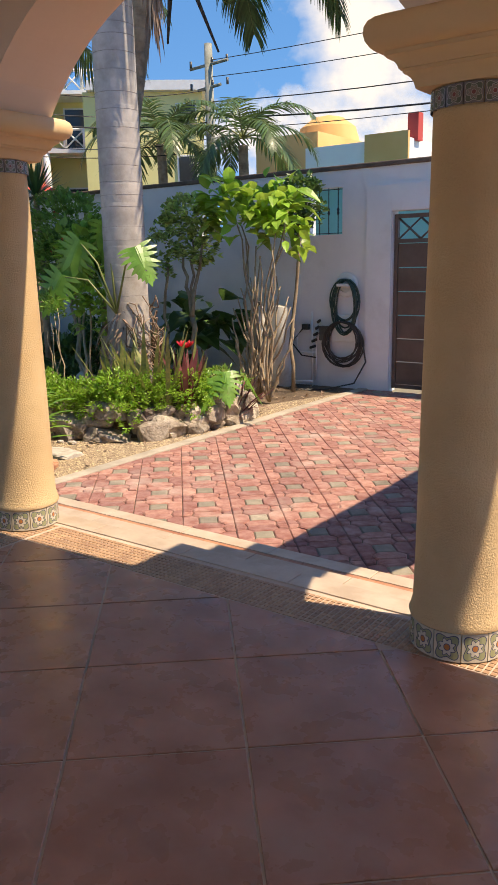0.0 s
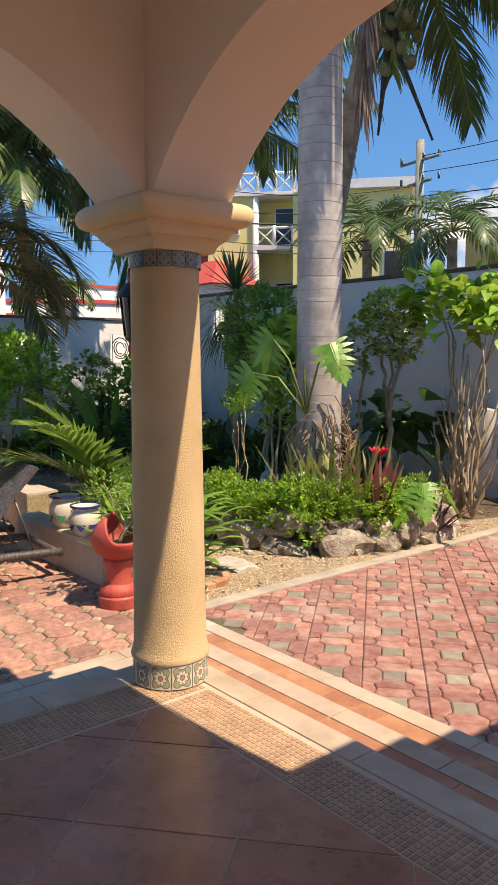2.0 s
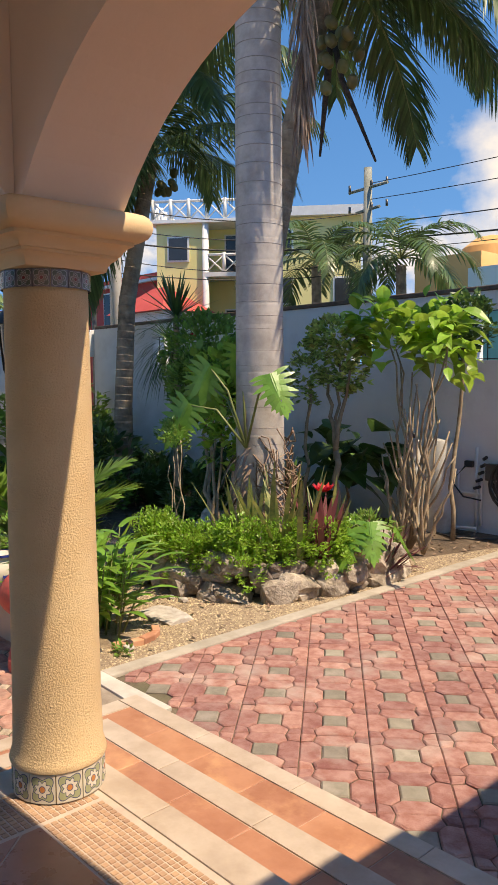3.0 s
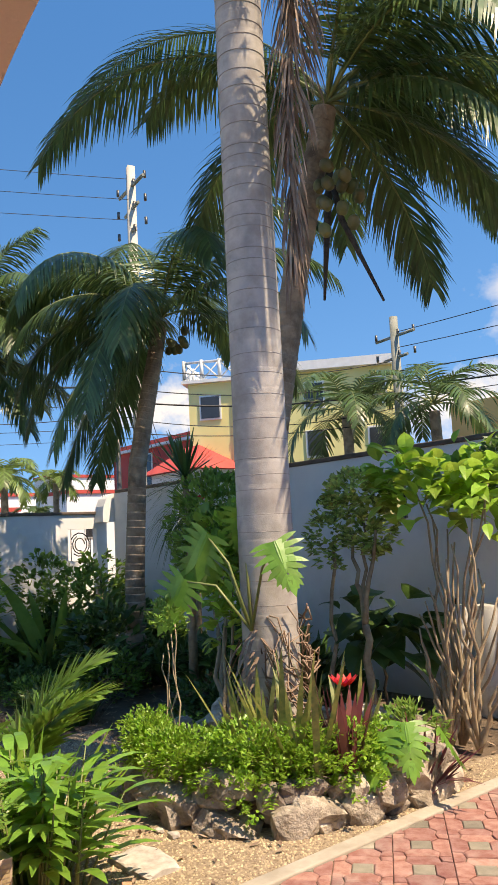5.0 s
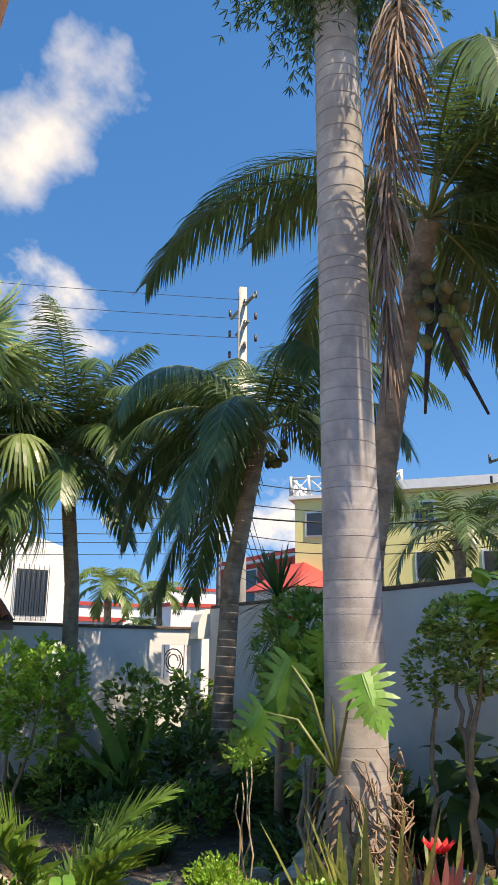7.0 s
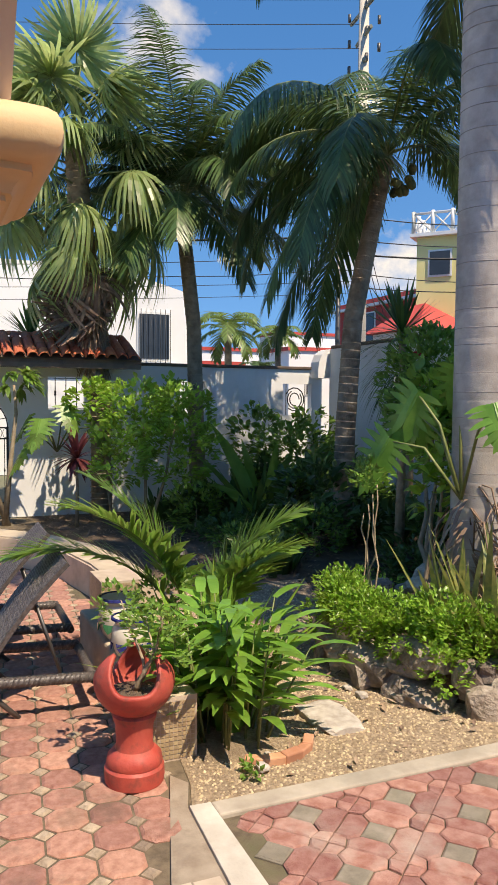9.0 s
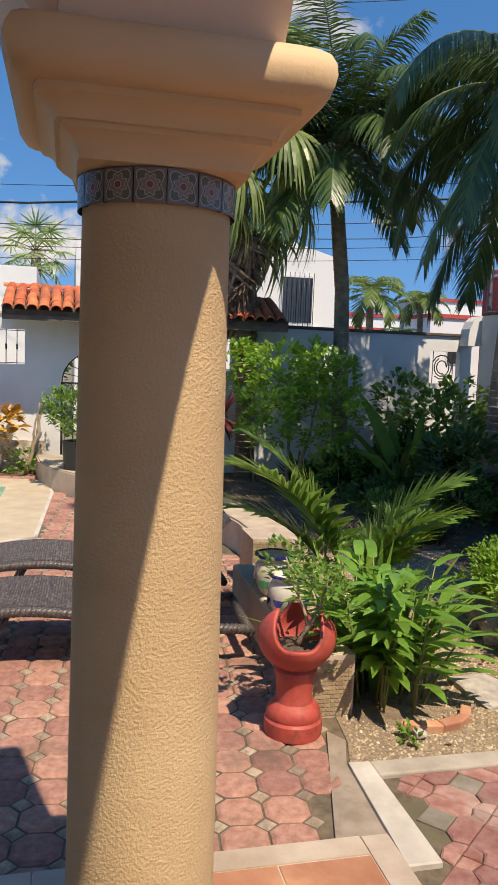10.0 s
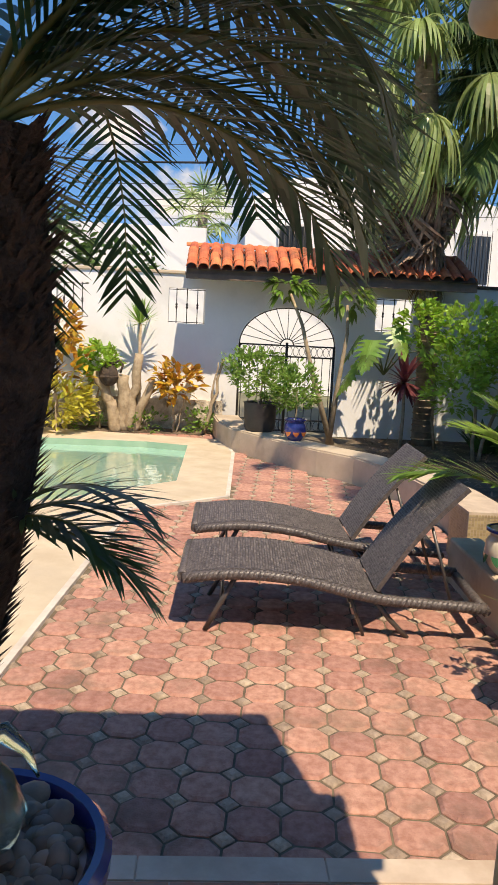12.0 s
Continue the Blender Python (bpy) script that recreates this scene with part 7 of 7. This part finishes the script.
P1, P2 = (-13.4, 17.5), (-15.95, 11.5)
for z, s, r0 in ((6.4, 0.5, 0.010), (6.0, 0.6, 0.010), (5.4, 0.7, 0.014), (5.0, 0.8, 0.022), (4.7, 0.6, 0.010)):
    cable((*P1, z), (12, 15.0, z + 0.3), s, r0)
for z, s, r0 in ((4.9, 0.25, 0.012), (4.6, 0.2, 0.02), (5.4, 0.3, 0.012), (4.2, 0.3, 0.01), (3.9, 0.2, 0.012)):
    cable((*P2, z), (*P1, z + 0.3), s, r0)
for z, s, r0, k in ((5.0, 0.3, 0.024, 0.07), (4.6, 0.4, 0.008, 0), (4.3, 0.4, 0.009, 0.03), (5.3, 0.3, 0.007, 0), (4.05, 0.3, 0.007, 0), (3.8, 0.3, 0.006, 0)):
    cable((*P2, z), (-21.5, -8.0, z - 0.1), s, r0, k)
for z in (9.9, 9.4, 8.9):
    cable((*P2, z), (-24.0, -12.0, z), 0.3, 0.007)
for z in (4.6, 5.1, 5.6):
    cable((*P2, z), (-34, 24, z + 0.4), 0.4, 0.012)

# palms across the street and beyond
for k, (x, y, z, s) in enumerate(((-14.1, 16.3, 4.9, 1.05), (-11.7, 16.6, 4.7, 0.95), (-26.0, 12.4, 4.3, 0.75), (-31.0, 16.6, 4.6, 0.6), (-36, 18, 3.4, 0.6), (-38, 14, 3.6, 0.6))):
    q = thing("street_palm", "palm with drooping fronds across the street", "palm tree", "street palms", (x, y, GZ))
    part("trunk", ring_trunk([(0, 0, 0), (0.05, 0, z * 0.5), (0, 0, z)], [0.16, 0.13, 0.12], 0.2, 0.006, 10), M_trunk, q)
    palm_crown(q, (0, 0, z), [(a * 32 + 9 * k, 60 - 25 * (a % 3), 2.4 * s, 115) for a in range(12)], M_cocolight if k in (2, 3) else M_coco, 40 + k, 0.6 * s + 0.1, 34, 0.045, 0.8)
for k, (x, y, z) in enumerate(((-27.5, 1.6, 5.2), (-33, -2.0, 4.2))):
    q = thing("distant_fan_palm", "slender distant fan palm beyond the wall", "palm tree", "distant fan palms", (x, y, GZ))
    part("trunk", ring_trunk([(0, 0, 0), (0, 0, z)], [0.2, 0.16], 0.2, 0.01, 10), M_trunk, q)
    rr = random.Random(k)
    for i in range(20):
        L, stt = fan_leaf(700 + i, 0.75, 14, 260, 0.8, 0.8)
        lf = part("fan_leaf", L.mesh("fan_leaf"), M_fan, q)
        lf.matrix_basis = pose(0, 0, z, 0, 0, i * 137.5) @ pose(0, 0, 0, 0, -(65 - 6.0 * i), 0)
        part("stalk", stt, M_rachis, lf)
shrub("distant_tree", "leafy tree beyond the white wall", [(-18.5, -2.2, 2.9, 1.4, 1.6, 0.9), (-18.8, 0.2, 2.4, 0.9, 1.0, 0.5)], 1500, 0.2, M_dark, [((-18.5, -2.0, GZ), (-18.5, -2.2, 2.6), 0.12, 0.06)], 181, category="tree")
spiky("tall_yucca", "dark spiky yucca rising behind the gate roof", (-15.6, 4.6, GZ), 3.0, 0.7, 90, 0.05, M_dark, 182, 0.2)
shrub("far_greenery", "rows of distant tree crowns", [(-55 - 5 * (k % 4), -30 + 9 * k, 1.6, 4, 5, 1.8) for k in range(9)], 4000, 0.6, M_dark, [((-55, -30, GZ), (-55, -30, 1.5), 0.2, 0.1)], 183, category="trees")


# ---- clouds ----
def cloud_mat(seed, cover, stretch):
    m = bpy.data.materials.new("cloud")
    m.use_nodes = True
    N, K = m.node_tree.nodes, m.node_tree.links.new
    N.remove(N["Principled BSDF"])
    tc = N.new("ShaderNodeTexCoord")
    mp = N.new("ShaderNodeMapping")
    mp.inputs["Scale"].default_value = (stretch, 1.0, 1.0)
    mp.inputs["Location"].default_value = (seed, seed * 2.0, 0)
    n = N.new("ShaderNodeTexNoise")
    n.inputs["Scale"].default_value, n.inputs["Detail"].default_value, n.inputs["Roughness"].default_value = 2.6, 9.0, 0.55
    gr = N.new("ShaderNodeTexGradient")
    gr.gradient_type = "SPHERICAL"
    mx = N.new("ShaderNodeMath")
    mx.operation = "MULTIPLY_ADD"
    mx.inputs[1].default_value = 0.75
    r = N.new("ShaderNodeMapRange")
    r.inputs[1].default_value, r.inputs[2].default_value = cover, cover + 0.48
    e, t, s = N.new("ShaderNodeEmission"), N.new("ShaderNodeBsdfTransparent"), N.new("ShaderNodeMixShader")
    e.inputs[0].default_value = (0.95, 0.97, 1.0, 1)
    e.inputs[1].default_value = 0.66
    K(tc.outputs["Object"], mp.inputs[0])
    K(mp.outputs[0], n.inputs[0])
    K(tc.outputs["Object"], gr.inputs[0])
    K(gr.outputs[1], mx.inputs[0])
    K(n.outputs[0], mx.inputs[2])
    K(mx.outputs[0], r.inputs[0])
    K(r.outputs[0], s.inputs[0])
    K(t.outputs[0], s.inputs[1])
    K(e.outputs[0], s.inputs[2])
    K(s.outputs[0], N["Material Output"].inputs[0])
    return m


for k, (d, w, h, cover, roll) in enumerate((((-0.455, 0.861, 0.235), 70, 95, 0.66, 0), ((-0.40, 0.90, 0.13), 120, 45, 0.62, 0), ((-0.79, 0.20, 0.60), 60, 130, 0.78, 35), ((-0.805, 0.562, 0.17), 150, 45, 0.80, 0), ((-0.989, -0.03, 0.14), 80, 35, 0.66, 0), ((-0.965, -0.12, 0.22), 40, 35, 0.66, 0), ((-0.55, 0.80, 0.15), 150, 50, 0.80, 0), ((-0.88, 0.25, 0.42), 120, 70, 0.90, 30))):
    bm = bmesh.new()
    bm.faces.new([bm.verts.new(p) for p in ((-1, -1, 0), (1, -1, 0), (1, 1, 0), (-1, 1, 0))])
    ob = tagged(put("cloud", bm, cloud_mat(3.7 * k + 1.3, cover, w / h * 0.9)), "soft white cumulus cloud in the blue sky", "cloud", "clouds", "structure")
    dist = 600
    ob.matrix_basis = look(Vector(d).normalized() * dist, (0, 0, 0), roll) @ Matrix.Diagonal((w, h, 1, 1))
    ob.visible_shadow = False


# ---- floor tiles, bands and pavers ----
def piece(name, points, z0, z1, material, parent, inset=0.004, drop=0.003):
    c = (sum(p[0] for p in points) / len(points), sum(p[1] for p in points) / len(points))
    me = mesh_from(name, prism([(p[0] - c[0], p[1] - c[1]) for p in points], 0, z1 - z0, None, inset, drop))
    me.materials.append(material)
    ob = new(name, me)
    ob.parent = parent
    ob.location = (c[0], c[1], z0)
    return ob


T, ang, org = 0.487, radians(-49.5), (-1.334, 2.243)
ux, uy = Vector((math.cos(ang), math.sin(ang))), Vector((-math.sin(ang), math.cos(ang)))
for i in range(-14, 15):
    for j in range(-14, 15):
        q = []
        for a, b in ((0, 0), (1, 0), (1, 1), (0, 1)):
            g = 0.0035
            w = ux * (T * (i + a) + (g if a == 0 else -g)) + uy * (T * (j + b) + (g if b == 0 else -g))
            q.append((org[0] + w.x, org[1] + w.y))
        q = clip(q, -2.86, 3.55, -4.5, 2.595)
        if len(q) > 2 and area(q) > 0.003:
            piece("tile", q, -0.012, 0.0, M_floortile, terrace, 0.003, 0.0015)
# mosaic strips
for x0, x1, y0, y1 in ((-2.862, 3.5, 2.603, 2.845), (-3.10, -2.865, -4.5, 2.845)):
    v, f, c = [], [], 0.0245
    for i in range(int((x1 - x0) / c)):
        for j in range(int((y1 - y0) / c)):
            a, b, k, g = x0 + i * c + 0.0022, y0 + j * c + 0.0022, len(v), c - 0.0044
            v += [(a, b, -0.012), (a + g, b, -0.012), (a + g, b + g, -0.012), (a, b + g, -0.012), (a + 0.0012, b + 0.0012, -0.001), (a + g - 0.0012, b + 0.0012, -0.001), (a + g - 0.0012, b + g - 0.0012, -0.001), (a + 0.0012, b + g - 0.0012, -0.001)]
            f += [(k + 4, k + 5, k + 6, k + 7), (k, k + 1, k + 5, k + 4), (k + 1, k + 2, k + 6, k + 5), (k + 2, k + 3, k + 7, k + 6), (k + 3, k, k + 4, k + 7)]
    tagged(put("mosaic", pydata("mosaic", v, f), M_mosaic, terrace), "band of small brown mosaic tiles", kind="stuff")


def run(name, x0, x1, y0, y1, z, step, material, lip=0.0, along="x"):
    """A row of tiles along a tread."""
    a0, a1 = (x0, x1) if along == "x" else (y0, y1)
    n = max(1, round((a1 - a0) / step))
    for k in range(n):
        p, q = a0 + (a1 - a0) * k / n + 0.002, a0 + (a1 - a0) * (k + 1) / n - 0.002
        pts = [(p, y0), (q, y0), (q, y1), (p, y1)] if along == "x" else [(x0, p), (x1, p), (x1, q), (x0, q)]
        piece(name, pts, z - 0.012, z, material, terrace, 0.003, 0.002)


# cream nosing and orange treads: front, then the pool side
run("cream_strip", -3.25, -0.95, 2.850, 2.965, 0.002, 0.60, M_cream)
run("cream_strip", -3.265, -3.104, -4.5, 2.846, 0.002, 0.60, M_cream, along="y")
run("step_tile", -3.56, -0.95, 2.968, 3.240, -0.15, 0.33, M_steptile)
run("cream_strip", -3.675, -0.95, 3.245, 3.355, -0.148, 0.60, M_cream)
run("step_tile", -3.56, -3.27, -4.5, 2.964, -0.15, 0.33, M_steptile, along="y")
run("cream_strip", -3.675, -3.565, -4.5, 3.241, -0.148, 0.60, M_cream, along="y")
run("step_tile", -4.0, -0.95, 3.359, 3.70, -0.30, 0.33, M_steptile)
run("cream_strip", -4.11, -0.95, 3.704, 3.81, -0.298, 0.60, M_cream)
run("step_tile", -4.0, -3.68, -4.5, 3.355, -0.30, 0.33, M_steptile, along="y")
run("cream_strip", -4.11, -4.005, -4.5, 3.70, -0.298, 0.60, M_cream, along="y")


# driveway: grey squares ringed by long hexagons and corner pieces
U, dang, dorg = 0.352, radians(41.0), (-3.14, 4.331)
drive = bpy.data.objects["drive_bed"]
g = 0.0028 / U
A_, M_, C_ = 0.185, 0.315, 0.27
CELL = [("square", [(-A_, -A_), (A_, -A_), (A_, A_), (-A_, A_)], M_grey, M_greyfar)]
for k in range(4):
    c, s = round(math.cos(k * math.pi / 2)), round(math.sin(k * math.pi / 2))
    hexa = [(A_, -A_), (M_, -M_), (0.5, -C_), (0.5, C_), (M_, M_), (A_, A_)]
    quad = [(M_, M_), (0.5, C_), (0.5, 0.5), (C_, 0.5)]
    CELL.append(("hexagon", [(c * x - s * y, s * x + c * y) for x, y in hexa], M_red, M_redfar))
    CELL.append(("corner", [(c * x - s * y, s * x + c * y) for x, y in quad], M_red, M_redfar))


def shrink(poly, d):
    cx, cy = sum(p[0] for p in poly) / len(poly), sum(p[1] for p in poly) / len(poly)
    out = []
    for x, y in poly:
        r = math.hypot(x - cx, y - cy)
        k = max(0.3, 1 - d / r * 1.25)
        out.append((cx + (x - cx) * k, cy + (y - cy) * k))
    return out


near = {}
far = {}
r = random.Random(90)
ca, sa = math.cos(dang), math.sin(dang)
for i in range(-24, 26):
    for j in range(-24, 26):
        px, py = i * U, j * U
        wx, wy = dorg[0] + ca * px - sa * py, dorg[1] + sa * px + ca * py
        if not (-5.15 < wx < 2.5 and 3.55 < wy < 10.0):
            continue
        close = wy < 6.0 and wx < -0.9
        for t, (n_, poly, m1, m2) in enumerate(CELL):
            pts = [(dorg[0] + ca * (px + x * U) - sa * (py + y * U), dorg[1] + sa * (px + x * U) + ca * (py + y * U)) for x, y in shrink(poly, g)]
            cut = clip(pts, -4.735, 2.4, 3.82, 9.80)
            if any(y < 4.05 and x < -4.1 for x, y in cut):
                continue
            if len(cut) < 3 or area(cut) < 0.0008:
                continue
            z = PZ + r.uniform(-0.004, 0.003)
            if close and len(cut) == len(pts) and area(cut) > area(pts) * 0.999:
                key = (n_, t)
                if key not in near:
                    me = mesh_from("paver", prism([(ca * x * U - sa * y * U, sa * x * U + ca * y * U) for x, y in shrink(poly, g)], GZ - PZ, 0, None, 0.011, 0.007))
                    me.materials.append(m1)
                    near[key] = me
                ob = new(n_ + "_paver", near[key])
                ob.parent = drive
                ob.location = (wx, wy, z)
                ob.rotation_euler = (r.uniform(-0.012, 0.012), r.uniform(-0.012, 0.012), 0)
            else:
                v, f = far.setdefault(m2.name, ([], []))
                k, n = len(v), len(cut)
                c0 = (sum(p[0] for p in cut) / n, sum(p[1] for p in cut) / n)
                v += [(x, y, GZ) for x, y in cut] + [(x, y, z - 0.005) for x, y in cut] + [(c0[0] + (x - c0[0]) * 0.93, c0[1] + (y - c0[1]) * 0.93, z) for x, y in cut]
                f += [tuple(range(k + 2 * n, k + 3 * n))]
                for a in range(n):
                    b = (a + 1) % n
                    f += [(k + a, k + b, k + n + b, k + n + a), (k + n + a, k + n + b, k + 2 * n + b, k + 2 * n + a)]
for nm, (v, f) in far.items():
    tagged(put("far_pavers", pydata("far_pavers", v, f), bpy.data.materials[nm], drive), "worn concrete driveway pavers", kind="stuff")

# patio: octagons and small squares
Q, pang, porg = 0.2025, radians(-6.0), (-5.481, 1.72)
patio = bpy.data.objects["patio_bed"]
S = 0.25
octa = [(-S, -0.5), (S, -0.5), (0.5, -S), (0.5, S), (S, 0.5), (-S, 0.5), (-0.5, S), (-0.5, -S)]
dia = [(0, -0.238), (0.238, 0), (0, 0.238), (-0.238, 0)]
EDGE = [(-14.0, -1.5), (-14.0, 1.9), (-14.2, 2.1), (-12.74, 2.38), (-11.79, 2.95), (-11.14, 3.39), (-10.72, 3.76), (-9.9, 4.10), (-8.1, 4.30), (-5.4, 3.88), (-5.36, 4.0), (-5.21, 3.94), (-4.35, 3.69), (-4.12, 3.62), (-4.12, 0.5), (-4.12, -4.0), (-14.0, -4.0)]
ca, sa = math.cos(pang), math.sin(pang)
near, far = {}, {}
r = random.Random(91)
for i in range(-48, 12):
    for j in range(-32, 20):
        for n_, poly, off, m1, m2 in (("octagon", octa, (0.5, 0.5), M_octagon, M_octfar), ("diamond", dia, (0, 0), M_diamond, M_diafar)):
            px, py = (i + off[0]) * Q, (j + off[1]) * Q
            wx, wy = porg[0] + ca * px - sa * py, porg[1] + sa * px + ca * py
            if not inside(wx, wy, EDGE) or inside(wx, wy, DECK) or wx > -4.16:
                continue
            loc = [(ca * x * Q - sa * y * Q, sa * x * Q + ca * y * Q) for x, y in shrink(poly, 0.0045 / Q)]
            z = PZ + r.uniform(-0.004, 0.003)
            if wx > -7.7 and wy > 0.9 and wx < -4.22:
                if n_ not in near:
                    me = mesh_from("paver", prism(loc, GZ - PZ, 0, None, 0.017, 0.010))
                    me.materials.append(m1)
                    near[n_] = me
                ob = new(n_ + "_paver", near[n_])
                ob.parent = patio
                ob.location = (wx, wy, z)
                ob.rotation_euler = (r.uniform(-0.014, 0.014), r.uniform(-0.014, 0.014), 0)
            else:
                pts = clip([(wx + x, wy + y) for x, y in loc], -14.4, -4.115, -4.2, 4.4)
                if len(pts) < 3:
                    continue
                v, f = far.setdefault(m2.name, ([], []))
                k, n = len(v), len(pts)
                v += [(x, y, GZ) for x, y in pts] + [(x, y, z - 0.005) for x, y in pts] + [(wx + (x - wx) * 0.92, wy + (y - wy) * 0.92, z) for x, y in pts]
                f += [tuple(range(k + 2 * n, k + 3 * n))]
                for a in range(n):
                    b = (a + 1) % n
                    f += [(k + a, k + b, k + n + b, k + n + a), (k + n + a, k + n + b, k + 2 * n + b, k + 2 * n + a)]
for nm, (v, f) in far.items():
    tagged(put("far_pavers", pydata("far_pavers", v, f), bpy.data.materials[nm], patio), "worn reddish patio pavers", kind="stuff")

# loose gravel
v, f, r = [], [], random.Random(92)
GRAV = [(-8.8, 4.55), (-5.08, 4.05), (-4.88, 4.0), (-4.88, 9.4), (-5.25, 8.2), (-4.99, 6.9), (-5.2, 5.9), (-6.1, 5.35), (-7.3, 5.7), (-8.8, 6.5)]
for k in range(52000):
    x, y = r.uniform(-8.8, -4.88), r.uniform(4.0, 9.3)
    if not inside(x, y, GRAV) or math.hypot(x + 5.55, y - 4.42) < 0.33 or (x < -6.5 and r.random() < 0.5):
        continue
    s, a, h = r.uniform(0.004, 0.011), r.uniform(0, 6.283), r.uniform(0.4, 0.8)
    n = len(v)
    z = GZ + 0.012
    v += [(x + s * math.cos(a + t * 1.2566) * r.uniform(0.8, 1.1), y + s * math.sin(a + t * 1.2566), z) for t in range(5)]
    v += [(x + 0.55 * s * math.cos(a + t * 1.2566), y + 0.55 * s * math.sin(a + t * 1.2566), z + s * h) for t in range(5)]
    f += [(n + 5, n + 6, n + 7, n + 8, n + 9)] + [(n + t, n + (t + 1) % 5, n + 5 + (t + 1) % 5, n + 5 + t) for t in range(5)]
tagged(put("gravel", pydata("gravel", v, f), M_pebble), "loose pale beige gravel chips on the path", "gravel", kind="stuff")
# leaf litter under the plants
L = Leaves(93)
for k in range(2600):
    x, y = L.r.uniform(-14.2, -4.95), L.r.uniform(4.5, 9.7)
    if L.r.random() < 0.6 and inside(x, y, GRAV):
        continue
    L.leaf(Vector((x, y, GZ + 0.02)), Vector((L.r.uniform(-1, 1), L.r.uniform(-1, 1), L.r.uniform(0, 0.4))), Vector((0, 0, 1)), L.r.uniform(0.04, 0.10), 0.03, 0.2)
tagged(put("leaf_litter", L.mesh("leaf_litter"), M_dry), "dry brown fallen leaves on the soil", "leaf litter", kind="stuff")
